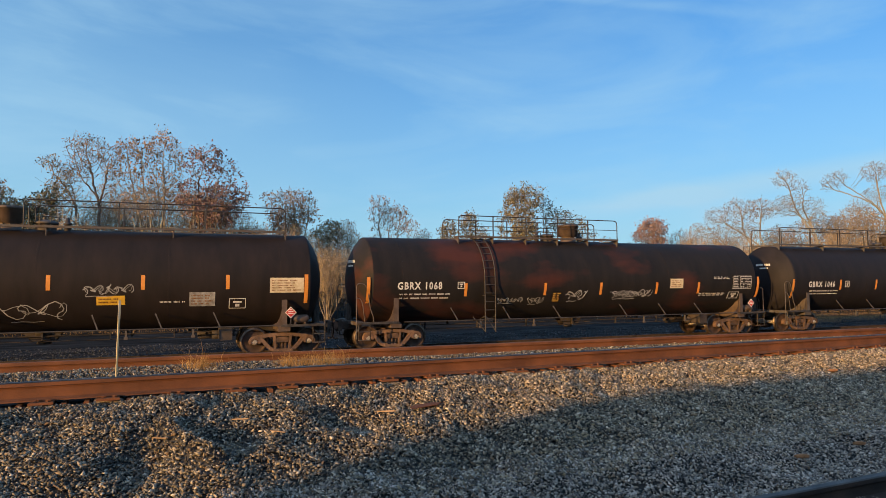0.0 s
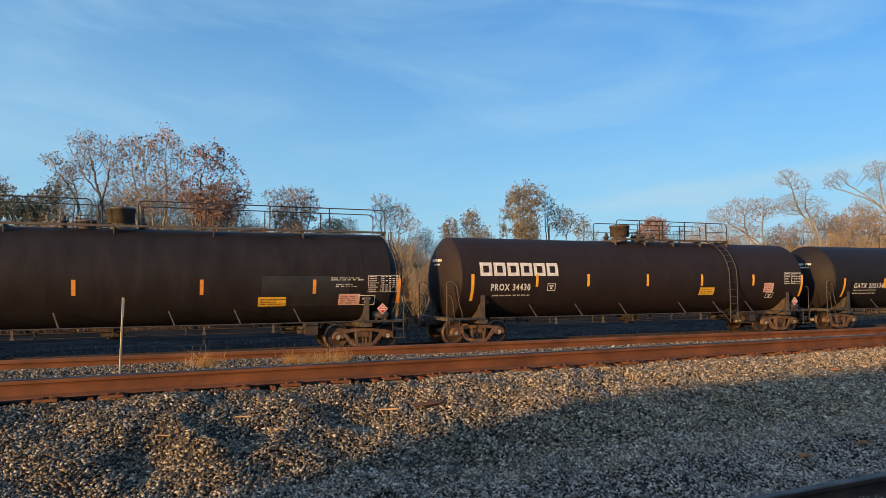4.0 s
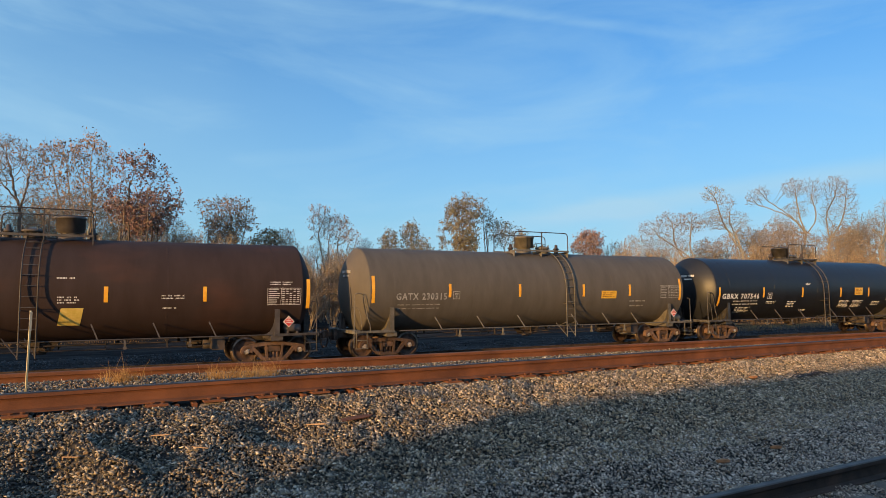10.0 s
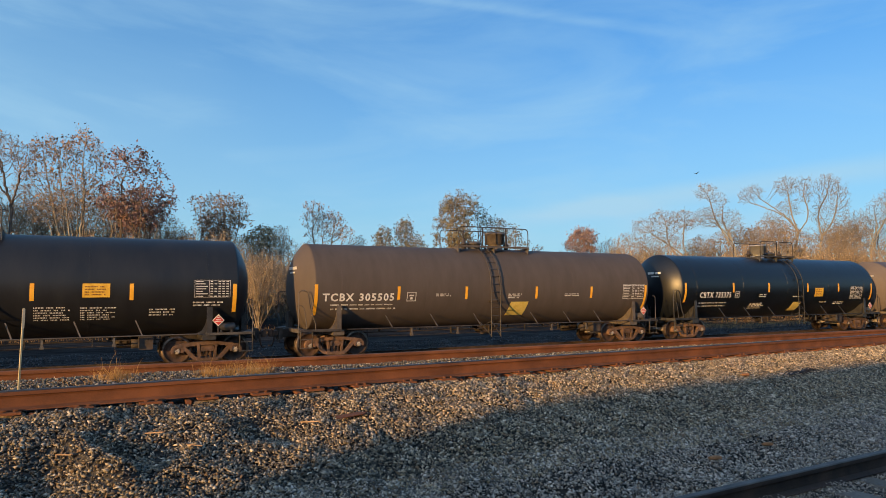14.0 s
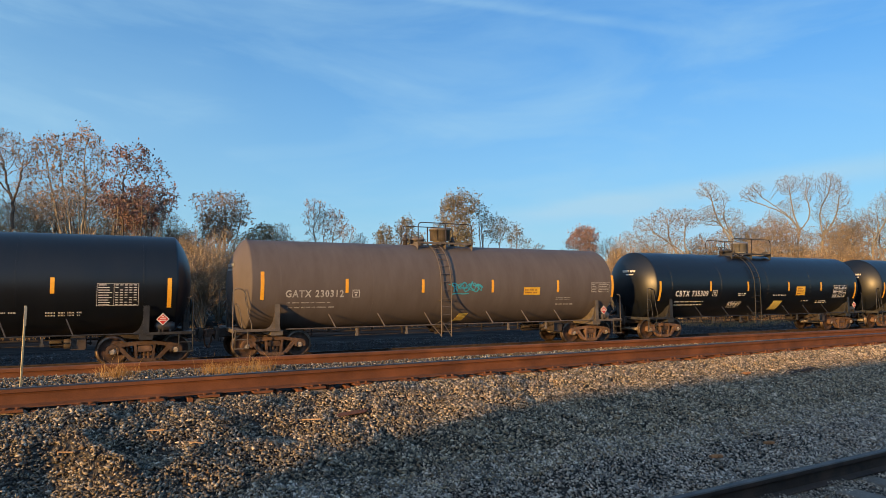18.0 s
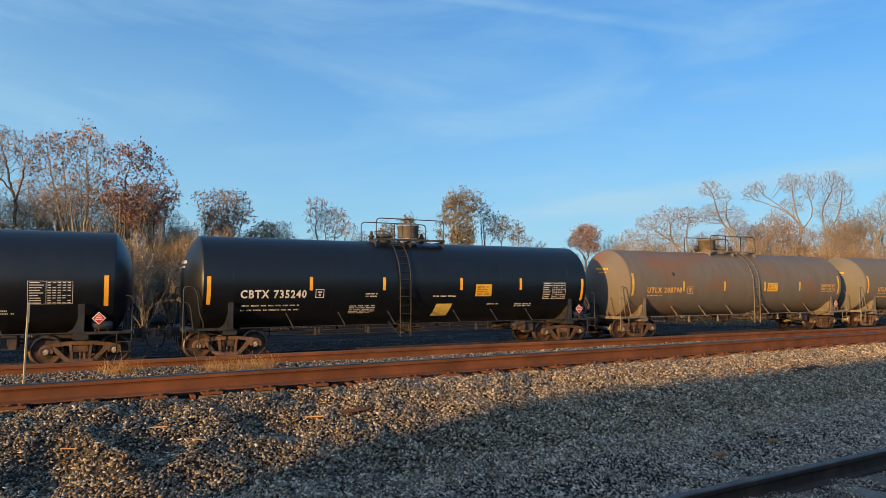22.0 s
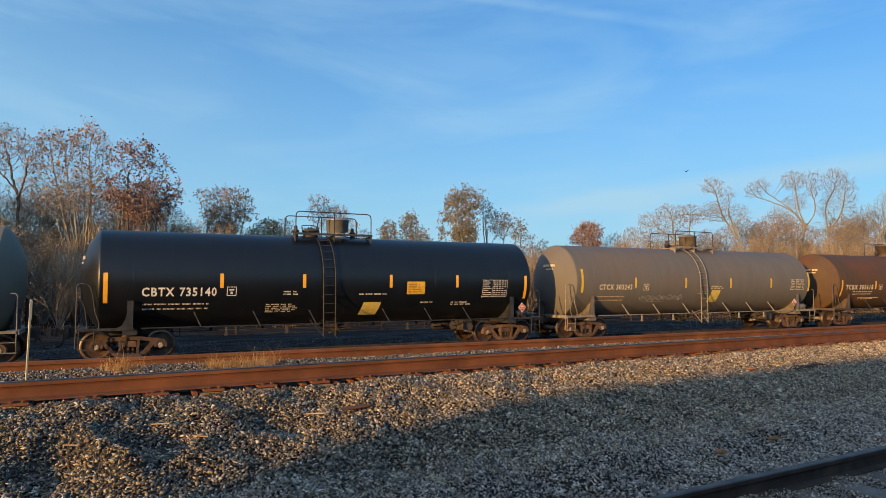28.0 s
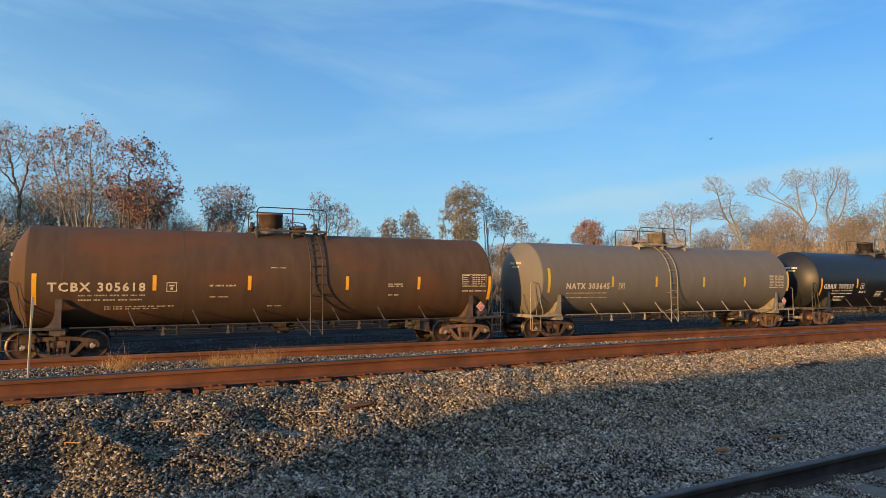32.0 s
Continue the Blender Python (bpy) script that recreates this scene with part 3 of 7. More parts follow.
STEEL = mat("dome_steel", (0.22, 0.22, 0.23), (0.34, 0.335, 0.33), 3.0, 0.32, 0.03, 0.35, fine=40)
CREAM = mat("stencil_cream", (0.58, 0.46, 0.28), (0.74, 0.62, 0.42), 6.0, 0.6, 0.0, fine=30)
STRIP_OLD = mat("reflective_old", (0.58, 0.36, 0.03), (0.74, 0.48, 0.06), 6.0, 0.55, 0.0, fine=30)
PANEL_PALE = mat("panel_pale_yellow", (0.60, 0.43, 0.08), (0.74, 0.56, 0.16), 6.0, 0.55, 0.0, fine=30)
PATCH_DARK = mat("repaint_dark", (0.016, 0.016, 0.017), (0.03, 0.029, 0.029), 2.0, 0.5, 0.0, fine=30)
STRIP_RED = mat("reflective_red_orange", (0.62, 0.22, 0.03), (0.78, 0.30, 0.05), 6.0, 0.55, 0.0, fine=30)


# ---- tank cars ----
R, AXIS_Z = 1.58, 2.49          # tank radius, height of its axis over the rail
TRACK_Y, RAIL_TOP, TRACK_TURN = 23.097, -0.653, -1.75
AXLE, WHEEL_R = 0.889, 0.457    # half the axle spacing, wheel radius


def on_tank(x, s, lift=0.006, side=-1):
    """The point at x along the tank and s metres up round its side from the middle height."""
    t = s / R
    return (x, side * (R + lift) * math.cos(t), AXIS_Z + (R + lift) * math.sin(t))


def patch(g, x0, x1, s0, s1, lift=0.006, slant=0.0, side=-1):
    """A thin curved plate on the tank's side."""
    k = max(1, int((s1 - s0) / 0.12))
    v = []
    for i in range(k + 1):
        f = i / k
        for x in (x0 + slant * (f - 0.5), x1 + slant * (f - 0.5)):
            v.append(on_tank(x, s0 + (s1 - s0) * f, lift, side))
    for i in range(k + 1):
        f = i / k
        for x in (x0 + slant * (f - 0.5), x1 + slant * (f - 0.5)):
            v.append(on_tank(x, s0 + (s1 - s0) * f, lift - 0.004, side))
    o = 2 * (k + 1)
    fs = [(2 * i, 2 * i + 1, 2 * i + 3, 2 * i + 2) for i in range(k)] + [(o + 2 * i + 2, o + 2 * i + 3, o + 2 * i + 1, o + 2 * i) for i in range(k)]
    fs += [(2 * i, 2 * i + 2, o + 2 * i + 2, o + 2 * i) for i in range(k)] + [(2 * i + 1, o + 2 * i + 1, o + 2 * i + 3, 2 * i + 3) for i in range(k)]
    fs += [(0, o, o + 1, 1), (2 * k, 2 * k + 1, o + 2 * k + 1, o + 2 * k)]
    g.add(v, fs)


def words(g, rng, x0, x1, s0, s1, lift=0.007):
    """Small unreadable lettering: rows of short bars."""
    rows = max(1, round((s1 - s0) / 0.085))
    step = (s1 - s0) / rows
    for i in range(rows):
        b, x = s0 + i * step, x0
        end = x1 - (rng.uniform(0, 0.25) * (x1 - x0) if rows > 1 else 0)
        while x < end - 0.04:
            w = min(rng.choice((0.12, 0.18, 0.26, 0.34)), end - x)
            n = max(1, int(w / 0.036))
            for j in range(n):
                patch(g, x + j * w / n, x + (j + 0.6) * w / n, b + 0.2 * step, b + 0.68 * step, lift)
            x += w + 0.06


def table(g, rng, x0, x1, s0, s1):
    """A stencilled data panel: a ruled border round rows of small entries."""
    t, rows = 0.010, max(5, round((s1 - s0) / 0.075))
    for a, b in ((s0, s0 + t), (s1 - t, s1)):
        patch(g, x0, x1, a, b)
    step, mid = (s1 - s0) / rows, x0 + (x1 - x0) * 0.40
    for x in (x0, mid, x1 - t):
        patch(g, x, x + t, s0 + t, s1 - t)
    for i in range(rows):
        b = s0 + i * step + step * 0.28
        patch(g, x0 + 0.04, mid - 0.04 - rng.uniform(0, 0.16), b, b + step * 0.32)
        for j in range(5):
            a = mid + 0.04 + (x1 - mid - 0.05) * j / 5
            if rng.random() < 0.85:
                patch(g, a, a + (x1 - mid) / 5 * 0.6, b, b + step * 0.36)


def ribbon(g, pts, width, lift=0.008):
    """A sprayed stroke along points (x, s)."""
    v = []
    for i, (x, s) in enumerate(pts):
        a, b = pts[max(0, i - 1)], pts[min(len(pts) - 1, i + 1)]
        dx, ds = b[0] - a[0], b[1] - a[1]
        d = math.hypot(dx, ds) or 1
        v += [on_tank(x - ds / d * width / 2, s + dx / d * width / 2, lift), on_tank(x + ds / d * width / 2, s - dx / d * width / 2, lift)]
    g.add(v, [(2 * i, 2 * i + 1, 2 * i + 3, 2 * i + 2) for i in range(len(pts) - 1)])


def scrawl(g, rng, x0, x1, s0, s1, width=0.035):
    """Sprayed looping strokes with no letters in them."""
    w, h = x1 - x0, s1 - s0
    n = max(2.0, w / (h * rng.uniform(0.55, 0.8)))
    for k in range(2):
        a, b = rng.uniform(0, 6.28), rng.uniform(0.5, 1.2)
        pts = []
        for i in range(int(n * 12)):
            u = i / (n * 12 - 1)
            t = 6.283 * n * u + a
            pts.append((x0 + w * (0.06 + 0.88 * u) + h * 0.22 * math.sin(t * 1.31 + 1 + k), (s0 + s1) / 2 + h * (0.34 - 0.1 * k) * math.sin(t) * (0.7 + 0.3 * math.sin(t * 0.37 + b)) + h * 0.10 * math.sin(2.3 * t + b)))
        ribbon(g, pts, width * (1 - 0.35 * k))
    ribbon(g, [(x0 + w * (0.1 + 0.16 * i), s0 + h * 0.04 * (i % 2)) for i in range(4)], width * 0.8)


def lettering(text, x0, x1, s0, s1, material):
    """Letters of the built-in font, fitted to a span and bent round the tank's side."""
    cu = bpy.data.curves.new("lettering", "FONT")
    cu.body, cu.resolution_u, cu.space_character, cu.space_word = text, 2, 1.2, 1.1
    cu.offset = 0.028
    tmp = new("lettering_source", cu)
    bpy.context.view_layer.update()
    me = bpy.data.meshes.new_from_object(tmp.evaluated_get(bpy.context.evaluated_depsgraph_get()))
    bpy.data.objects.remove(tmp)
    bpy.data.curves.remove(cu)
    bm = bmesh.new()
    bm.from_mesh(me)
    xs, ys = [v.co.x for v in bm.verts], [v.co.y for v in bm.verts]
    ax, bx, ay, by = min(xs), max(xs), min(ys), max(ys)
    xs.sort()
    cut = max(((b - a, (a + b) / 2) for a, b in zip(xs, xs[1:])))[1]
    for k in range(1, 4):
        bmesh.ops.bisect_plane(bm, geom=bm.verts[:] + bm.edges[:] + bm.faces[:], plane_co=(0, ay + (by - ay) * k / 4, 0), plane_no=(0, 1, 0))
    for v in bm.verts:
        v.co = on_tank(x0 + (v.co.x - ax) / (bx - ax) * (x1 - x0), s0 + (v.co.y - ay) / (by - ay) * (s1 - s0), 0.008)
    out = []
    gap = x0 + (cut - ax) / (bx - ax) * (x1 - x0)
    for side in (-1, 1):
        one = bm.copy()
        bmesh.ops.delete(one, geom=[v for v in one.verts if (v.co.x - gap) * side < 0], context="VERTS")
        word = bpy.data.meshes.new("lettering")
        one.to_mesh(word)
        one.free()
        word.materials.append(material)
        out.append(word)
    bm.free()
    bpy.data.meshes.remove(me)
    return out


def head_profile(half):
    """Outline of one end of the tank: a crease, a knuckle and a dished head."""
    out = [(half, R), (half + 0.02, R - 0.006)]
    for f in (0.985, 0.96, 0.92, 0.85, 0.75, 0.62, 0.45, 0.25, 0.001):
        out.append((half + 0.03 + 0.52 * (1 - f ** 2.6), (R - 0.01) * f))
    return out


def band(g, pts, width, t0, t1):
    """A cast bar of even width that follows points (x, z), extruded from t0 to t1."""
    up, low = [], []
    for i, (x, z) in enumerate(pts):
        p, q = pts[max(0, i - 1)], pts[min(len(pts) - 1, i + 1)]
        dx, dz = q[0] - p[0], q[1] - p[1]
        d = math.hypot(dx, dz)
        up.append((x - dz / d * width / 2, z + dx / d * width / 2))
        low.append((x + dz / d * width / 2, z - dx / d * width / 2))
    for i in range(len(pts) - 1):
        g.slab([low[i], low[i + 1], up[i + 1], up[i]], t0, t1)


def side_frame_mesh(g):
    """Cast truck side: bowed top chord, hanging lower bow, two columns, spring seat and rounded axle-box jaws."""
    band(g, [(-0.99, 0.50), (-0.90, 0.575), (-0.72, 0.625), (-0.40, 0.665), (0.0, 0.68), (0.40, 0.665), (0.72, 0.625), (0.90, 0.575), (0.99, 0.50)], 0.115, -0.08, 0.08)
    band(g, [(-0.74, 0.56), (-0.62, 0.47), (-0.50, 0.33), (-0.38, 0.21), (-0.22, 0.155), (0.0, 0.145), (0.22, 0.155), (0.38, 0.21), (0.50, 0.33), (0.62, 0.47), (0.74, 0.56)], 0.12, -0.085, 0.085)
    for s in (-1, 1):
        band(g, [(s * 0.235, 0.18), (s * 0.245, 0.42), (s * 0.27, 0.64)], 0.075, -0.10, 0.10)
        band(g, [(s * 0.889 + 0.15 * math.cos(a), 0.457 + 0.15 * math.sin(a)) for a in (math.radians(k) for k in range(-25, 206, 23))], 0.075, -0.095, 0.095)
        g.slab([(s * 0.56, 0.57), (s * 0.72, 0.585), (s * 0.66, 0.50)], -0.05, 0.05)
    g.slab([(-0.34, 0.13), (0.34, 0.13), (0.31, 0.21), (-0.31, 0.21)], -0.13, 0.13)


def spring_mesh(g):
    for k, x in enumerate((-0.115, 0.0, 0.115)):
        for i in range(6):
            g.lathe([(-0.012, 0.03), (-0.012, 0.052), (0.012, 0.052), (0.012, 0.03)], "z", (x, 0, 0.225 + i * 0.036), 8)
    g.box(-0.18, 0.18, -0.05, 0.05, 0.20, 0.215)


def axle_mesh(g):
    g.lathe([(-1.10, 0.001), (-1.10, 0.055), (-1.085, 0.105), (-0.93, 0.115), (-0.92, 0.085), (-0.66, 0.095), (0, 0.078), (0.66, 0.095), (0.92, 0.085), (0.93, 0.115), (1.085, 0.105), (1.10, 0.055), (1.10, 0.001)], "y", n=14)
    for s in (-1, 1):
        for k in range(3):
            a = 2.094 * k
            g.box(0.06 * math.cos(a) - 0.016, 0.06 * math.cos(a) + 0.016, s * 1.10 - 0.012, s * 1.10 + 0.012, 0.06 * math.sin(a) - 0.016, 0.06 * math.sin(a) + 0.016)


def wheel_mesh(g):
    """Wheel with flange, tread, rim faces and a dished plate; outer side towards -y."""
    g.lathe([(0.06, 0.10), (0.05, 0.17), (0.01, 0.36), (0.055, 0.385)], "y", n=28)
    g.lathe([(-0.075, 0.10), (-0.07, 0.17), (-0.02, 0.36), (-0.065, 0.385)], "y", n=28)
    g.slot = 1
    g.lathe([(-0.065, 0.385), (-0.07, 0.452), (-0.05, WHEEL_R), (0.04, WHEEL_R + 0.002), (0.055, 0.483), (0.07, 0.483), (0.07, 0.39), (0.055, 0.385)], "y", n=28)
    g.slot = 0


def bend(a, b, c, n=5):
    """A rounded corner through b from a to c."""
    a, b, c = Vector(a), Vector(b), Vector(c)
    return [(a * (1 - t) + b * t) * (1 - t) + (b * (1 - t) + c * t) * t for t in (i / n for i in range(n + 1))]


def ladder_mesh(g, straight):
    """Side ladder: two stringers bent over the tank's shoulder, straight below the middle, with round rungs."""
    off = 0.10
    path = []
    for i in range(9):
        t = math.radians(78 - 78 * i / 8)
        path.append((-(R + off) * math.cos(t), AXIS_Z + (R + off) * math.sin(t)))
    path += [(-(R + off), z) for z in (2.2, 1.6, 1.0, 0.55)]
    for x in (-0.21, 0.21):
        g.tube([(x, y, z) for y, z in path], 0.022, 5)
    d = 0.0
    for i in range(len(path) - 1):
        a, b = path[i], path[i + 1]
        n = math.hypot(b[0] - a[0], b[1] - a[1])
        while d < n:
            f = d / n
            y, z = a[0] + (b[0] - a[0]) * f, a[1] + (b[1] - a[1]) * f
            g.tube([(-0.21, y, z), (0.21, y, z)], 0.014, 5)
            d += 0.31
        d -= n
    for z in (2.9, 1.9):
        for x in (-0.21, 0.21):
            t = (z - AXIS_Z) / R
            g.tube([(x, -(R + off), z), (x, -R * math.cos(t) + 0.02, z)], 0.016, 4)
    if straight:
        for x in (-0.21, 0.21):
            g.tube([(x, -(R + off), 1.15), (x, -1.1, 0.98)], 0.018, 4)
        for x, d in ((-0.21, -0.42), (0.21, -0.30)):
            g.tube([(x, -(R + off), 0.58), (x + d, -1.50, 1.12)], 0.018, 4)


def wheelset(car, x):
    ws = part("wheelset", cached("wheelset", axle_mesh, CAP), car)
    ws.matrix_parent_inverse = pose(x, 0, WHEEL_R)
    wheel = cached("wheel", wheel_mesh, WHEEL_RUST, WHEEL_RIM)
    part("wheel", wheel, ws, pose(0, -0.79, 0))
    part("wheel", wheel, ws, pose(0, 0.79, 0, 0, 0, 180))
    WHEELSETS.append(ws)


WHEELSETS, CARS = [], []


def truck(car, x):
    """Two-axle truck: bolster across, cast sides, spring groups, wheelsets."""
    def bolster(g):
        g.box(-0.20, 0.20, -1.12, 1.12, 0.42, 0.60, 0.03)
        g.lathe([(0.60, 0.20), (0.74, 0.20), (0.74, 0.001)], "z", n=16)
    t = part("truck", cached("truck_bolster", bolster, TRUCK_RUST), car, pose(x, 0, 0))
    side = cached("side_frame", side_frame_mesh, TRUCK_RUST)
    spring = cached("coil_spring", spring_mesh, TRUCK_RUST)
    beam = cached("brake_beam", lambda g: (g.tube([(0.38, -0.75, 0.36), (0.38, 0.75, 0.36)], 0.035, 6), g.box(0.36, 0.44, -0.84, -0.70, 0.28, 0.52), g.box(0.36, 0.44, 0.70, 0.84, 0.28, 0.52)), UNDER)
    for s in (-1, 1):
        part("side_frame", side, t, pose(0, s * 1.02, 0))
        part("coil_spring", spring, t, pose(0, s * 1.02, 0))
        part("brake_beam", beam, t, pose(0, 0, 0, 0, 0, 0 if s > 0 else 180))
    for s in (-1, 1):
        wheelset(car, x + s * AXLE)


def car_end(car, half_b, sign, paint, brake):
    """Everything at one end: sill, coupler, saddle, deck, steps, hand holds, brake wheel."""
    m = pose(0, 0, 0) if sign > 0 else pose(0, 0, 0, 0, 0, 180)
    hb = round(half_b, 2)

    def sill(g):
        g.box(hb - 1.3, hb + 1.75, -0.16, 0.16, 0.72, 1.02, 0.02)
        g.box(hb + 1.65, hb + 1.78, -0.30, 0.30, 0.66, 1.06, 0.02)
        g.box(hb - 1.3, hb + 0.8, -0.30, 0.30, 1.0, 1.06)

    def coupler(g):
        g.box(hb + 1.75, hb + 1.95, -0.09, 0.09, 0.80, 0.95, 0.02)
        g.box(hb + 1.92, hb + 2.07, -0.20, 0.10, 0.74, 1.00, 0.04)
        g.box(hb + 2.00, hb + 2.12, 0.04, 0.20, 0.76, 0.98, 0.03)
        g.tube([(hb + 1.8, -0.35, 0.85), (hb + 1.83, -0.36, 0.55), (hb + 1.93, -0.2, 0.40), (hb + 2.05, -0.1, 0.42)], 0.03, 6)

    def saddle(g):
        for s in (-1, 1):
            g.slab([(s * 0.25, 0.98), (s * 1.52, 0.98), (s * 1.52, 1.45), (s * 1.48, 1.56), (s * 1.36, 1.56), (s * 0.7, 1.15)], hb - 0.015, hb + 0.015, "yz")
            g.box(hb - 0.085, hb + 0.085, s * 1.52 - 0.012, s * 1.52 + 0.012, 0.98, 1.84)
            e = -sign
            g.slab([(hb - 0.09 * e, 0.97), (hb + 0.36 * e, 0.97), (hb + 0.34 * e, 1.03), (hb + 0.22 * e, 1.10), (hb + 0.14 * e, 1.24), (hb + 0.09 * e, 1.42), (hb + 0.06 * e, 1.60), (hb - 0.06 * e, 1.60)], s * 1.44 - 0.01, s * 1.44 + 0.01)
        g.box(hb - 0.2, hb + 0.2, -1.5, 1.5, 0.80, 0.98, 0.02)

    def deck(g):
        g.box(hb + 1.10, hb + 1.40, -1.54, 1.54, 0.99, 1.03)
        g.box(hb + 1.38, hb + 1.41, -1.54, 1.54, 0.92, 1.04)

    def side_walk(g):
        g.box(hb - 0.10, hb + 1.10, -0.14, 0.14, 0.985, 1.02)
        g.box(hb - 0.10, hb + 1.34, -0.16, -0.14, 0.95, 1.03)

    def step(g):
        g.tube([(hb + 0.94, 0, 0.98), (hb + 0.94, 0, 0.42), (hb + 1.34, 0, 0.42), (hb + 1.34, 0, 0.98)], 0.018, 5)
        g.tube([(hb + 0.94, 0, 0.70), (hb + 1.34, 0, 0.70)], 0.015, 5)
        g.box(hb + 0.92, hb + 1.36, -0.05, 0.05, 0.40, 0.425)

    def hoop(g):
        g.tube([(hb + 1.42, 0, 0.45), (hb + 1.42, 0, 2.22)] + bend((hb + 1.42, 0, 2.22), (hb + 1.42, 0, 2.35), (hb + 1.30, 0, 2.35)) + bend((hb + 1.22, 0, 2.35), (hb + 1.02, 0, 2.34), (hb + 0.98, 0, 1.85)) + [(hb + 0.93, 0, 1.50), (hb + 0.82, 0, 1.20), (hb + 0.82, 0, 1.0)], 0.018, 5)
        g.tube([(hb + 1.42, 0, 1.85)] + bend((hb + 1.35, 0, 1.85), (hb + 1.22, 0, 1.84), (hb + 1.18, 0, 1.5)) + [(hb + 1.12, 0, 1.0)], 0.014, 5)

    def end_pole(g):
        g.tube([(hb + 1.34, 0, 0.95), (hb + 1.34, 0, 1.95)] + bend((hb + 1.34, 0, 1.95), (hb + 1.34, 0, 2.08), (hb + 1.24, 0, 2.08)) + [(hb + 1.17, 0, 2.08)], 0.018, 6)

    def brake_wheel(g):
        g.lathe([(0.0, 0.24), (-0.015, 0.255), (0.0, 0.27), (0.015, 0.255), (0.0, 0.24)], "x", (hb + 1.47, 0.55, 1.75), 18)
        for k in range(4):
            a = math.pi * k / 4
            c, s = 0.25 * math.cos(a), 0.25 * math.sin(a)
            g.tube([(hb + 1.47, 0.55 - c, 1.75 - s), (hb + 1.47, 0.55 + c, 1.75 + s)], 0.012, 4)
        g.tube([(hb + 1.38, 0.55, 1.75), (hb + 1.48, 0.55, 1.75)], 0.03, 6)
        g.box(hb + 1.32, hb + 1.40, 0.45, 0.65, 1.0, 1.9, 0.02)

    def valves(g):
        g.lathe([(0, 0.001), (0, 0.10), (0.28, 0.10), (0.28, 0.001)], "x", (hb + 0.75, -1.25, 1.20), 10)
        g.box(hb + 0.45, hb + 0.66, -1.45, -1.15, 1.02, 1.30, 0.03)
        g.tube([(hb + 0.6, -1.42, 1.1), (hb + 1.3, -1.42, 1.1), (hb + 1.32, -1.3, 1.25)], 0.02, 5)

    def reservoir(g):
        g.lathe([(0.0, 0.001), (0.02, 0.11), (0.07, 0.145), (0.53, 0.145), (0.58, 0.11), (0.60, 0.001)], "x", (hb + 0.24, -1.28, 1.19), 14)
        g.box(hb + 0.34, hb + 0.40, -1.44, -1.12, 1.02, 1.10)
        g.box(hb + 0.66, hb + 0.72, -1.44, -1.12, 1.02, 1.10)

    def rigging(g):
        g.tube([(hb + 1.22, -0.75, 1.02), (hb + 1.22, -0.75, 1.95)] + bend((hb + 1.22, -0.75, 1.95), (hb + 1.22, -0.75, 2.05), (hb + 1.22, -0.65, 2.05)) + [(hb + 1.22, 0.1, 2.05)], 0.02, 5)
        g.tube([(hb + 1.22, -0.15, 1.02), (hb + 1.22, -0.15, 2.05)], 0.018, 5)
        g.box(hb + 1.12, hb + 1.32, -0.62, -0.28, 1.03, 1.62, 0.02)
        g.tube([(hb + 1.3, -1.1, 1.0), (hb + 1.5, -1.0, 0.7), (hb + 1.7, -0.4, 0.62), (hb + 1.8, -0.3, 0.8)], 0.022, 5)
        g.tube([(hb + 0.9, -1.35, 0.93), (hb + 1.3, -0.2, 0.86)], 0.025, 5)

    part("end_rigging", cached(("end_rigging", hb), rigging, IRON), car, m)
    if sign > 0:
        part("air_reservoir", cached(("air_reservoir", hb, paint[0].name), reservoir, paint[1]), car, m)
    part("stub_sill", cached(("stub_sill", hb), sill, UNDER), car, m)
    part("coupler", cached(("coupler", hb), coupler, TRUCK_RUST), car, m)
    part("saddle", cached(("saddle", hb, sign, paint[0].name), saddle, paint[1]), car, m)
    d = part("end_deck", cached(("end_deck", hb, paint[0].name), deck, paint[2]), car, m)
    for s in (-1, 1):
        part("side_walk", cached(("side_walk", hb, paint[0].name), side_walk, paint[3]), d, pose(0, -1.40, 0) if s < 0 else Matrix.Diagonal((1, -1, 1, 1)) @ pose(0, -1.40, 0))
        part("sill_step", cached(("sill_step", hb, paint[0].name), step, paint[2]), d, pose(0, s * 1.52, 0))
        side = pose(0, s * 1.50, 0) if s < 0 else Matrix.Diagonal((1, -1, 1, 1)) @ pose(0, -1.50, 0)
        if sign > 0:
            part("grab_pole", cached(("grab_pole", hb, paint[0].name), end_pole, paint[2]), d, side)
        else:
            part("hand_hold", cached(("hand_hold", hb, paint[0].name), hoop, paint[2]), d, side)
    if brake:
        part("brake_wheel", cached(("brake_wheel", hb), brake_wheel, IRON), car, m)
    else:
        part("valve_gear", cached(("valve_gear", hb), valves, paint[2]), car, m)


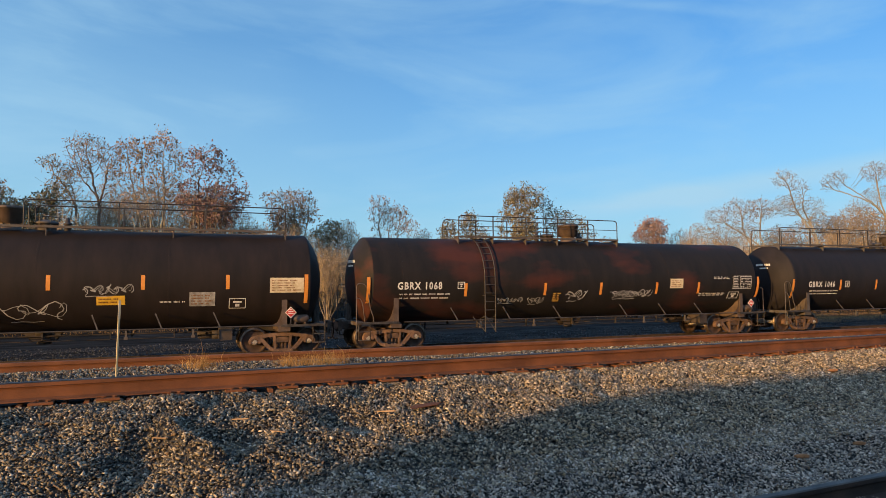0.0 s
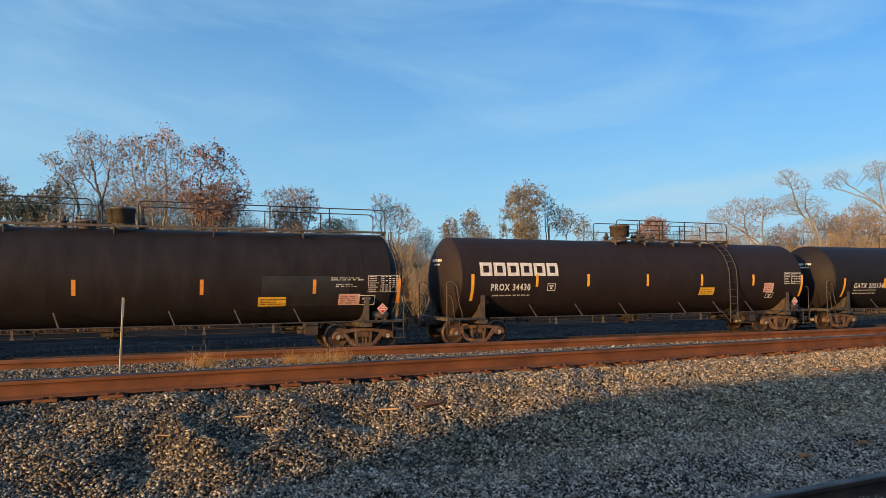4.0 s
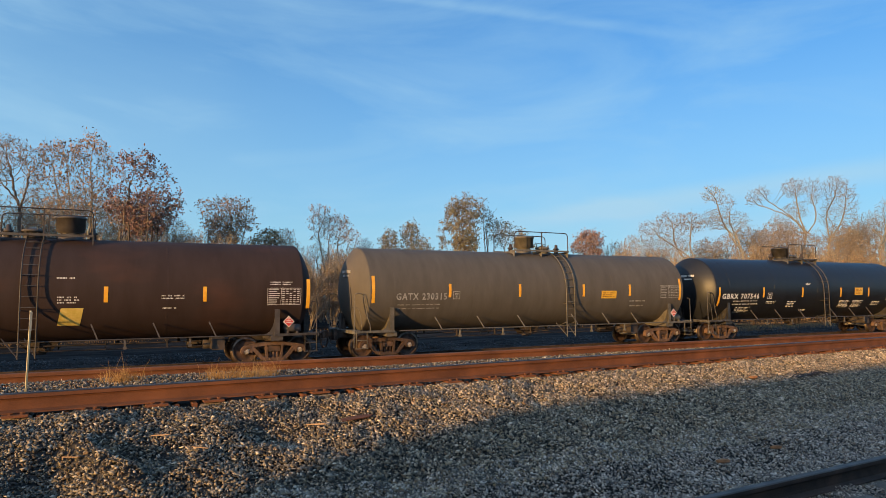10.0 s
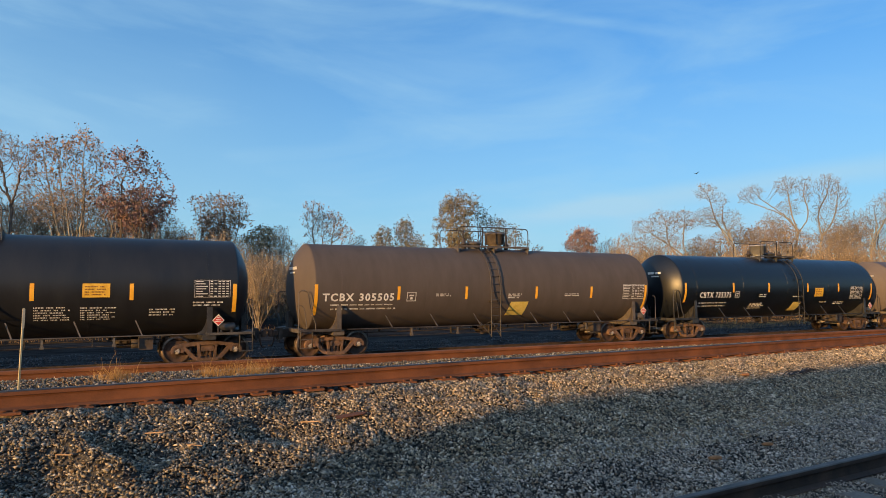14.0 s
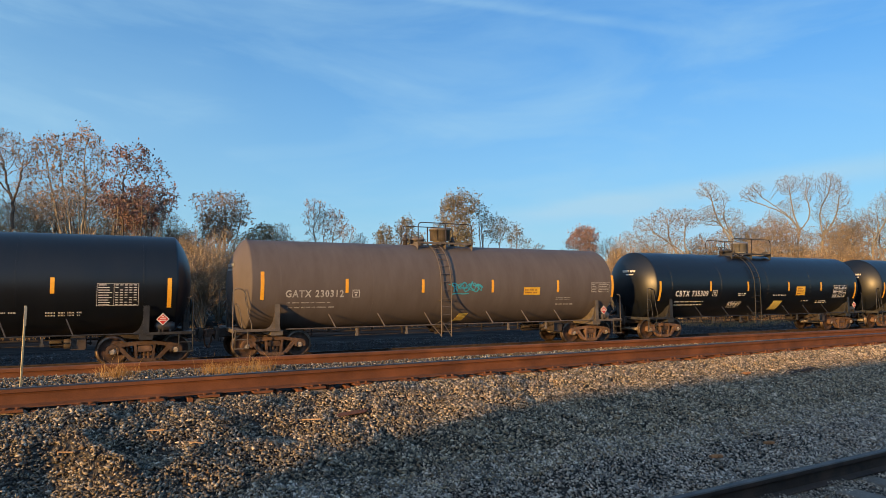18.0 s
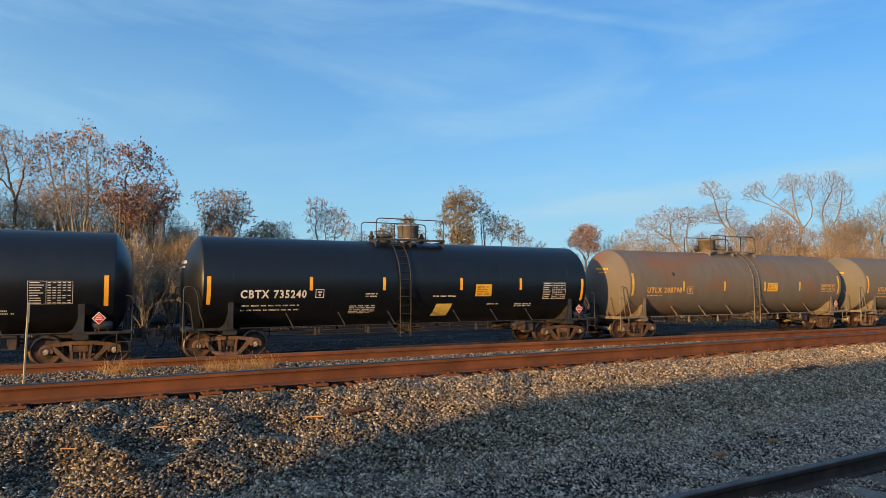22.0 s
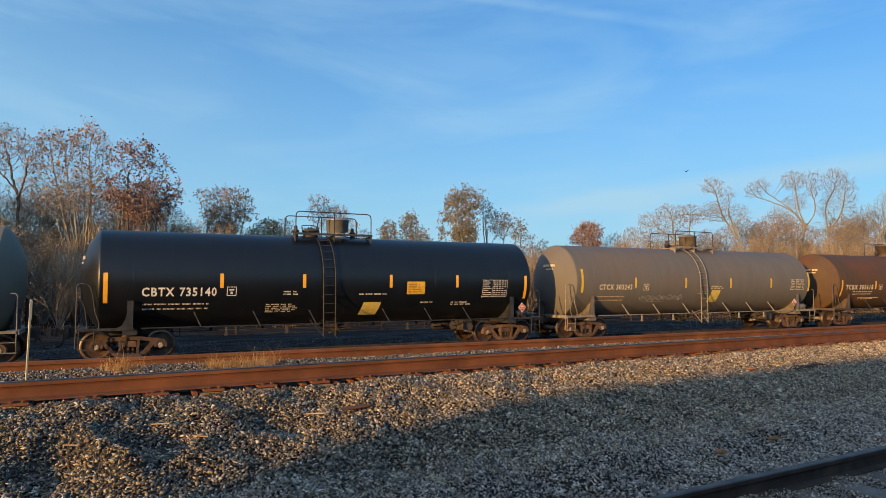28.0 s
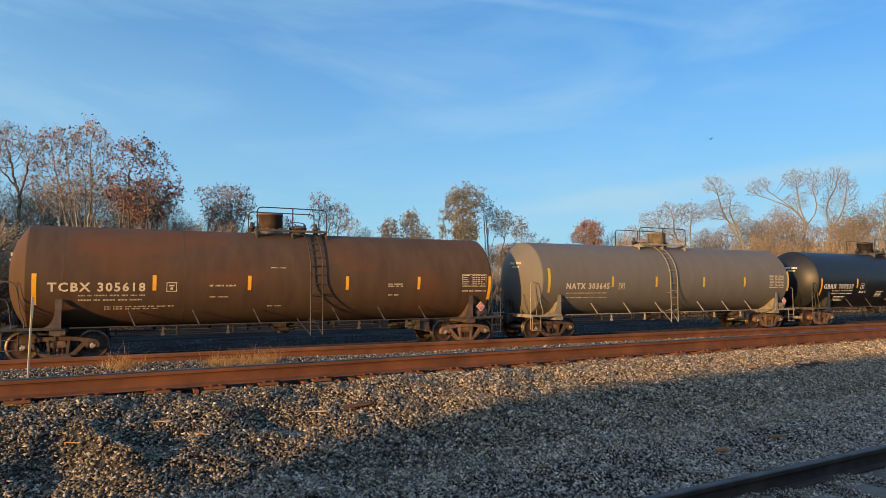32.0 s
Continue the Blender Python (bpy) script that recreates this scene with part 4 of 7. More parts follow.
def top_fittings(car, half, dome_x, q0, q1, paint, ladder_x, long_walk, rail_h):
    """On the tank's crown: platform, guard rails, valve dome and hatch."""
    top = AXIS_Z + R
    deck_z = top + 0.06

    def walkway(g):
        w = 0.85
        g.slab([(w, deck_z - 0.04), (w, deck_z + 0.03), (w - 0.03, deck_z + 0.03), (w - 0.03, deck_z + 0.01), (w - 0.34, deck_z + 0.01), (w - 0.34, deck_z - 0.02), (w - 0.03, deck_z - 0.02), (w - 0.03, deck_z - 0.04)], q0, q1, "yz")

    def bearer(g):
        w = 0.83
        g.slab([(-w, deck_z - 0.025), (w, deck_z - 0.025), (w, deck_z - 0.06), (w - 0.03, deck_z - 0.30), (0.70, deck_z - 0.16), (0.4, deck_z - 0.08), (-0.4, deck_z - 0.08), (-0.70, deck_z - 0.16), (0.03 - w, deck_z - 0.30), (-w, deck_z - 0.06)], -0.015, 0.015, "yz")

    def rail(g):
        y, a, b = 0.0, q0 + 0.04, q1 - 0.04
        z = deck_z + rail_h
        if long_walk and q1 - q0 > 14:
            spans = ((a, dome_x - 0.75), (dome_x + 0.55, b))
        else:
            spans = ((a, b),)
        for a, b in spans:
            rail_span(g, a, b, z)
            if long_walk and q1 - q0 < 14:
                g.tube([(a, y, deck_z + rail_h * 0.5), (b, y, deck_z + rail_h * 0.5)], 0.013, 5)

    def rail_span(g, a, b, z):
        y = 0.0
        g.tube([(a, y, deck_z)] + bend((a, y, z - 0.18), (a, y, z), (a + 0.18, y, z)) + bend((b - 0.18, y, z), (b, y, z), (b, y, z - 0.18)) + [(b, y, deck_z)], 0.02, 5)
        n = max(1, int((b - a) / (2.6 if q1 - q0 > 14 else 1.5)))
        for i in range(1, n + 1):
            x = a + (b - a) * i / (n + 1)
            g.box(x - 0.018, x + 0.018, y - 0.018, y + 0.018, deck_z - 0.05, z)

    def dome(g):
        g.lathe([(top - 0.15, 0.33), (top + 0.12, 0.33), (top + 0.13, 0.27), (top + 0.20, 0.27), (top + 0.22, 0.40), (top + 0.62, 0.415), (top + 0.62, 0.44), (top + 0.68, 0.44), (top + 0.71, 0.40), (top + 0.73, 0.001)], "z", n=22)
        for k in range(10):
            t = 2 * math.pi * k / 10
            g.tube([(0.30 * math.cos(t), 0.30 * math.sin(t), top + 0.10), (0.30 * math.cos(t), 0.30 * math.sin(t), top + 0.17)], 0.022, 5)

    def hatch(g):
        g.lathe([(top - 0.15, 0.27), (top + 0.20, 0.27), (top + 0.20, 0.32), (top + 0.25, 0.32), (top + 0.27, 0.28), (top + 0.33, 0.12), (top + 0.34, 0.001)], "z", n=18)
        for k in range(6):
            t = 2 * math.pi * k / 6
            g.tube([(0.29 * math.cos(t), 0.29 * math.sin(t), top + 0.16), (0.29 * math.cos(t), 0.29 * math.sin(t), top + 0.36)], 0.02, 5)
        g.tube([(-0.3, 0.2, top + 0.3)] + bend((-0.3, 0.2, top + 0.42), (0, 0.2, top + 0.5), (0.3, 0.2, top + 0.42)) + [(0.3, 0.2, top + 0.3)], 0.016, 5)

    def vent(g):
        g.lathe([(top - 0.1, 0.09), (top + 0.16, 0.09), (top + 0.17, 0.13), (top + 0.22, 0.13), (top + 0.25, 0.07), (top + 0.38, 0.06), (top + 0.40, 0.001)], "z", n=10)

    key = (paint[0].name, q0, q1)
    p = part("platform", cached(("walkway", *key), walkway, paint[2]), car)
    part("walkway", cached(("walkway", *key), walkway, paint[2]), p, Matrix.Diagonal((1, -1, 1, 1)))
    n = max(2, int((q1 - q0) / (2.9 if q1 - q0 > 14 else 1.3)))
    for i in range(n + 1):
        part("bearer", cached(("bearer", paint[0].name), bearer, paint[2]), p, pose(q0 + 0.03 + (q1 - q0 - 0.06) * i / n, 0, 0))
    for s in (-1, 1):
        part("guard_rail", cached(("guard_rail", *key), rail, IRON), p, pose(0, s * 0.82, 0))
    part("valve_dome", cached(("valve_dome", paint[0].name), dome, STEEL if paint is GLOSS_BLACK else paint[1]), car, pose(dome_x, 0, 0))
    side = 1 if dome_x - q0 < q1 - dome_x else -1
    part("hatch", cached(("hatch", paint[0].name), hatch, paint[2]), car, pose(dome_x + side * 1.0, 0.05, 0))
    part("vent_valve", cached("vent_valve", vent, IRON), car, pose(dome_x + side * 1.6, -0.15, 0))
    part("vent_valve", cached("vent_valve", vent, IRON), car, pose(dome_x - side * 0.62, 0.1, 0))
    if long_walk and q1 - q0 > 14:
        for s in (-1, 1):
            hoop = cached("dome_hoop", lambda g: g.tube([(0, -0.5, deck_z)] + bend((0, -0.5, deck_z + 0.5), (0, -0.5, deck_z + 0.7), (0, -0.3, deck_z + 0.72)) + bend((0, 0.3, deck_z + 0.72), (0, 0.5, deck_z + 0.7), (0, 0.5, deck_z + 0.5)) + [(0, 0.5, deck_z)], 0.018, 5), IRON)
            part("dome_hoop", hoop, p, pose(dome_x + s * 0.62, 0, 0))
    if ladder_x is None:
        def head_ladder(g):
            path = []
            for i in range(12):
                z = AXIS_Z + R + 0.05 - i * 0.27
                f = min(1.0, math.hypot(1.0, z - AXIS_Z) / R)
                path.append((half + 0.16 + 0.52 * (1 - f ** 2.6), z))
            for y in (-1.2, -0.8):
                g.tube([(x, y, z) for x, z in path], 0.02, 5)
            for x, z in path:
                g.tube([(x, -1.2, z), (x, -0.8, z)], 0.013, 5)
        lm = cached(("head_ladder", paint[0].name), head_ladder, paint[3])
        part("ladder", lm, car)
        part("ladder", lm, car, pose(0, 0, 0, 0, 0, 180))
    else:
        lm = cached(("ladder", paint[0].name), lambda g: ladder_mesh(g, True), paint[3])
        part("ladder", lm, car, pose(ladder_x, 0, 0))
        part("ladder", lm, car, pose(-ladder_x, 0, 0, 0, 0, 180))


def underside(car, half_b, paint):
    """Between the trucks: side rails on brackets, brake rod, outlet valve, air tank."""
    hb = round(half_b, 2)

    def bar(g):
        g.tube([(-hb + 0.3, 0, 1.0), (hb - 0.3, 0, 1.0)], 0.024, 6)

    def bracket(g):
        g.tube([(-0.10, 0.23, 1.46), (0.10, 0, 0.99)], 0.026, 4)

    def drop(g):
        g.box(-0.03, 0.03, -0.02, 0.02, 0.70, 1.0)
        g.box(-0.05, 0.05, -0.03, 0.03, 0.70, 0.78)

    def outlet(g):
        g.lathe([(0.97, 0.32), (0.80, 0.30), (0.78, 0.16), (0.62, 0.15), (0.60, 0.20), (0.54, 0.20), (0.53, 0.001)], "z", n=14)
        g.slab([(-0.55, 0.95), (-0.3, 0.62), (0.3, 0.62), (0.55, 0.95)], -0.22, -0.19)
        g.slab([(-0.55, 0.95), (-0.3, 0.62), (0.3, 0.62), (0.55, 0.95)], 0.19, 0.22)
        g.tube([(0.2, -1.35, 0.82), (0.2, -0.2, 0.7)], 0.018, 5)

    def brake_box(g):
        g.lathe([(-0.2, 0.001), (-0.2, 0.15), (0.12, 0.15), (0.2, 0.05), (0.55, 0.02), (0.55, 0.001)], "x", (hb - 2.0, -0.5, 0.70), 10)
        g.box(hb - 2.0, hb - 1.6, -1.15, -0.45, 0.55, 0.95, 0.03)

    def air(g):
        g.lathe([(-0.45, 0.001), (-0.43, 0.15), (-0.38, 0.20), (0.38, 0.20), (0.43, 0.15), (0.45, 0.001)], "x", (hb - 2.2, 0.35, 0.72), 12)
        g.box(hb - 2.3, hb - 2.2, 0.1, 0.6, 0.7, 1.0)

    def rod(g):
        g.tube([(-hb + 1.2, -0.3, 0.80), (hb - 1.2, -0.3, 0.80)], 0.022, 5)
        g.tube([(-hb + 0.5, -0.55, 0.66), (hb - 1.8, -0.55, 0.66)], 0.016, 5)
        for i in range(7):
            x = -hb + 1.5 + i * (2 * hb - 3) / 6
            g.box(x - 0.02, x + 0.02, -0.6, -0.25, 0.64, 0.68)
            g.box(x - 0.02, x + 0.02, -0.36, -0.30, 0.66, 1.1)

    bm_, dm = cached(("rail_bracket", paint[0].name), bracket, paint[3]), cached(("rail_hanger", paint[0].name), drop, paint[2])
    for s in (-1, 1):
        flip = pose(0, 0, 0, 0, 0, 0 if s < 0 else 180)
        b = part("side_rail", cached(("side_rail", hb, paint[0].name), bar, paint[3]), car, flip @ pose(0, -1.54, 0))
        for x in (-5.1, -3.2, -1.25, 1.55, 3.3, 5.0):
            part("rail_bracket", bm_, b, pose(x * hb / 7.1, 0, 0))
        for x in (-4.2, -2.2, 2.4, 4.3):
            part("rail_hanger", dm, b, pose(x * hb / 7.1, 0.03, 0))
    part("outlet_valve", cached("outlet_valve", outlet, UNDER), car)
    part("air_tank", cached(("air_tank", hb), air, UNDER), car)
    part("brake_cylinder", cached(("brake_cylinder", hb), brake_box, UNDER), car)
    part("brake_rod", cached(("brake_rod", hb), rod, UNDER), car)


class TankCar:
    """One tank car with its paint and markings."""

    def __init__(self, label, paint, start, half_b, dome, platform, ladder=None, long_walk=False, rail_h=0.78, seed=0, marks=None):
        self.ob = tagged(new("tank_car"), label, "tank car", "cars of the freight train")
        self.rng, self.paint, self.half, self.seed = random.Random(seed), paint, half_b + 0.83, seed
        self.marks = marks or WHITE
        car, half = self.ob, self.half
        rings = [-half] + [-half + 2 * half * i / 10 for i in range(1, 10)] + [half]
        shell = Geo()
        shell.lathe([(x, R) for x in rings], "x", (0, 0, AXIS_Z), 72)
        tank = part("tank", shell.mesh("tank", paint[0]), car)
        head = Geo()
        head.lathe(head_profile(half), "x", (0, 0, AXIS_Z), 72)
        hm = head.mesh("tank_head", paint[0])
        part("tank_head", hm, tank)
        part("tank_head", hm, tank, pose(0, 0, 0, 0, 0, 180))
        seam = cached(("jacket_seam", paint[0].name), lambda g: g.lathe([(-0.03, R - 0.004), (-0.026, R + 0.0025), (0.026, R + 0.0025), (0.03, R - 0.004)], "x", (0, 0, AXIS_Z), 72, False), paint[0])
        for f in (-0.88, -0.45, 0.0, 0.45, 0.88):
            part("jacket_seam", seam, tank, pose(f * half, 0, 0))
        def head_bars(g):
            for row, (z, y0, n) in enumerate(((AXIS_Z + 0.62, -0.60, 10), (AXIS_Z + 0.48, -0.52, 6))):
                for i in range(n):
                    y = y0 + i * 0.075
                    if n == 10 and i == 4:
                        continue
                    f = math.hypot(y, z - AXIS_Z) / R
                    x = -(half + 0.03 + 0.52 * (1 - f ** 2.6))
                    g.box(x - 0.02, x + 0.012, y, y + 0.05, z, z + (0.10 if row == 0 else 0.06))
        g = Geo()
        head_bars(g)
        tagged(part("head_stencil", g.mesh("head_stencil", self.marks), car), kind="stuff")
        for s in (-1, 1):
            truck(car, s * half_b)
            car_end(car, half_b, s, paint, s > 0)
        underside(car, half_b, paint)
        top_fittings(car, half, dome, platform[0], platform[1], paint, ladder, long_walk, rail_h)
        CARS.append((car, start))

    def put(self, name, fill, material, label=""):
        g = Geo()
        fill(g)
        return part(name, g.mesh(name, material), self.ob, None, label)

    def stripes(self, xs, low, high, ends, end_low, end_high, material=None):
        """Upright reflective strips along the side, taller ones at the ends."""
        m = material or YELLOW
        for x in xs:
            self.put("reflective_strip", lambda g: patch(g, x - 0.055, x + 0.055, low, high, 0.009), m)
        for x in ends:
            self.put("reflective_strip", lambda g: patch(g, x - 0.06, x + 0.06, end_low, end_high, 0.009), m)
        return self

    def text(self, body, x0, x1, s0, s1, material=None):
        for me in lettering(body, x0, x1, s0, s1, material or self.marks):
            part("lettering", me, self.ob, None, "stencilled car mark")
        return self

    def bars(self, x0, x1, s0, s1, material=None):
        tagged(self.put("small_stencil", lambda g: words(g, self.rng, x0, x1, s0, s1), material or self.marks), kind="stuff")
        return self

    def table(self, x0, x1, s0, s1, material=None):
        tagged(self.put("data_panel", lambda g: table(g, self.rng, x0, x1, s0, s1), material or self.marks), kind="stuff")
        return self

    def boxed(self, x0, x1, s0, s1, material=None):
        def fill(g):
            t = 0.022
            patch(g, x0, x1, s0, s0 + t)
            patch(g, x0, x1, s1 - t, s1)
            patch(g, x0, x0 + t, s0 + t, s1 - t)
            patch(g, x1 - t, x1, s0 + t, s1 - t)
            w, h = x1 - x0, s1 - s0
            patch(g, x0 + w * 0.25, x1 - w * 0.25, s0 + h * 0.58, s0 + h * 0.74)
            patch(g, x0 + w * 0.38, x1 - w * 0.38, s0 + h * 0.2, s0 + h * 0.46)
        self.put("boxed_stencil", fill, material or self.marks)
        return self

    def panel(self, x0, x1, s0, s1, material=None, slant=0.0, ink=True):
        ob = self.put("sign_panel", lambda g: patch(g, x0, x1, s0, s1, 0.007, slant), material or OCHRE)
        if ink:
            g = Geo()
            words(g, self.rng, x0 + 0.06, x1 - 0.06, s0 + 0.05, s1 - 0.05, 0.011)
            tagged(part("print", g.mesh("print", INK), ob), kind="stuff")
        return self

    def spray(self, x0, x1, s0, s1, material=None, width=0.035):
        self.put("graffiti", lambda g: scrawl(g, self.rng, x0, x1, s0, s1, width), material or WHITE)
        return self

    def swatch(self, x0, x1, s0, s1, material):
        self.put("paint_patch", lambda g: patch(g, x0, x1, s0, s1, 0.005), material)
        return self

    def blocks(self, x0, x1, s0, s1, n, material=None):
        """A maker's sign drawn as plain rounded blocks."""
        w = (x1 - x0) / n

        def fill(g):
            for i in range(n):
                a, b, h = x0 + i * w, x0 + (i + 0.86) * w, s1 - s0
                patch(g, a, b, s1 - h * 0.24, s1)
                patch(g, a, a + w * 0.22, s0, s1 - h * 0.24)
                patch(g, b - w * 0.22, b, s0, s1 - h * 0.24)
                patch(g, a + w * 0.22, b - w * 0.22, s0, s0 + h * 0.24)
        self.put("sign_blocks", fill, material or WHITE)
        return self

    def placard(self, x):
        def fill(g):
            h = 0.19
            g.slab([(x - h, 1.42), (x, 1.42 - h), (x + h, 1.42), (x, 1.42 + h)], -1.565, -1.555)

        def face(g):
            h = 0.155
            g.slab([(x - h, 1.42), (x, 1.42 - h), (x + h, 1.42), (x, 1.42 + h)], -1.571, -1.566)

        def mark(g):
            for i, (dx, dz, w) in enumerate(((0, 0.03, 0.16), (0, -0.03, 0.2), (0, 0.09, 0.07))):
                g.box(x + dx - w / 2, x + dx + w / 2, -1.577, -1.572, 1.42 + dz - 0.014, 1.42 + dz + 0.014)
        p = self.put("placard", fill, WHITE, "red and white diamond hazard placard")
        g = Geo()
        face(g)
        part("red_field", g.mesh("red_field", RED), p)
        g = Geo()
        mark(g)
        part("print", g.mesh("print", WHITE), p)
        g = Geo()
        g.box(x - 0.02, x + 0.02, -1.553, -1.53, 1.0, 1.5)
        part("placard_holder", g.mesh("placard_holder", IRON), p)
        return self


def build_train():
    c = TankCar("sooty brown-black tank car with white graffiti along its side", BROWN_BLACK, -2.71, 7.06, -1.03, (-7, 7.2), -2.1, True, 0.8, seed=1)
    c.stripes((-6.7, -4, -1.8, 0.33, 2.83, 5.28), -0.29, 0.16, (-7.6, 7.76), -0.8, 0.18, STRIP_RED)
    c.panel(6.59, 7.68, -0.42, 0.07, CREAM)
    c.panel(4.15, 4.91, -0.86, -0.38, FADED)
    c.panel(1.57, 2.34, -0.77, -0.47)
    c.boxed(5.33, 5.85, -0.97, -0.6)
    c.spray(-0.84, 0.92, -1.39, -0.47, SPRAY_PALE, 0.03)
    c.spray(1.13, 2.64, -0.49, -0.06, FADED, 0.025)
    c.bars(3.3, 4.04, -0.74, -0.63)
    c.placard(7.26)
    c = TankCar("black tank car with faded red patches and white graffiti", RED_BLACK, 16.15, 7.96, 0.08, (-5.3, 2), -4.38, True, 0.8, seed=2)
    c.stripes((-5.3, -1.96, 0.6, 3.36, 5.58), -0.63, -0.14, (-8.97, 8.95), -0.85, 0.09, STRIP_RED)
    c.text("GBRX 1068", -7.92, -6.24, -0.36, -0.08)
    c.bars(-7.83, -5.87, -0.58, -0.47)
    c.bars(-7.84, -5.87, -0.73, -0.62)
    c.boxed(-5.63, -5.35, -0.34, -0.09)
    c.panel(4.05, 4.73, -0.39, 0.01, CREAM)
    c.table(7.49, 8.56, -0.44, 0.13)
    c.bars(6.43, 7.41, -0.02, 0.11)
    c.bars(5.67, 7.33, -0.76, -0.59)
    c.boxed(7.31, 7.9, -0.9, -0.58)
    c.spray(-4.04, -2.79, -0.97, -0.67, FADED, 0.025)
    c.spray(-2.67, -1.99, -1.04, -0.63, FADED, 0.025)
    c.bars(-1.57, -1.21, -0.92, -0.52, LETTER_YELLOW)
    c.spray(-1.01, -0.07, -0.92, -0.33, SPRAY_PALE, 0.03)
    c.spray(1.02, 3.22, -0.85, -0.37, SPRAY_PALE, 0.03)
    c.placard(8.51)
    c = TankCar("sooty black tank car with a railing along its whole top", SOOT_BLACK, 36.14, 7.91, 0.13, (-8.8, 8.8), None, True, 0.8, seed=3)
    c.stripes((-5.74, -3.25, -0.95, 2.58, 6.11), -0.54, -0.06, (-8.84, 9.06), -0.94, -0.03, STRIP_RED)
    c.text("GBRX 1046", -7.87, -6.14, -0.4, -0.13)
    c.bars(-7.74, -5.86, -0.64, -0.53)
    c.bars(-7.74, -5.86, -0.78, -0.68)
    c.boxed(-5.43, -5.14, -0.41, -0.12)
    c.panel(4.31, 5.2, -1, -0.65)
    c.table(7.95, 9.08, -0.5, 0.08)
    c.bars(6.65, 7.95, -0.1, 0.03)
    c.bars(6.83, 7.7, -0.32, -0.19)
    c.panel(6.95, 7.69, -0.99, -0.56, PINK)
    c.boxed(7.62, 8.23, -1, -0.61)
    c.placard(8.46)
    c.swatch(4.4, 7.3, -1.0, 0.05, PATCH_DARK)
    c = TankCar("brown-black tank car with a white block-lettered maker's sign", SOOT_BROWN, 56.12, 7.67, -0.38, (-1.2, 4.9), 4.3, True, 0.8, seed=4)
    c.stripes((-5.4, -3.08, -0.2, 2.65, 5.57), -0.34, 0.14, (8.54, -8.09), -0.9, 0.14)
    c.panel(2.59, 3.39, -0.76, -0.42)
    c.panel(6.24, 6.81, -0.66, -0.23, PINK)
    c.boxed(6.47, 6.91, -0.96, -0.68)
    c.table(7.45, 8.5, -0.28, 0.24)
    c.placard(8.05)
    c.blocks(-7.78, -4.38, 0.07, 0.58, 6)
    c.text("PROX 34430", -7.34, -5.68, -0.49, -0.22)
    c.bars(-7.26, -5.66, -0.73, -0.62)
    c.boxed(-4.93, -4.58, -0.5, -0.22)
    c = TankCar("dull black tank car with white stencils and yellow strips", DULL_BLACK, 74.58, 6.82, -0.13, (-1.1, 1.69), 0.94, seed=5)
    c.stripes((-4.28, -1.01, 2, 4.47), -0.51, -0.04, (-7.08, 7.09), -0.97, -0.02)
    c.text("GATX 202134", -6.43, -4.34, -0.51, -0.26)
    c.bars(-6.4, -4.78, -0.65, -0.57)
    c.bars(-6.39, -4.77, -0.82, -0.73)
    c.boxed(-4.2, -3.92, -0.5, -0.25)
    c.bars(-3.78, -3.11, -0.65, -0.57)
    c.panel(3.55, 4.41, -0.64, -0.3)
    c.table(5.49, 6.68, -0.89, -0.28)
    c.bars(4.9, 5.48, -0.56, -0.42)
    c.bars(3.56, 4.32, -0.94, -0.81)
    c.placard(7.37)
    c = TankCar("dark umber tank car with a repainted dark patch near one end", UMBER, 92.08, 6.82, 0.7, (-1.26, 1.38), -0.16, seed=6)
    c.stripes((-4.31, -1.47, 1.76, 4.53), -0.38, 0.09, (-7.71, 7.84), -0.65, 0.35)
    c.text("TCBX 305547", -6.84, -4.74, -0.42, -0.15)
    c.bars(-6.51, -4.64, -0.61, -0.52)
    c.bars(-6.5, -4.63, -0.79, -0.69)
    c.boxed(-3.99, -3.69, -0.46, -0.14)
    c.bars(-2.81, -1.98, -0.36, -0.16)
    c.bars(-2.78, -2.19, -0.63, -0.55)
    c.bars(0.49, 0.96, 0.29, 0.39)
    c.bars(0.52, 1.1, -0.42, -0.18)
    c.panel(0.56, 1.14, -1.15, -0.55, PANEL_PALE, 0.10, False)
    c.bars(3.28, 4.01, -0.31, -0.14)
    c.bars(3.32, 3.72, -0.62, -0.53)
    c.table(6.48, 7.59, -0.52, 0.05)
    c.bars(6.57, 7.47, 0.14, 0.28)
    c.placard(7.19)
    c.swatch(-7.45, -5.55, -0.3, 1.9, PATCH_DARK)
    c = TankCar("olive-grey tank car with pale faded lettering", OLIVE_GREY, 109.82, 6.82, -0.06, (-1.1, 1.7), 1.1, seed=7, marks=FADED)
    c.stripes((-4.48, -1.33, 1.88, 4.43), -0.3, 0.21, (-7.55, 7.47), -0.49, 0.49)
    c.text("GATX 230315", -6.67, -4.61, -0.39, -0.13)
    c.bars(-6.58, -4.86, -0.61, -0.52)
    c.bars(-6.58, -4.85, -0.76, -0.68)
    c.boxed(-4.34, -4.05, -0.37, -0.07)
    c.panel(2.84, 3.67, -0.39, -0.06)
    c.table(6.26, 7.45, -0.4, 0.18)
    c.bars(4.47, 5.39, -0.57, -0.45)
    c.bars(4.51, 5.44, -0.8, -0.68)
    c.placard(7.04)
    c = TankCar("satin black tank car with crisp white stencilled lettering", SATIN_BLACK, 127.39, 6.82, -0.75, (-1.24, 1.18), 0.58, seed=8)
    c.stripes((-4.29, -1.24, 2.02, 4.57), -0.41, 0.09, (-7.47, 7.57), -0.85, 0.09)
    c.text("GBRX 707546", -7.27, -4.62, -0.48, -0.21)
    c.bars(-6.44, -4.61, -0.63, -0.54)
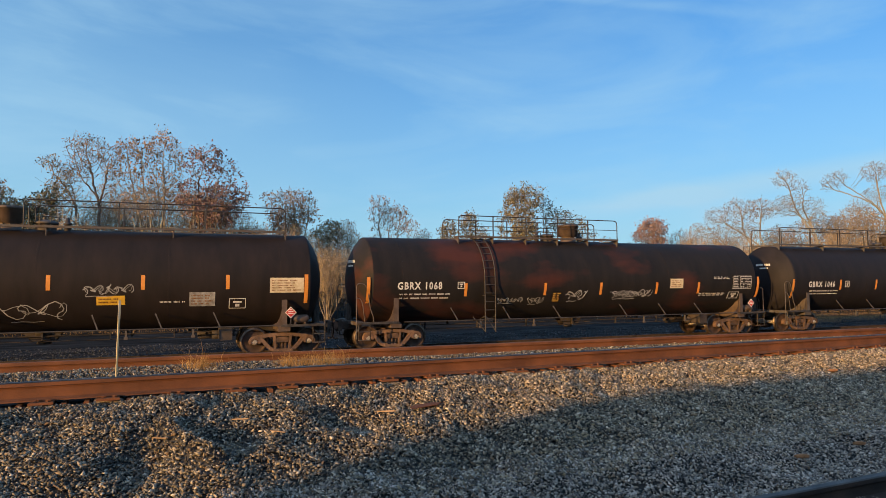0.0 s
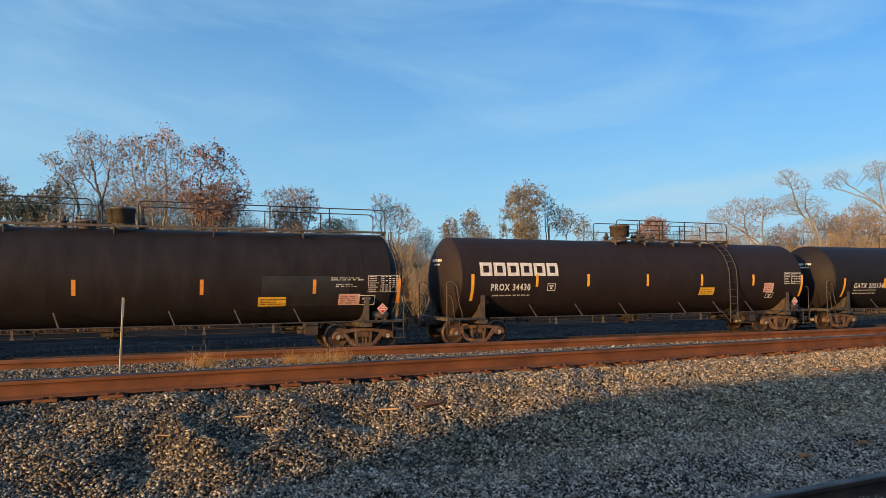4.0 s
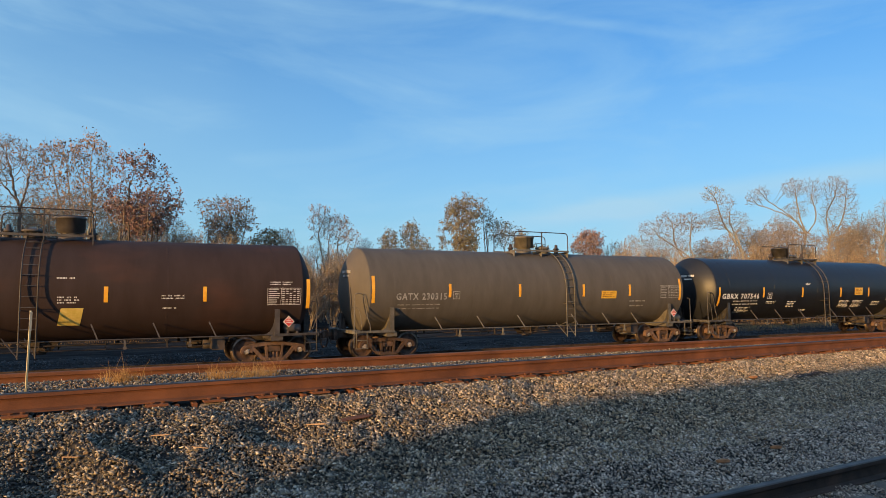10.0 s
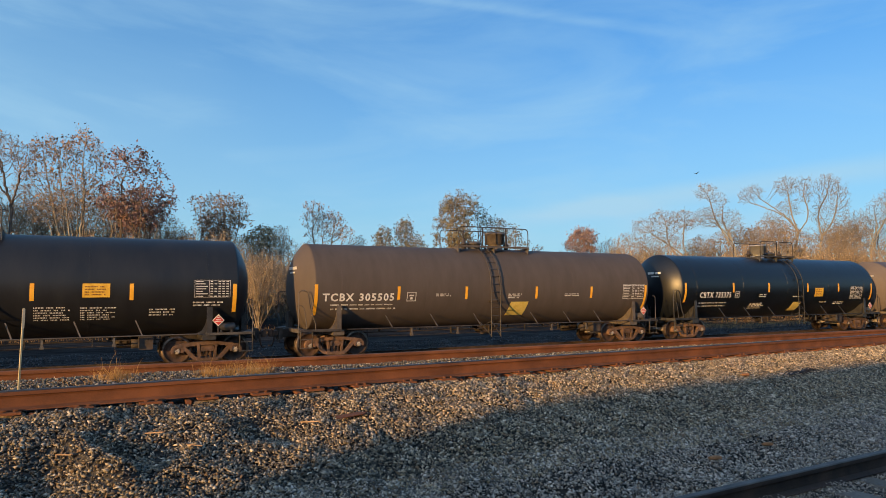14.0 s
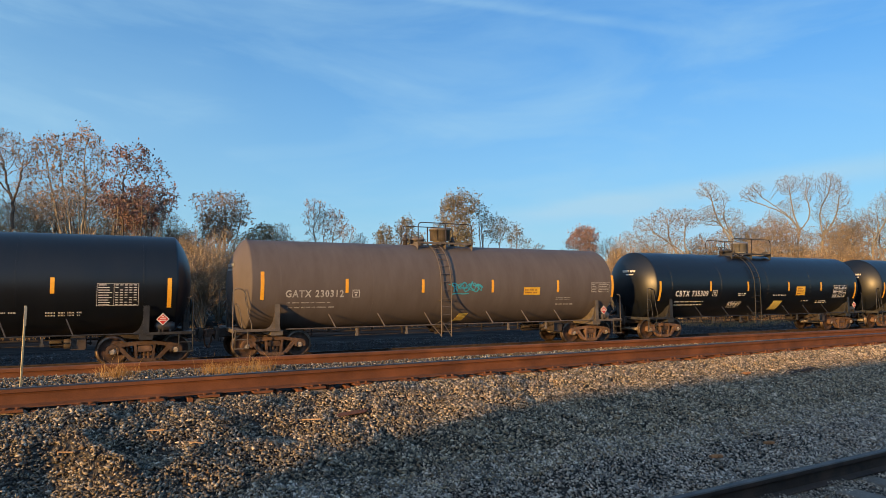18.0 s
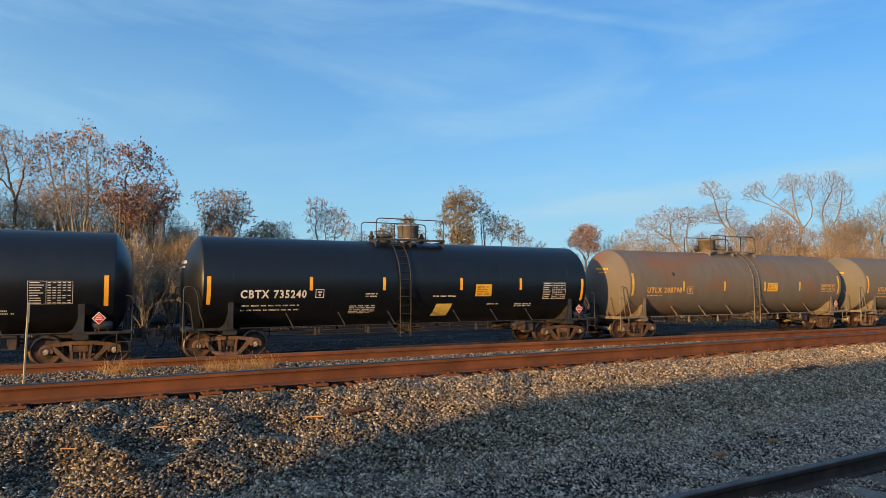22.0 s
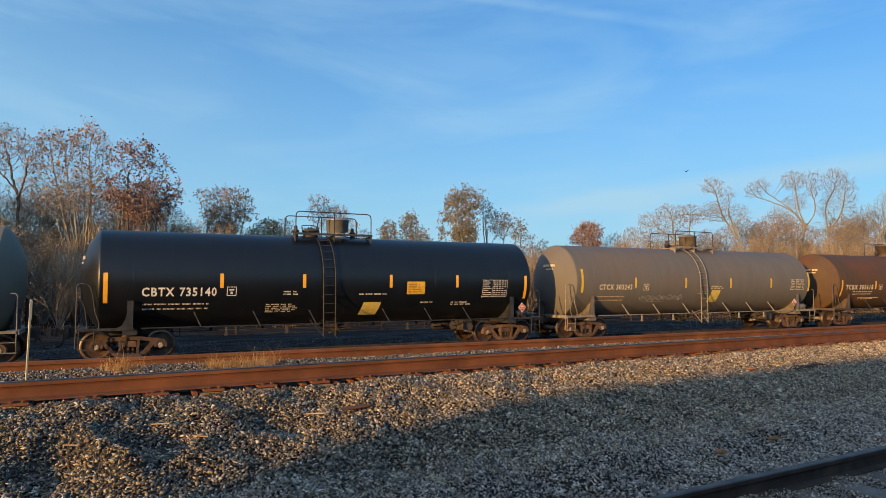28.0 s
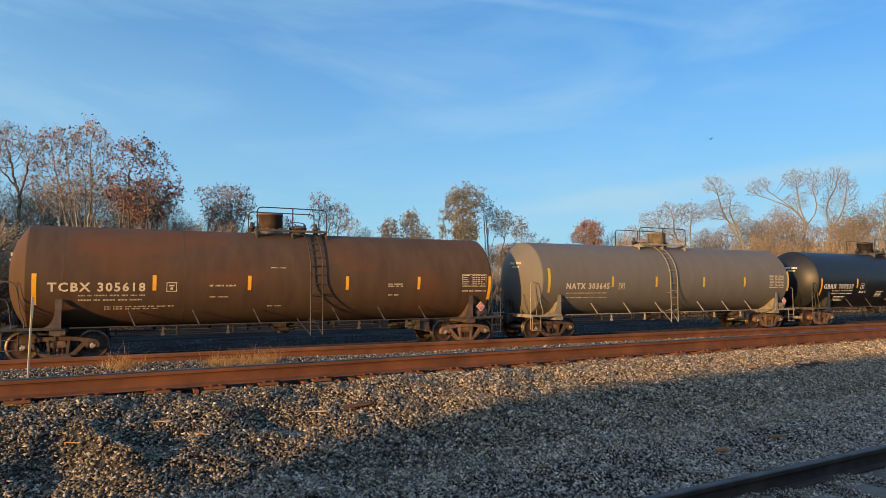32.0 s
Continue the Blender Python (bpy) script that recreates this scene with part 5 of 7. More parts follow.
    c.bars(-6.44, -4.61, -0.8, -0.7)
    c.bars(-6.08, -5.02, -1.28, -0.9)
    c.boxed(-3.97, -3.66, -0.49, -0.18)
    c.bars(-3.99, -3.17, -0.76, -0.58)
    c.bars(-2.35, -1.65, -0.99, -0.61)
    c.bars(-0.94, -0.45, 0.21, 0.35)
    c.bars(-0.98, -0.44, -1.28, -1.14)
    c.panel(3.27, 3.99, -0.32, 0.09)
    c.bars(2.06, 3, -1.08, -0.58)
    c.bars(3.23, 4.23, -1.08, -0.6)
    c.bars(5.07, 5.93, -0.96, -0.67)
    c.table(6.35, 7.43, -0.34, 0.21)
    c.bars(6.32, 7.33, -0.64, -0.45)
    c.placard(7.08)
    c = TankCar("grey-brown tank car with a tilted yellow panel", GREY_BROWN, 145.30, 6.82, 0.53, (-1.7, 1.7), -0.49, seed=9)
    c.stripes((-4.57, -1.74, 1.54, 4.4), -0.48, 0.01, (-7.65, 7.51), -1.06, 0.08)
    c.text("TCBX 305505", -7.42, -4.75, -0.52, -0.23)
    c.bars(-7.13, -4.7, -0.7, -0.6)
    c.bars(-7.09, -4.63, -0.87, -0.75)
    c.boxed(-4.24, -3.87, -0.54, -0.21)
    c.panel(0.3, 1.15, -1.27, -0.61, PANEL_PALE, 0.10, False)
    c.bars(-3.05, -2.36, -0.37, -0.24)
    c.bars(0.18, 0.89, -0.47, -0.25)
    c.bars(2.99, 3.83, -0.4, -0.26)
    c.table(6.19, 7.48, -0.54, 0.1)
    c.placard(7.37)
    c = TankCar("glossy black tank car with yellow strips and panels", GLOSS_BLACK, 162.86, 6.82, -0.2, (-1.12, 1.63), 0.88, seed=10)
    c.stripes((-4.2, -1.53, 1.63, 4.34), -0.27, 0.19, (-7.5, 7.45), -0.74, 0.19)
    c.text("CBTX 735375", -6.52, -4.35, -0.54, -0.25)
    c.bars(-6.48, -4.56, -0.85, -0.75)
    c.bars(-6.48, -4.55, -1.03, -0.92)
    c.boxed(-4.04, -3.74, -0.53, -0.23)
    c.bars(-2.22, -1.64, -0.53, -0.35)
    c.bars(-2.76, -1.63, -1.21, -0.82)
    c.bars(0.45, 1.49, -0.55, -0.45)
    c.panel(2.27, 2.99, -0.52, -0.05)
    c.panel(0.61, 1.28, -1.43, -0.82, PANEL_PALE, 0.10, False)
    c.bars(2.88, 3.47, -0.9, -0.8)
    c.bars(4.17, 5.17, -1.01, -0.82)
    c.table(5.47, 6.59, -0.66, 0.02)
    c.placard(7.28)
    c = TankCar("taupe tank car with blue spray paint beside its ladder", TAUPE, 180.46, 6.82, 0.03, (-1.36, 1.1), -0.55, seed=11, marks=SPRAY_PALE)
    c.stripes((-4.42, -1.47, 1.56, 4.73), -0.29, 0.2, (-7.33, 7.68), -0.52, 0.43)
    c.panel(3.03, 3.82, -0.4, -0.09)
    c.spray(-0.38, 1.11, -0.35, 0.21, BLUE, 0.05)
    c.panel(0.22, 0.62, -1.69, -1.21, PANEL_PALE, 0.10, False)
    c.table(6.51, 7.49, -0.3, 0.13)
    c.bars(4.69, 5.59, -0.63, -0.5)
    c.bars(4.73, 5.63, -0.88, -0.76)
    c.placard(7.17)
    c.text("GATX 230312", -6.56, -4.53, -0.44, -0.18)
    c.bars(-6.5, -4.88, -0.66, -0.59)
    c.bars(-6.46, -4.82, -0.85, -0.76)
    c.boxed(-4.21, -3.94, -0.45, -0.18)
    c = TankCar("glossy black tank car with yellow strips and panels", GLOSS_BLACK, 198.50, 6.82, -0.07, (-1.7, 1.33), -0.97, seed=12)
    c.stripes((-4.2, -1.53, 1.63, 4.34), -0.27, 0.19, (-7.5, 7.45), -0.74, 0.19)
    c.text("CBTX 735309", -6.52, -4.35, -0.54, -0.25)
    c.bars(-6.48, -4.56, -0.85, -0.75)
    c.bars(-6.48, -4.55, -1.03, -0.92)
    c.boxed(-4.04, -3.74, -0.53, -0.23)
    c.bars(-2.22, -1.64, -0.53, -0.35)
    c.bars(-2.76, -1.63, -1.21, -0.82)
    c.bars(0.45, 1.49, -0.55, -0.45)
    c.panel(2.27, 2.99, -0.52, -0.05)
    c.panel(0.61, 1.28, -1.43, -0.82, PANEL_PALE, 0.10, False)
    c.bars(2.88, 3.47, -0.9, -0.8)
    c.bars(4.17, 5.17, -1.01, -0.82)
    c.table(5.47, 6.59, -0.66, 0.02)
    c.placard(7.28)
    c = TankCar("glossy black tank car with yellow strips and panels", GLOSS_BLACK, 216.33, 6.82, 0.1, (-1.6, 1.3), -0.74, seed=13)
    c.stripes((-4.2, -1.53, 1.63, 4.34), -0.27, 0.19, (-7.5, 7.45), -0.74, 0.19)
    c.text("CBTX 735240", -6.52, -4.35, -0.54, -0.25)
    c.bars(-6.48, -4.56, -0.85, -0.75)
    c.bars(-6.48, -4.55, -1.03, -0.92)
    c.boxed(-4.04, -3.74, -0.53, -0.23)
    c.bars(-2.22, -1.64, -0.53, -0.35)
    c.bars(-2.76, -1.63, -1.21, -0.82)
    c.bars(0.45, 1.49, -0.55, -0.45)
    c.panel(2.27, 2.99, -0.52, -0.05)
    c.panel(0.61, 1.28, -1.43, -0.82, PANEL_PALE, 0.10, False)
    c.bars(2.88, 3.47, -0.9, -0.8)
    c.bars(4.17, 5.17, -1.01, -0.82)
    c.table(5.47, 6.59, -0.66, 0.02)
    c.placard(7.28)
    c = TankCar("tan-grey tank car with rusty top and yellow lettering", TAN_RUST, 234.16, 6.82, -0.97, (-1.7, 1.7), 0.54, seed=14, marks=LETTER_YELLOW)
    c.stripes((-4.39, -1.63, 1.32, 4.08), -0.35, 0.11, (-7.51, 7.41), -0.54, 0.46, STRIP_OLD)
    c.text("UTLX 208798", -6.66, -4.52, -0.43, -0.17)
    c.bars(-6.63, -5.7, -0.59, -0.5, LETTER_YELLOW)
    c.spray(-5.07, -4.9, 0.35, 0.56, BLACKSPRAY)
    c.boxed(-4.15, -3.78, -0.47, -0.14)
    c.panel(1.52, 2.31, -0.38, 0.05)
    c.table(5.9, 7.1, -0.42, -0.02)
    c.placard(7.15)
    c = TankCar("tan-grey tank car with yellow lettering and black scrawl", TAN_GREY, 251.85, 6.82, -0.96, (-1.38, 1.7), 0.68, seed=15, marks=LETTER_YELLOW)
    c.stripes((-4.36, -1.56, 1.42, 4.26), -0.35, 0.14, (-7.46, 7.47), -0.53, 0.47)
    c.text("UTLX 208957", -6.5, -4.46, -0.43, -0.16)
    c.bars(-6.47, -5.57, -0.58, -0.49, LETTER_YELLOW)
    c.bars(-6.45, -5, -0.78, -0.7, LETTER_YELLOW)
    c.boxed(-4.07, -3.72, -0.46, -0.16)
    c.spray(-4.04, -3.32, -0.97, -0.46, BLACKSPRAY)
    c.panel(1.57, 2.38, -0.24, 0.08)
    c.table(5.99, 6.99, -0.41, 0.02)
    c.placard(7.17)
    c = TankCar("glossy black tank car with yellow strips and panels", GLOSS_BLACK, 269.69, 6.82, 0.1, (-1.7, 1.17), -0.68, seed=16)
    c.stripes((-4.2, -1.53, 1.63, 4.34), -0.27, 0.19, (-7.5, 7.45), -0.74, 0.19)
    c.text("CBTX 735140", -6.52, -4.35, -0.54, -0.25)
    c.bars(-6.48, -4.56, -0.85, -0.75)
    c.bars(-6.48, -4.55, -1.03, -0.92)
    c.boxed(-4.04, -3.74, -0.53, -0.23)
    c.bars(-2.22, -1.64, -0.53, -0.35)
    c.bars(-2.76, -1.63, -1.21, -0.82)
    c.bars(0.45, 1.49, -0.55, -0.45)
    c.panel(2.27, 2.99, -0.52, -0.05)
    c.panel(0.61, 1.28, -1.43, -0.82, PANEL_PALE, 0.10, False)
    c.bars(2.88, 3.47, -0.9, -0.8)
    c.bars(4.17, 5.17, -1.01, -0.82)
    c.table(5.47, 6.59, -0.66, 0.02)
    c.placard(7.28)
    c = TankCar("warm grey tank car with yellowed strips and pale scrawl", WARM_GREY, 287.42, 6.82, 0.59, (-1.17, 1.46), -0.26, seed=17, marks=CREAM)
    c.stripes((-4.4, -1.31, 1.71, 4.68), -0.32, 0.15, (-7.38, 7.69), -0.51, 0.5, STRIP_OLD)
    c.text("CTCX 303243", -6.47, -4.61, -0.39, -0.15)
    c.bars(-6.51, -5, -0.74, -0.66)
    c.bars(-6.51, -4.99, -0.92, -0.84)
    c.boxed(-3.93, -3.62, -0.42, -0.13)
    c.spray(-4.16, -1.3, -1, -0.58, FADED, 0.025)
    c.bars(0.39, 1.32, -0.37, -0.19)
    c.panel(0.4, 0.99, -1.08, -0.43, PANEL_PALE, 0.10, False)
    c.table(6.24, 7.29, -0.44, 0.12)
    c.placard(6.48)
    c = TankCar("rust-brown tank car with cream stencilled lettering", RUST_BROWN, 305.47, 6.82, -0.51, (-1.16, 1.34), 0.74, seed=18, marks=CREAM)
    c.stripes((-4.3, -1.47, 1.85, 4.6), -0.41, 0.06, (-7.43, 7.63), -0.85, 0.09)
    c.text("TCBX 305618", -7.11, -4.55, -0.44, -0.16)
    c.bars(-6.33, -4.54, -0.6, -0.51)
    c.bars(-6.33, -4.54, -0.75, -0.65)
    c.bars(-5.65, -3.62, -1.07, -0.9)
    c.boxed(-3.96, -3.66, -0.45, -0.16)
    c.bars(-2.7, -1.89, -0.31, -0.2)
    c.bars(-2.68, -2.11, -0.67, -0.59)
    c.bars(-0.79, -0.29, 0.3, 0.37)
    c.bars(3.38, 4.12, -0.32, -0.17)
    c.bars(3.42, 3.92, -0.66, -0.57)
    c.bars(-0.84, -0.36, -1.04, -0.95)
    c.table(6.41, 7.47, -0.32, 0.16)
    c.bars(6.43, 7.5, -0.53, -0.41)
    c.placard(7.22)
    c = TankCar("pale grey tank car with yellow strips", PALE_GREY, 323.30, 6.82, 0.21, (-1.7, 1.28), -0.46, seed=19, marks=CREAM)
    c.stripes((-3.98, -1.43, 1.59, 4.42), -0.34, 0.12, (-7.35, 7.71), -0.57, 0.44, STRIP_OLD)
    c.text("NATX 303645", -6.47, -4.16, -0.43, -0.16)
    c.bars(-6.41, -4.26, -0.64, -0.56)
    c.bars(-6.35, -4.17, -0.85, -0.77)
    c.boxed(-3.63, -3.3, -0.44, -0.16)
    c.table(6.29, 7.37, -0.41, 0.22)
    c.placard(7.37)
    c = TankCar("satin black tank car with crisp white stencilled lettering", SATIN_BLACK, 341.28, 6.82, -0.75, (-1.24, 1.18), 0.58, seed=20)
    c.stripes((-4.29, -1.24, 2.02, 4.57), -0.41, 0.09, (-7.47, 7.57), -0.85, 0.09)
    c.text("GBRX 707537", -7.27, -4.62, -0.48, -0.21)
    c.bars(-6.44, -4.61, -0.63, -0.54)
    c.bars(-6.44, -4.61, -0.8, -0.7)
    c.bars(-6.08, -5.02, -1.28, -0.9)
    c.boxed(-3.97, -3.66, -0.49, -0.18)
    c.bars(-3.99, -3.17, -0.76, -0.58)
    c.bars(-2.35, -1.65, -0.99, -0.61)
    c.bars(-0.94, -0.45, 0.21, 0.35)
    c.bars(-0.98, -0.44, -1.28, -1.14)
    c.panel(3.27, 3.99, -0.32, 0.09)
    c.bars(2.06, 3, -1.08, -0.58)
    c.bars(3.23, 4.23, -1.08, -0.6)
    c.bars(5.07, 5.93, -0.96, -0.67)
    c.table(6.35, 7.43, -0.34, 0.21)
    c.bars(6.32, 7.33, -0.64, -0.45)
    c.placard(7.08)


# ---- plants ----
def grow(g, leaves, rng, p, d, length, r, depth, spread, droop, leaf_size, leaf_n, fork=(3, 4)):
    """One branch and, from it, the next ones; thin ends carry leaves."""
    n = 3 if depth > 2 else 2
    pts, q = [Vector(p)], Vector(p)
    d = Vector(d).normalized()
    for i in range(n):
        d = (d + Vector((rng.gauss(0, 0.13), rng.gauss(0, 0.13), rng.gauss(0.03, 0.10) - droop))).normalized()
        q = q + d * (length / n)
        pts.append(q)
    end = r * (0.62 if depth > 1 else 0.35)
    g.slot = 0 if depth > 2 else 1
    g.tube(pts, max(r, 0.016), 6 if r > 0.06 else 3, max(end, 0.009), False)
    if depth <= 0:
        for _ in range(leaf_n):
            c = pts[rng.randrange(1, len(pts))] + Vector((rng.gauss(0, 1), rng.gauss(0, 1), rng.gauss(0, 1))) * leaf_size * 1.5
            u = Vector((rng.gauss(0, 1), rng.gauss(0, 1), rng.gauss(0, 1))).normalized() * leaf_size * rng.uniform(0.6, 1.2)
            w = u.orthogonal().normalized() * leaf_size * 0.45
            k = len(leaves[0])
            leaves[0].extend((c - u, c + w, c + u, c - w))
            leaves[1].append((k, k + 1, k + 2, k + 3))
        return
    kids = rng.choice(fork) if depth > 1 else rng.choice((3, 4, 5))
    for i in range(kids):
        f = rng.uniform(0.45, 1.0) if i else 1.0
        k = min(n - 1, int(f * n))
        base = pts[k].lerp(pts[k + 1], f * n - k if f < 1 else 1.0)
        a = rng.uniform(0, 6.283)
        side = d.orthogonal().normalized()
        side = side * math.cos(a) + d.cross(side) * math.sin(a)
        nd = d + side * rng.uniform(0.45, 1.0) * spread
        grow(g, leaves, rng, base, nd, length * rng.uniform(0.58, 0.82), end * rng.uniform(0.7, 0.95), depth - 1, spread, droop, leaf_size, leaf_n, fork)


def tree_meshes(key, seed, height, depth, spread, bark, twig, leaf=None, leaf_n=0, leaf_size=0.09, droop=0.0, lean=0.0, stems=1, thick=0.016, out=0.42, width=None, fork=(3, 4)):
    """Trunk and limbs as one mesh, twigs and leaves as the crown."""
    rng = random.Random(seed)
    wood, leaves = Geo(), ([], [])
    for i in range(stems):
        a = 6.283 * i / stems + rng.uniform(-0.4, 0.4)
        lay = rng.uniform(0.25, 1) * out if stems > 1 else 0
        grow(wood, leaves, rng, (0.2 * lay * math.cos(a), 0.2 * lay * math.sin(a), -0.2), (lean + lay * math.cos(a), lay * math.sin(a), 1),
             height * 0.34 * (rng.uniform(0.75, 1.05) if stems > 1 else 1), height * thick, depth, spread, droop, leaf_size, leaf_n, fork)
    top = max(v[2] for v in wood.v)
    k = height / top
    side = k
    if width:
        reach = sorted(math.hypot(v[0], v[1]) for v in wood.v)[int(len(wood.v) * 0.96)]
        side = width * 0.5 / reach

    def hold(v):
        return (v[0] * side, v[1] * side, v[2] * k)

    wood.v = [hold(v) for v in wood.v]
    trunk, crown = Geo(), Geo()
    for slot, g in ((0, trunk), (1, crown)):
        used = {}
        for q, s, mi in zip(wood.f, wood.s, wood.mi):
            if mi != slot:
                continue
            ids = []
            for i in q:
                if i not in used:
                    used[i] = len(g.v)
                    g.v.append(wood.v[i])
                ids.append(used[i])
            g.f.append(tuple(ids))
            g.s.append(s)
            g.mi.append(0)
    if leaf:
        for q in leaves[1]:
            vs = [hold(leaves[0][i]) for i in q]
            n = len(crown.v)
            crown.v += vs
            crown.f.append((n, n + 1, n + 2, n + 3))
            crown.s.append(False)
            crown.mi.append(1)
    made = []
    for name, g, mats in (("trunk", trunk, [bark]), ("crown", crown, [twig] + ([leaf] if leaf else []))):
        me = bpy.data.meshes.new(key + "_" + name)
        me.from_pydata(g.v, [], g.f)
        me.polygons.foreach_set("use_smooth", g.s)
        me.polygons.foreach_set("material_index", g.mi)
        for m in mats:
            me.materials.append(m)
        made.append(me)
    return made


def plant(name, meshes, x, y, size, turn, label, category, group):
    z = float(lie(x, y))
    ob = tagged(new(name), label, category, group)
    ob.matrix_basis = pose(x, y, z, 0, 0, turn) @ Matrix.Diagonal((size, size, size, 1))
    part("trunk" if category == "tree" else "stem", meshes[0], ob)
    part("crown", meshes[1], ob)


def colonise(rng, lobes, stems, count, step, lift):
    """Branch points that grow towards places spread through the crown's lobes: positions and parents."""
    u = rng.normal(size=(count, 3))
    u *= (rng.random(count) ** 0.36 / np.linalg.norm(u, axis=1))[:, None]
    lob = np.array(lobes, float)
    weight = lob[:, 2] ** 2 * lob[:, 3]
    pick = rng.choice(len(lob), count, p=weight / weight.sum())
    goal = np.stack([lob[pick, 0], rng.uniform(-0.35, 0.35, len(lob))[pick] * lob[:, 2].max(), lob[pick, 1]], 1)
    goal = goal + u * np.stack([lob[pick, 2], lob[pick, 2] * 1.1, lob[pick, 3]], 1)
    at, up = [], []
    for base, joint, end, wobble in stems:
        start = np.array(base, float)
        p, k = start, joint
        n = max(2, int(np.linalg.norm(np.array(end) - start) / step))
        side = rng.normal(0, wobble, 3) * (1, 1, 0.3)
        for i in range(0 if joint < 0 else 1, n + 1):
            f = i / n
            p = start + (np.array(end) - start) * f + side * math.sin(math.pi * f) + rng.normal(0, 0.1 * step, 3) + side[[1, 0, 2]] * 0.2 * math.sin(2 * math.pi * f)
            at.append(p)
            up.append(k)
            k = len(at) - 1
    at, up = np.array(at), list(up)
    gap = np.linalg.norm(goal[:, None] - at[None], axis=2)
    near, dist = gap.argmin(1), gap.min(1)
    alive = dist > step
    used = np.zeros(len(at), int)
    for _ in range(70):
        alive &= used[near] < 3
        if not alive.any():
            break
        ids = np.unique(near[alive])
        way = np.zeros((len(at), 3))
        d = goal[alive] - at[near[alive]]
        np.add.at(way, near[alive], d / np.linalg.norm(d, axis=1)[:, None])
        way = way[ids]
        way /= np.linalg.norm(way, axis=1)[:, None] + 1e-9
        way += rng.normal(0, 0.16, way.shape) + (0, 0, lift)
        way /= np.linalg.norm(way, axis=1)[:, None]
        fresh = at[ids] + way * step
        k = len(at)
        at = np.concatenate([at, fresh])
        up += ids.tolist()
        used[ids] += 1
        used = np.concatenate([used, np.zeros(len(fresh), int)])
        live = np.flatnonzero(alive)
        gap = np.linalg.norm(goal[live][:, None] - fresh[None], axis=2)
        closer = gap.min(1) < dist[live]
        near[live[closer]] = k + gap.argmin(1)[closer]
        dist[live] = np.minimum(dist[live], gap.min(1))
        alive[live] = dist[live] > step * 0.9
    return at, np.array(up)


def prisms(p, q, r0, r1, n):
    """Tapered n-sided bars from points p to points q, as one set of vertices and faces."""
    d = q - p
    d /= np.linalg.norm(d, axis=1)[:, None] + 1e-9
    ref = np.where(np.abs(d[:, 2:3]) > 0.8, (1.0, 0.0, 0.0), (0.0, 0.0, 1.0))
    a = np.cross(d, ref)
    a /= np.linalg.norm(a, axis=1)[:, None]
    b = np.cross(d, a)
    t = np.arange(n) * 2 * math.pi / n
    ring = a[:, None] * np.cos(t)[None, :, None] + b[:, None] * np.sin(t)[None, :, None]
    v = np.concatenate([p[:, None] + ring * r0[:, None, None], q[:, None] + d[:, None] * r1[:, None, None] * 0.5 + ring * r1[:, None, None]], 1).reshape(-1, 3)
    j = np.arange(n)
    face = np.stack([j, (j + 1) % n, n + (j + 1) % n, n + j], 1)
    return v, (face[None] + 2 * n * np.arange(len(p))[:, None, None]).reshape(-1, 4)


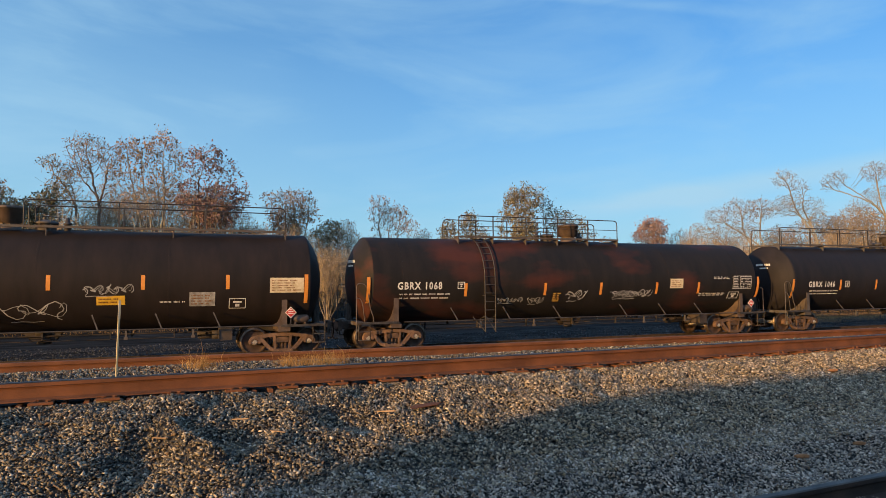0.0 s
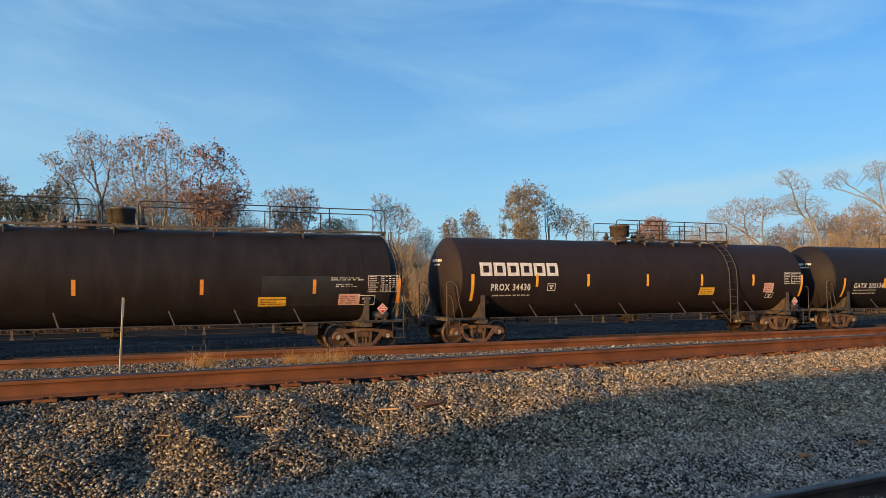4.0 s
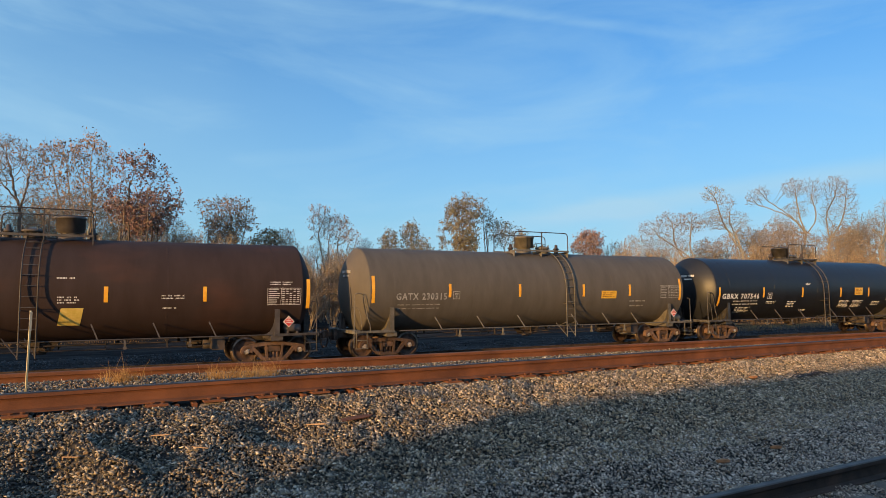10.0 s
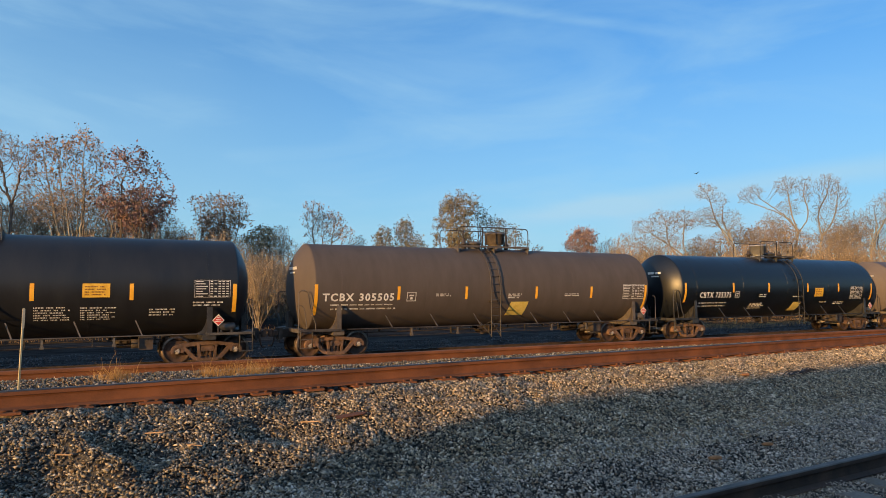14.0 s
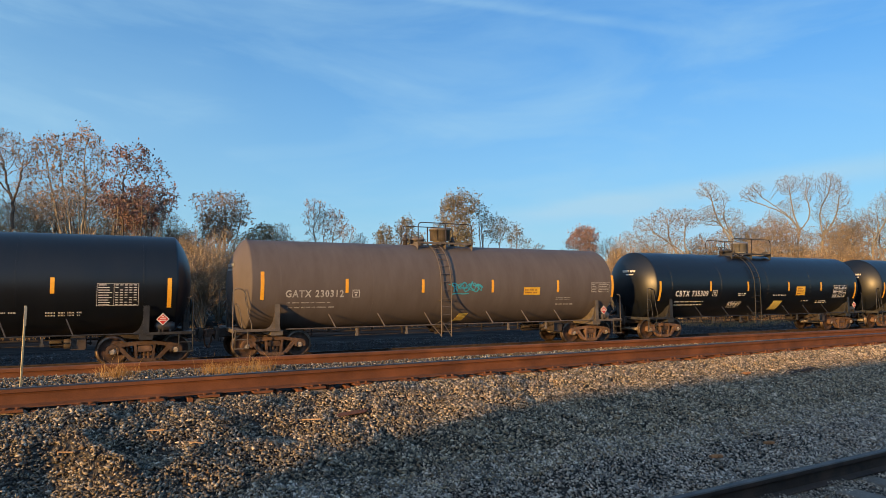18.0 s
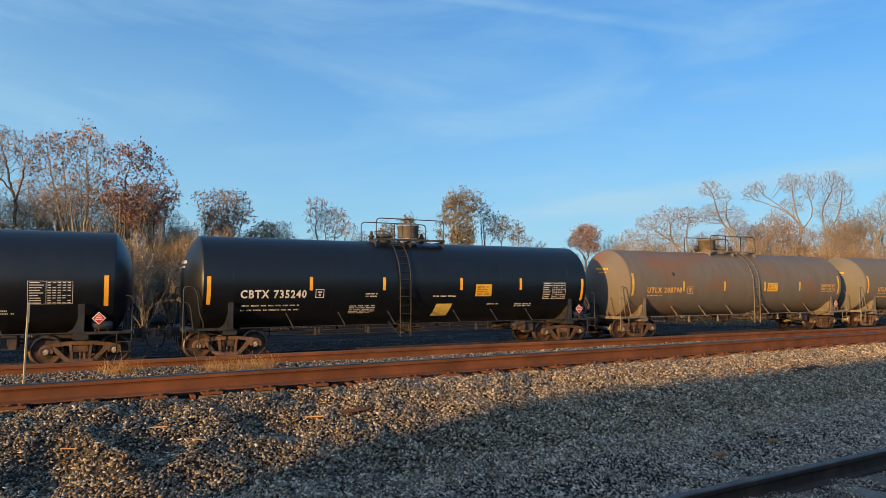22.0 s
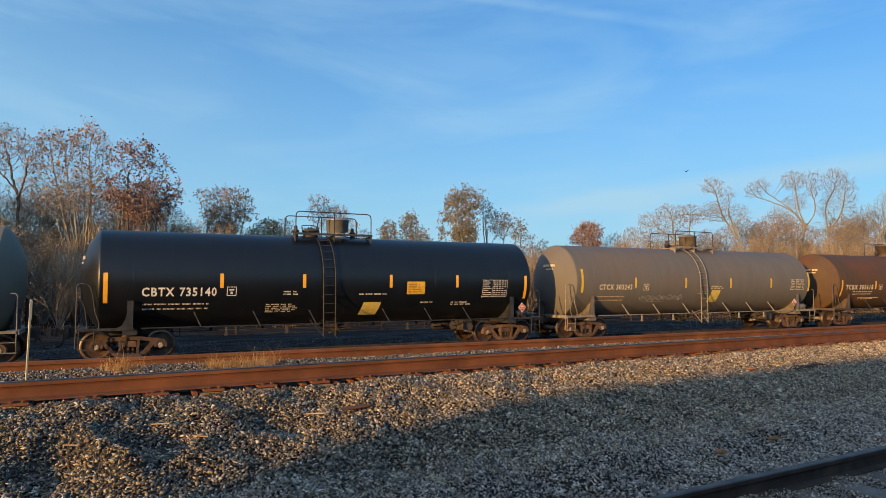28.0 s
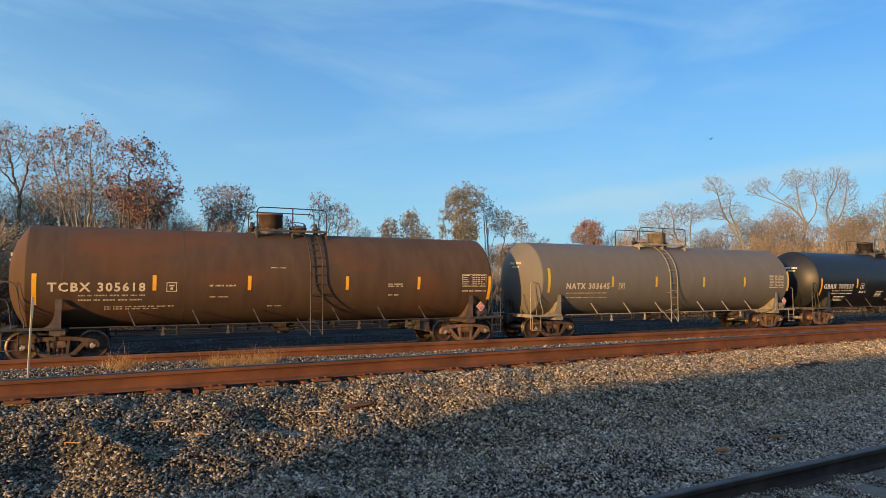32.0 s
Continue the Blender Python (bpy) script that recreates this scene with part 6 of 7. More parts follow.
def crown_tree(key, seed, lobes, bark, twig, leaf=None, leaf_n=0.0, low_n=None, leaf_size=0.10, fork=None, stems=1, count=700, step=0.25, tip=0.008, lift=0.05, power=2.6, wobble=0.25, reach=0.8, sprays=3, clump=0.5):
    """Trunk, limbs and crown of one tree. lobes: (across, up, half width, half height) of the crown's masses.
    fork: where a single trunk parts; otherwise several stems rise from the ground. leaf_n, low_n: leaves a twig at the crown's top and foot."""
    rng = np.random.default_rng(seed)
    lines = []
    if fork:
        lines.append(((0, 0, -0.3), -1, (fork[0], 0.1, fork[1]), wobble * 0.6))
        n = max(2, int(np.linalg.norm(np.array((fork[0], 0.1, fork[1] + 0.3))) / step))
        for lo in lobes:
            lines.append(((fork[0], 0.1, fork[1]), n, (fork[0] + (lo[0] - fork[0]) * reach, rng.normal(0, 0.5 * lo[2]), fork[1] + (lo[1] - fork[1]) * reach), wobble))
    else:
        for i in range(stems):
            lo = lobes[i % len(lobes)]
            end = np.array((lo[0] + rng.uniform(-0.7, 0.7) * lo[2], rng.normal(0, 0.5) * lo[2], lo[1] + rng.uniform(-0.5, 0.6) * lo[3]))
            base = np.array((0.0, 0.0, -0.3))
            lines.append((tuple(base), -1 if i == 0 else 0, tuple(base + (end - base) * reach), wobble))
    at, up = colonise(rng, lobes, lines, count, step, lift)
    kids = np.bincount(up[up >= 0], minlength=len(at))
    ends = np.flatnonzero(kids == 0)
    # fine sprays of twig at the ends
    if sprays:
        root = np.repeat(ends, sprays)
        out = at[root] - at[np.maximum(up[root], 0)]
        out /= np.linalg.norm(out, axis=1)[:, None] + 1e-9
        out = out + rng.normal(0, 0.55, out.shape) + (0, 0, lift)
        at = np.concatenate([at, at[root] + out * step * rng.uniform(0.5, 1.25, len(root))[:, None]])
        up = np.concatenate([up, root])
    load = np.zeros(len(at))
    kids = np.bincount(up[up >= 0], minlength=len(at))
    load[kids == 0] = tip ** power
    for i in range(len(at) - 1, -1, -1):
        if up[i] >= 0:
            load[up[i]] += load[i]
    size = load ** (1 / power)
    child = np.flatnonzero(up >= 0)
    dad = up[child]
    top, foot = at[:, 2].max(), min(lo[1] - lo[3] for lo in lobes)
    made = []
    for name, keep, n, m in (("trunk", size[child] > 0.05, 7, [bark]), ("crown", size[child] <= 0.05, 3, [twig] + ([leaf] if leaf else []))):
        c, d = child[keep], dad[keep]
        v, f = prisms(at[d], at[c], np.minimum(size[d], size[c] * 1.25), size[c], n)
        f, slot = f.tolist(), [0] * len(f)
        if leaf and name == "crown":
            thin = np.flatnonzero(size < tip * 2.6)
            bunch = np.clip(rng.normal(1, clump, len(thin)), 0, None)
            share = np.clip((at[thin, 2] - foot) / (top - foot), 0, 1)
            wanted = rng.poisson(bunch * (leaf_n * share + (leaf_n if low_n is None else low_n) * (1 - share)))
            spot = np.repeat(thin, wanted)
            c = at[spot] + rng.normal(0, leaf_size * 1.1, (len(spot), 3))
            e = rng.normal(0, 1, (len(spot), 3)) + (0, 0, -0.6)
            e *= (leaf_size * rng.uniform(0.55, 1.25, len(spot)) / np.linalg.norm(e, axis=1))[:, None]
            w = np.cross(e, rng.normal(0, 1, e.shape))
            w *= (leaf_size * 0.48 / np.linalg.norm(w, axis=1))[:, None]
            k = len(v)
            v = np.concatenate([v, np.stack([c - e, c + w, c + e, c - w], 1).reshape(-1, 3)])
            f += (np.arange(4 * len(spot)).reshape(-1, 4) + k).tolist()
            slot += [1] * len(spot)
        me = bpy.data.meshes.new(key + "_" + name)
        me.from_pydata(v.tolist(), [], f)
        me.polygons.foreach_set("use_smooth", [i == 0 for i in slot])
        me.polygons.foreach_set("material_index", slot)
        for x in m:
            me.materials.append(x)
        made.append(me)
    return made


def build_trees():
    row = "trees along the railway"

    def tree(name, label, x, y, turn, meshes, size=1.0):
        plant(name, meshes, x, y, size, turn, label, "tree", row)

    tangle = crown_tree("thicket_tree", 51, [(-1.5, 9.0, 1.5, 1.6), (0.6, 10.2, 1.6, 1.6), (1.8, 8.6, 1.4, 1.6), (0.0, 6.8, 2.4, 1.8)], BARK_PALE, TWIG_PALE, LEAF_TAN, 0.25, 0.8, 0.09, stems=14, count=1300, step=0.27, tip=0.009, lift=0.12, wobble=0.25)
    # the tall group by the gap in the woods
    tree("bare_tree", "leafless dark tree with a forked trunk", -5.1, 57, 5, crown_tree("bare_tree", 3, [(-0.9, 13.6, 1.7, 1.3), (0.8, 12.7, 1.0, 1.4), (-1.5, 11.8, 1.2, 1.0), (0.9, 10.6, 0.9, 1.2)], BARK_DARK, TWIG_DARK, LEAF_RUSSET, 0.25, 0.1, 0.11, fork=(0.1, 9.6), count=1150, step=0.25, tip=0.008, wobble=0.15, reach=0.75))
    tree("leaning_tree", "leaning grey tree with a few pale leaves", -6.1, 58, 6, crown_tree("leaning_tree", 4, [(-2.5, 12.6, 0.9, 0.6), (-1.8, 10.6, 1.0, 1.4), (-1.2, 11.9, 0.8, 0.9), (-2.3, 8.8, 1.0, 1.2)], BARK, TWIG_DARK, LEAF_OCHRE, 0.3, 1.6, 0.11, fork=(-0.6, 8.0), count=800, step=0.25, tip=0.008, wobble=0.3))
    tree("brown_tree", "tall many-stemmed tree with sparse brown leaves", -0.5, 57, 1, crown_tree("brown_tree", 5, [(-2.1, 13.7, 1.7, 1.1), (0.1, 14.4, 1.4, 1.5), (1.1, 13.0, 0.9, 2.0), (-2.8, 11.6, 1.2, 1.4), (-0.7, 11.3, 1.8, 2.0), (-1.7, 9.2, 1.9, 1.5), (0.8, 9.6, 1.6, 1.8)], BARK_PALE, TWIG_PALE, LEAF_RUSSET, 1.5, 0.12, 0.12, stems=26, count=1500, step=0.25, tip=0.008, lift=0.2, wobble=0.1, reach=0.72))
    tree("red_tree", "tree with dark red-brown autumn leaves", 3.3, 55, -3, crown_tree("red_tree", 8, [(-1.4, 12.6, 0.75, 1.8), (-0.1, 12.9, 0.85, 1.6), (1.3, 11.8, 0.7, 1.5), (2.2, 10.2, 0.8, 1.0), (-1.8, 10.1, 0.9, 1.6), (0.1, 9.3, 2.1, 1.9)], BARK_DARK, TWIG_DARK, LEAF_RED, 2.0, 2.5, 0.13, stems=12, count=1060, step=0.25, lift=0.22, wobble=0.2, reach=0.85, clump=0.9))
    tree("green_tree", "low tree with dull green leaves", -10.3, 56, 10, crown_tree("green_tree", 14, [(-0.2, 8.5, 1.3, 0.9), (-1.4, 8.8, 1.1, 1.3), (0.6, 7.4, 1.2, 1.2)], BARK, TWIG, LEAF_GREEN, 2.6, 2.6, 0.12, stems=5, count=800))
    tree("green_tree", "low tree with dull green leaves", -8.7, 56, 9, crown_tree("green_tree", 15, [(0.2, 9.3, 0.9, 0.9), (-0.7, 8.2, 1.1, 1.1), (0.4, 7.4, 1.0, 1.2)], BARK, TWIG, LEAF_GREEN, 2.4, 2.4, 0.12, stems=5, count=720))
    # lower trees along the middle
    bush = crown_tree("russet_tree", 9, [(0.0, 8.8, 1.8, 1.8), (0.1, 11.1, 1.6, 0.8), (-1.7, 10.6, 0.7, 1.0), (1.8, 10.0, 1.0, 1.4)], BARK_PALE, TWIG, LEAF_RUSSET, 0.5, 3.6, 0.12, stems=12, count=990, lift=0.15, reach=0.75)
    tree("russet_tree", "bushy tree with russet leaves thinning to the top", 10.2, 60, -10, bush)
    tree("green_tree", "small dull green tree", 14.3, 60, -13, crown_tree("small_green", 24, [(0.1, 8.0, 1.2, 1.0), (-1.0, 7.5, 0.9, 0.9)], BARK, TWIG, LEAF_OCHRE, 1.8, 1.8, 0.12, stems=4, count=570))
    tree("russet_tree", "bushy tree with russet leaves thinning to the top", 7.2, 62, 40, bush, 0.72)
    young = crown_tree("bare_sapling", 23, [(-0.9, 10.0, 1.2, 2.2), (0.8, 9.5, 1.5, 1.7), (2.3, 8.5, 1.0, 1.0)], BARK_PALE, TWIG, LEAF_RUSSET, 0.9, 0.25, 0.11, stems=10, count=800, lift=0.18, tip=0.008)
    tree("bare_sapling", "leafless bushy tree with thin grey-brown twigs", 20.7, 62, -18, young)
    tree("bare_sapling", "leafless bushy tree with thin grey-brown twigs", 17.2, 64, 100, young, 0.78)
    tree("bare_sapling", "leafless bushy tree with thin grey-brown twigs", 25.0, 65, 210, young, 0.74)
    tree("ochre_tree", "narrow tree with yellow-green leaves", 27.4, 62, -24, crown_tree("ochre_tree", 21, [(0.0, 8.5, 0.8, 1.2), (0.0, 6.9, 1.0, 1.2)], BARK, TWIG, LEAF_OCHRE, 3.6, 3.6, 0.12, stems=4, count=490, lift=0.2))
    tree("ochre_tree", "narrow tree with yellow-green leaves", 29.9, 62, -26, crown_tree("ochre_tree", 22, [(-0.1, 9.1, 1.0, 1.5), (0.9, 7.7, 1.2, 1.2), (-0.4, 6.9, 1.2, 1.5)], BARK, TWIG, LEAF_OCHRE, 3.4, 3.4, 0.12, stems=5, count=720, lift=0.2))
    tree("tall_ochre_tree", "tall tree with dense ochre and dull green leaves", 35.9, 61, -30, crown_tree("tall_ochre", 31, [(-0.9, 11.6, 1.2, 2.0), (0.5, 11.9, 1.4, 1.8), (0.1, 8.7, 1.5, 2.5), (-2.3, 9.4, 0.6, 1.9)], BARK, TWIG, LEAF_OCHRE, 2.1, 4.4, 0.125, stems=10, count=1180, lift=0.22, reach=0.85, clump=0.8))
    tree("thin_leaved_tree", "slender tree with scattered dark leaves", 40.5, 62, -33, crown_tree("thin_leaved", 33, [(-1.3, 13.0, 0.55, 1.3), (-0.8, 11.3, 0.9, 1.6), (0.9, 9.9, 1.5, 1.7), (2.9, 9.0, 1.2, 1.4), (4.0, 7.8, 0.8, 0.9)], BARK, TWIG_DARK, LEAF_GREEN, 1.0, 0.8, 0.12, stems=12, count=990, lift=0.2, reach=0.85, clump=0.9))
    tree("russet_tree", "bushy tree with russet leaves thinning to the top", 45.5, 64, 80, bush, 0.66)
    tree("bare_sapling", "leafless bushy tree with thin grey-brown twigs", 50.0, 66, 130, young, 0.72)
    tree("dull_red_tree", "round tree with faded red leaves", 58.3, 66, -41, crown_tree("dull_red", 27, [(0.1, 10.0, 2.0, 1.2), (-1.6, 9.2, 1.0, 0.9), (0.3, 8.4, 1.6, 1.0)], BARK, TWIG, LEAF_PINK, 2.8, 2.2, 0.13, fork=(0.0, 6.5), count=910, reach=0.5))
    tree("bare_sapling", "leafless bushy tree with thin grey-brown twigs", 63.4, 66, -44, crown_tree("low_sapling", 25, [(0.0, 8.8, 1.8, 1.3), (1.9, 9.6, 1.2, 1.4), (-1.6, 8.2, 1.2, 1.0)], BARK_PALE, TWIG_PALE, LEAF_BROWN, 0.3, 0.2, 0.09, stems=9, count=800, lift=0.15))
    # the great bare oaks
    oak = "large leafless oak with crooked arching limbs"
    tree("bare_oak", oak, 60.6, 50, -50, crown_tree("bare_oak", 41, [(-5.2, 10.3, 1.6, 1.1), (-3.3, 11.1, 1.6, 1.2), (-1.1, 10.9, 2.0, 1.4), (-6.2, 8.5, 1.5, 1.2), (-3.1, 8.5, 2.4, 1.5)], BARK_PALE, TWIG_KHAKI, LEAF_BROWN, 0.45, 0.1, 0.10, fork=(0.2, 4.5), count=2000, step=0.25, tip=0.008, wobble=0.7, reach=0.85))
    tree("bare_oak", oak, 66.2, 49, -53, crown_tree("bare_oak", 42, [(-2.7, 14.6, 1.4, 1.1), (-1.1, 13.4, 1.0, 1.1), (-2.3, 11.6, 2.0, 1.3), (0.0, 11.0, 1.4, 1.6)], BARK_PALE, TWIG_KHAKI, None, fork=(0.3, 7.5), count=1520, step=0.25, tip=0.008, wobble=0.6, reach=0.85))
    tree("bare_oak", oak, 79.1, 49, -58, crown_tree("bare_oak", 43, [(-5.0, 15.7, 1.4, 1.1), (-6.1, 15.1, 0.9, 0.9), (-2.9, 12.0, 1.3, 0.9), (-1.1, 16.2, 1.6, 1.4), (0.9, 15.6, 1.3, 1.7), (-1.1, 13.4, 1.5, 1.3)], BARK_PALE, TWIG_KHAKI, None, fork=(0.0, 10.3), count=1900, step=0.25, tip=0.008, wobble=0.6, reach=0.85))
    tree("bare_oak", oak, 85.5, 50, -60, crown_tree("bare_oak", 44, [(1.1, 16.5, 1.7, 2.0), (2.4, 14.7, 1.3, 2.6), (0.2, 13.2, 1.4, 2.0), (2.8, 11.7, 1.3, 1.6)], BARK_PALE, TWIG_KHAKI, None, fork=(0.2, 10.0), count=1800, step=0.25, tip=0.008, wobble=0.5, reach=0.85))
    spread = crown_tree("bare_oak", 45, [(-1.1, 12.5, 1.5, 1.8), (0.9, 13.4, 1.5, 2.0), (3.0, 14.7, 2.2, 2.4), (-2.4, 10.6, 1.8, 1.2)], BARK_PALE, TWIG_KHAKI, None, fork=(0.0, 8.0), count=1800, step=0.25, tip=0.008, wobble=0.6, reach=0.85)
    tree("bare_oak", oak, 93.8, 48, -63, spread)
    low_oak = crown_tree("bare_oak", 46, [(-2.2, 9.0, 1.9, 1.5), (0.2, 9.6, 2.0, 1.5), (2.2, 8.8, 1.9, 1.5), (0.0, 7.2, 2.8, 1.2)], BARK_PALE, TWIG, LEAF_TAN, 0.4, 1.0, 0.10, stems=9, count=1520, step=0.25, tip=0.008, wobble=0.7, reach=0.8)
    for x, y, turn, size in ((66.5, 53, 20, 0.88), (71.0, 52, 160, 1.0), (75.0, 50, 290, 1.02), (80.5, 53, 70, 1.15), (85.0, 48, 200, 1.0), (90.5, 50, 330, 1.15), (97.0, 50, 110, 1.2), (57.5, 54, 250, 0.74)):
        tree("scrub_oak", "low bare scrub oak with tangled branches", x, y, turn, low_oak, size)
    for x, y, turn, size in ((102, 47, 20, 1.1), (110, 44, 200, 1.2), (122, 43, 75, 1.3)):
        tree("bare_oak", oak, x, y, turn, spread, size)
    for x, y, turn, size in ((-4.0, 60, 30, 0.9), (-1.6, 61, 140, 0.98), (1.6, 60, 260, 0.96), (4.6, 60, 80, 0.9), (-7.0, 61, 200, 0.95), (-5.4, 63, 310, 1.0), (-2.9, 64, 20, 1.02), (0.2, 63, 170, 1.05), (3.0, 64, 240, 0.98), (6.4, 63, 120, 0.88), (8.6, 64, 50, 0.76), (11.2, 64, 200, 0.78), (13.4, 65, 300, 0.72), (15.6, 65, 90, 0.68), (18.2, 66, 10, 0.7), (21.2, 66, 150, 0.72), (23.8, 67, 250, 0.68), (26.4, 66, 330, 0.66), (29.0, 67, 60, 0.68), (32.4, 66, 180, 0.66), (43.5, 68, 280, 0.66), (47.5, 68, 100, 0.64), (52.5, 69, 220, 0.66)):
        tree("thicket_tree", "low tangled leafless tree with tan dead leaves", x, y, turn, tangle, size)
    tree("russet_tree", "bushy tree with russet leaves thinning to the top", -13.4, 57, 30, bush, 0.95)
    tree("bare_sapling", "leafless bushy tree with thin grey-brown twigs", -16.5, 58, 60, young, 1.1)
    tree("russet_tree", "bushy tree with russet leaves thinning to the top", -19.5, 60, 190, bush)
    THICKET = tree_meshes("thicket", 31, 6.0, 3, 0.6, TWIG, TWIG, LEAF_TAN, 6, 0.055, stems=13, thick=0.006, width=5.5)
    THICKET2 = tree_meshes("thicket_pale", 37, 6.5, 3, 0.55, TWIG, TWIG, LEAF_TAN, 6, 0.055, stems=14, thick=0.006, width=5.5)
    THICKET3 = tree_meshes("thicket_dark", 41, 5.0, 3, 0.8, TWIG, TWIG, LEAF_RUSSET, 7, 0.055, stems=11, thick=0.006, width=5.0)
    rng = random.Random(12)
    for i in range(170):
        f = i / 169
        x = -30 + 175 * f ** 1.15 + rng.uniform(-1.5, 1.5)
        y = rng.uniform(47, 63) - (6 if x > 48 else 0)
        kind = rng.choice((0, 0, 1, 1, 2))
        plant("shrub", (THICKET, THICKET2, THICKET3)[kind], x, y, rng.uniform(0.7, 1.2) * (1.15 if x < 9 else 0.95 if x < 52 else 1.3), rng.uniform(0, 360),
              ("tangled russet bush with dead leaves", "pale dry bush of thin stems", "dull ochre and brown bush")[kind], "bush", "bushes along the railway")
    for i in range(34):
        x = -34 + 5.8 * i + rng.uniform(-1.5, 1.5)
        plant("thin_tree", (young, bush, young)[rng.randrange(3)], x, rng.uniform(68, 84), rng.uniform(0.62, 0.8), rng.uniform(0, 360),
              "slender leaf-poor tree deep in the woods", "tree", "trees deep in the woods")


def blades(name, spots, height, count, spread, material, label, seed, thin=0.004, lean=0.55):
    """Tufts of dry grass: bent blades in one mesh."""
    rng = np.random.default_rng(seed)
    v, f = [], []
    for cx, cy, k in spots:
        for _ in range(int(count * k)):
            x, y = cx + rng.normal(0, spread), cy + rng.normal(0, spread * 0.6)
            z = float(lie(x, y)) - 0.01
            h, a, b = height * k * (0.15 + 0.85 * rng.random() ** 1.6) * (1.7 if rng.random() < 0.08 else 1), rng.uniform(0, 6.283), rng.uniform(0.1, lean)
            w = thin * (1 + 0.7 * rng.random())
            dx, dy = math.cos(a) * b * h, math.sin(a) * b * h
            i = len(v)
            v += [(x - w, y, z), (x + w, y, z), (x + dx * 0.4 + w * 0.7, y + dy * 0.4, z + h * 0.6), (x + dx * 0.4 - w * 0.7, y + dy * 0.4, z + h * 0.6), (x + dx, y + dy, z + h)]
            f += [(i, i + 1, i + 2, i + 3), (i + 3, i + 2, i + 4)]
    me = bpy.data.meshes.new(name)
    me.from_pydata(v, [], f)
    me.materials.append(material)
    return tagged(new(name, me), label, "grass", kind="stuff")


def far_woods():
    """The dense brown woods behind the first trees: thousands of twig and leaf flecks."""
    rng = np.random.default_rng(5)
    n = 60000
    x = rng.uniform(-60, 260, n)
    y = 66 + rng.uniform(0, 26, n)
    top = 4.2 + 1.3 * np.sin(x * 0.21) + 1.0 * np.sin(x * 0.53 + 1) + 0.8 * np.sin(x * 1.3 + 2)
    z = -1.2 + (rng.random(n) ** 0.8) * (top + 1.5 * rng.random(n))
    u = rng.normal(0, 1, (n, 3))
    u[:, 2] = np.abs(u[:, 2]) * 1.6
    u *= (rng.uniform(0.18, 0.55, n) / np.linalg.norm(u, axis=1))[:, None]
    w = np.cross(u, rng.normal(0, 1, (n, 3)))
    w *= (rng.uniform(0.03, 0.12, n) / np.linalg.norm(w, axis=1))[:, None]
    c = np.stack([x, y, z], 1)
    v = np.stack([c - u, c + w, c + u, c - w], 1).reshape(-1, 3)
    me = bpy.data.meshes.new("far_woods")
    me.from_pydata(v.tolist(), [], np.arange(4 * n).reshape(-1, 4).tolist())
    me.materials.append(WOODS)
    tagged(new("far_woods", me), "dense leafless brown woods behind the trees", "woods", kind="stuff")


WOODS = mat("far_woods", (0.12, 0.08, 0.05), (0.25, 0.18, 0.11), 0.15, 0.95, 0.0, fine=2, vary=-0.4)


def marker_post():
    """Slim yellowed marker post with a reflector, standing in the ballast between two rails."""
    post = tagged(new("marker_post"), "thin weathered yellow marker post in the ballast", "post")
    post.matrix_basis = pose(-0.49, 6.78, 0.69, 0, 1.2, 18)
    g = Geo()
    g.box(-0.0085, 0.0085, -0.006, 0.006, -0.05, 0.80, 0.003)
    part("stake", g.mesh("stake", POST), post)
    g = Geo()
    g.box(-0.0105, 0.0105, -0.011, -0.007, 0.62, 0.79)
    part("reflector", g.mesh("reflector", CREAM), post)


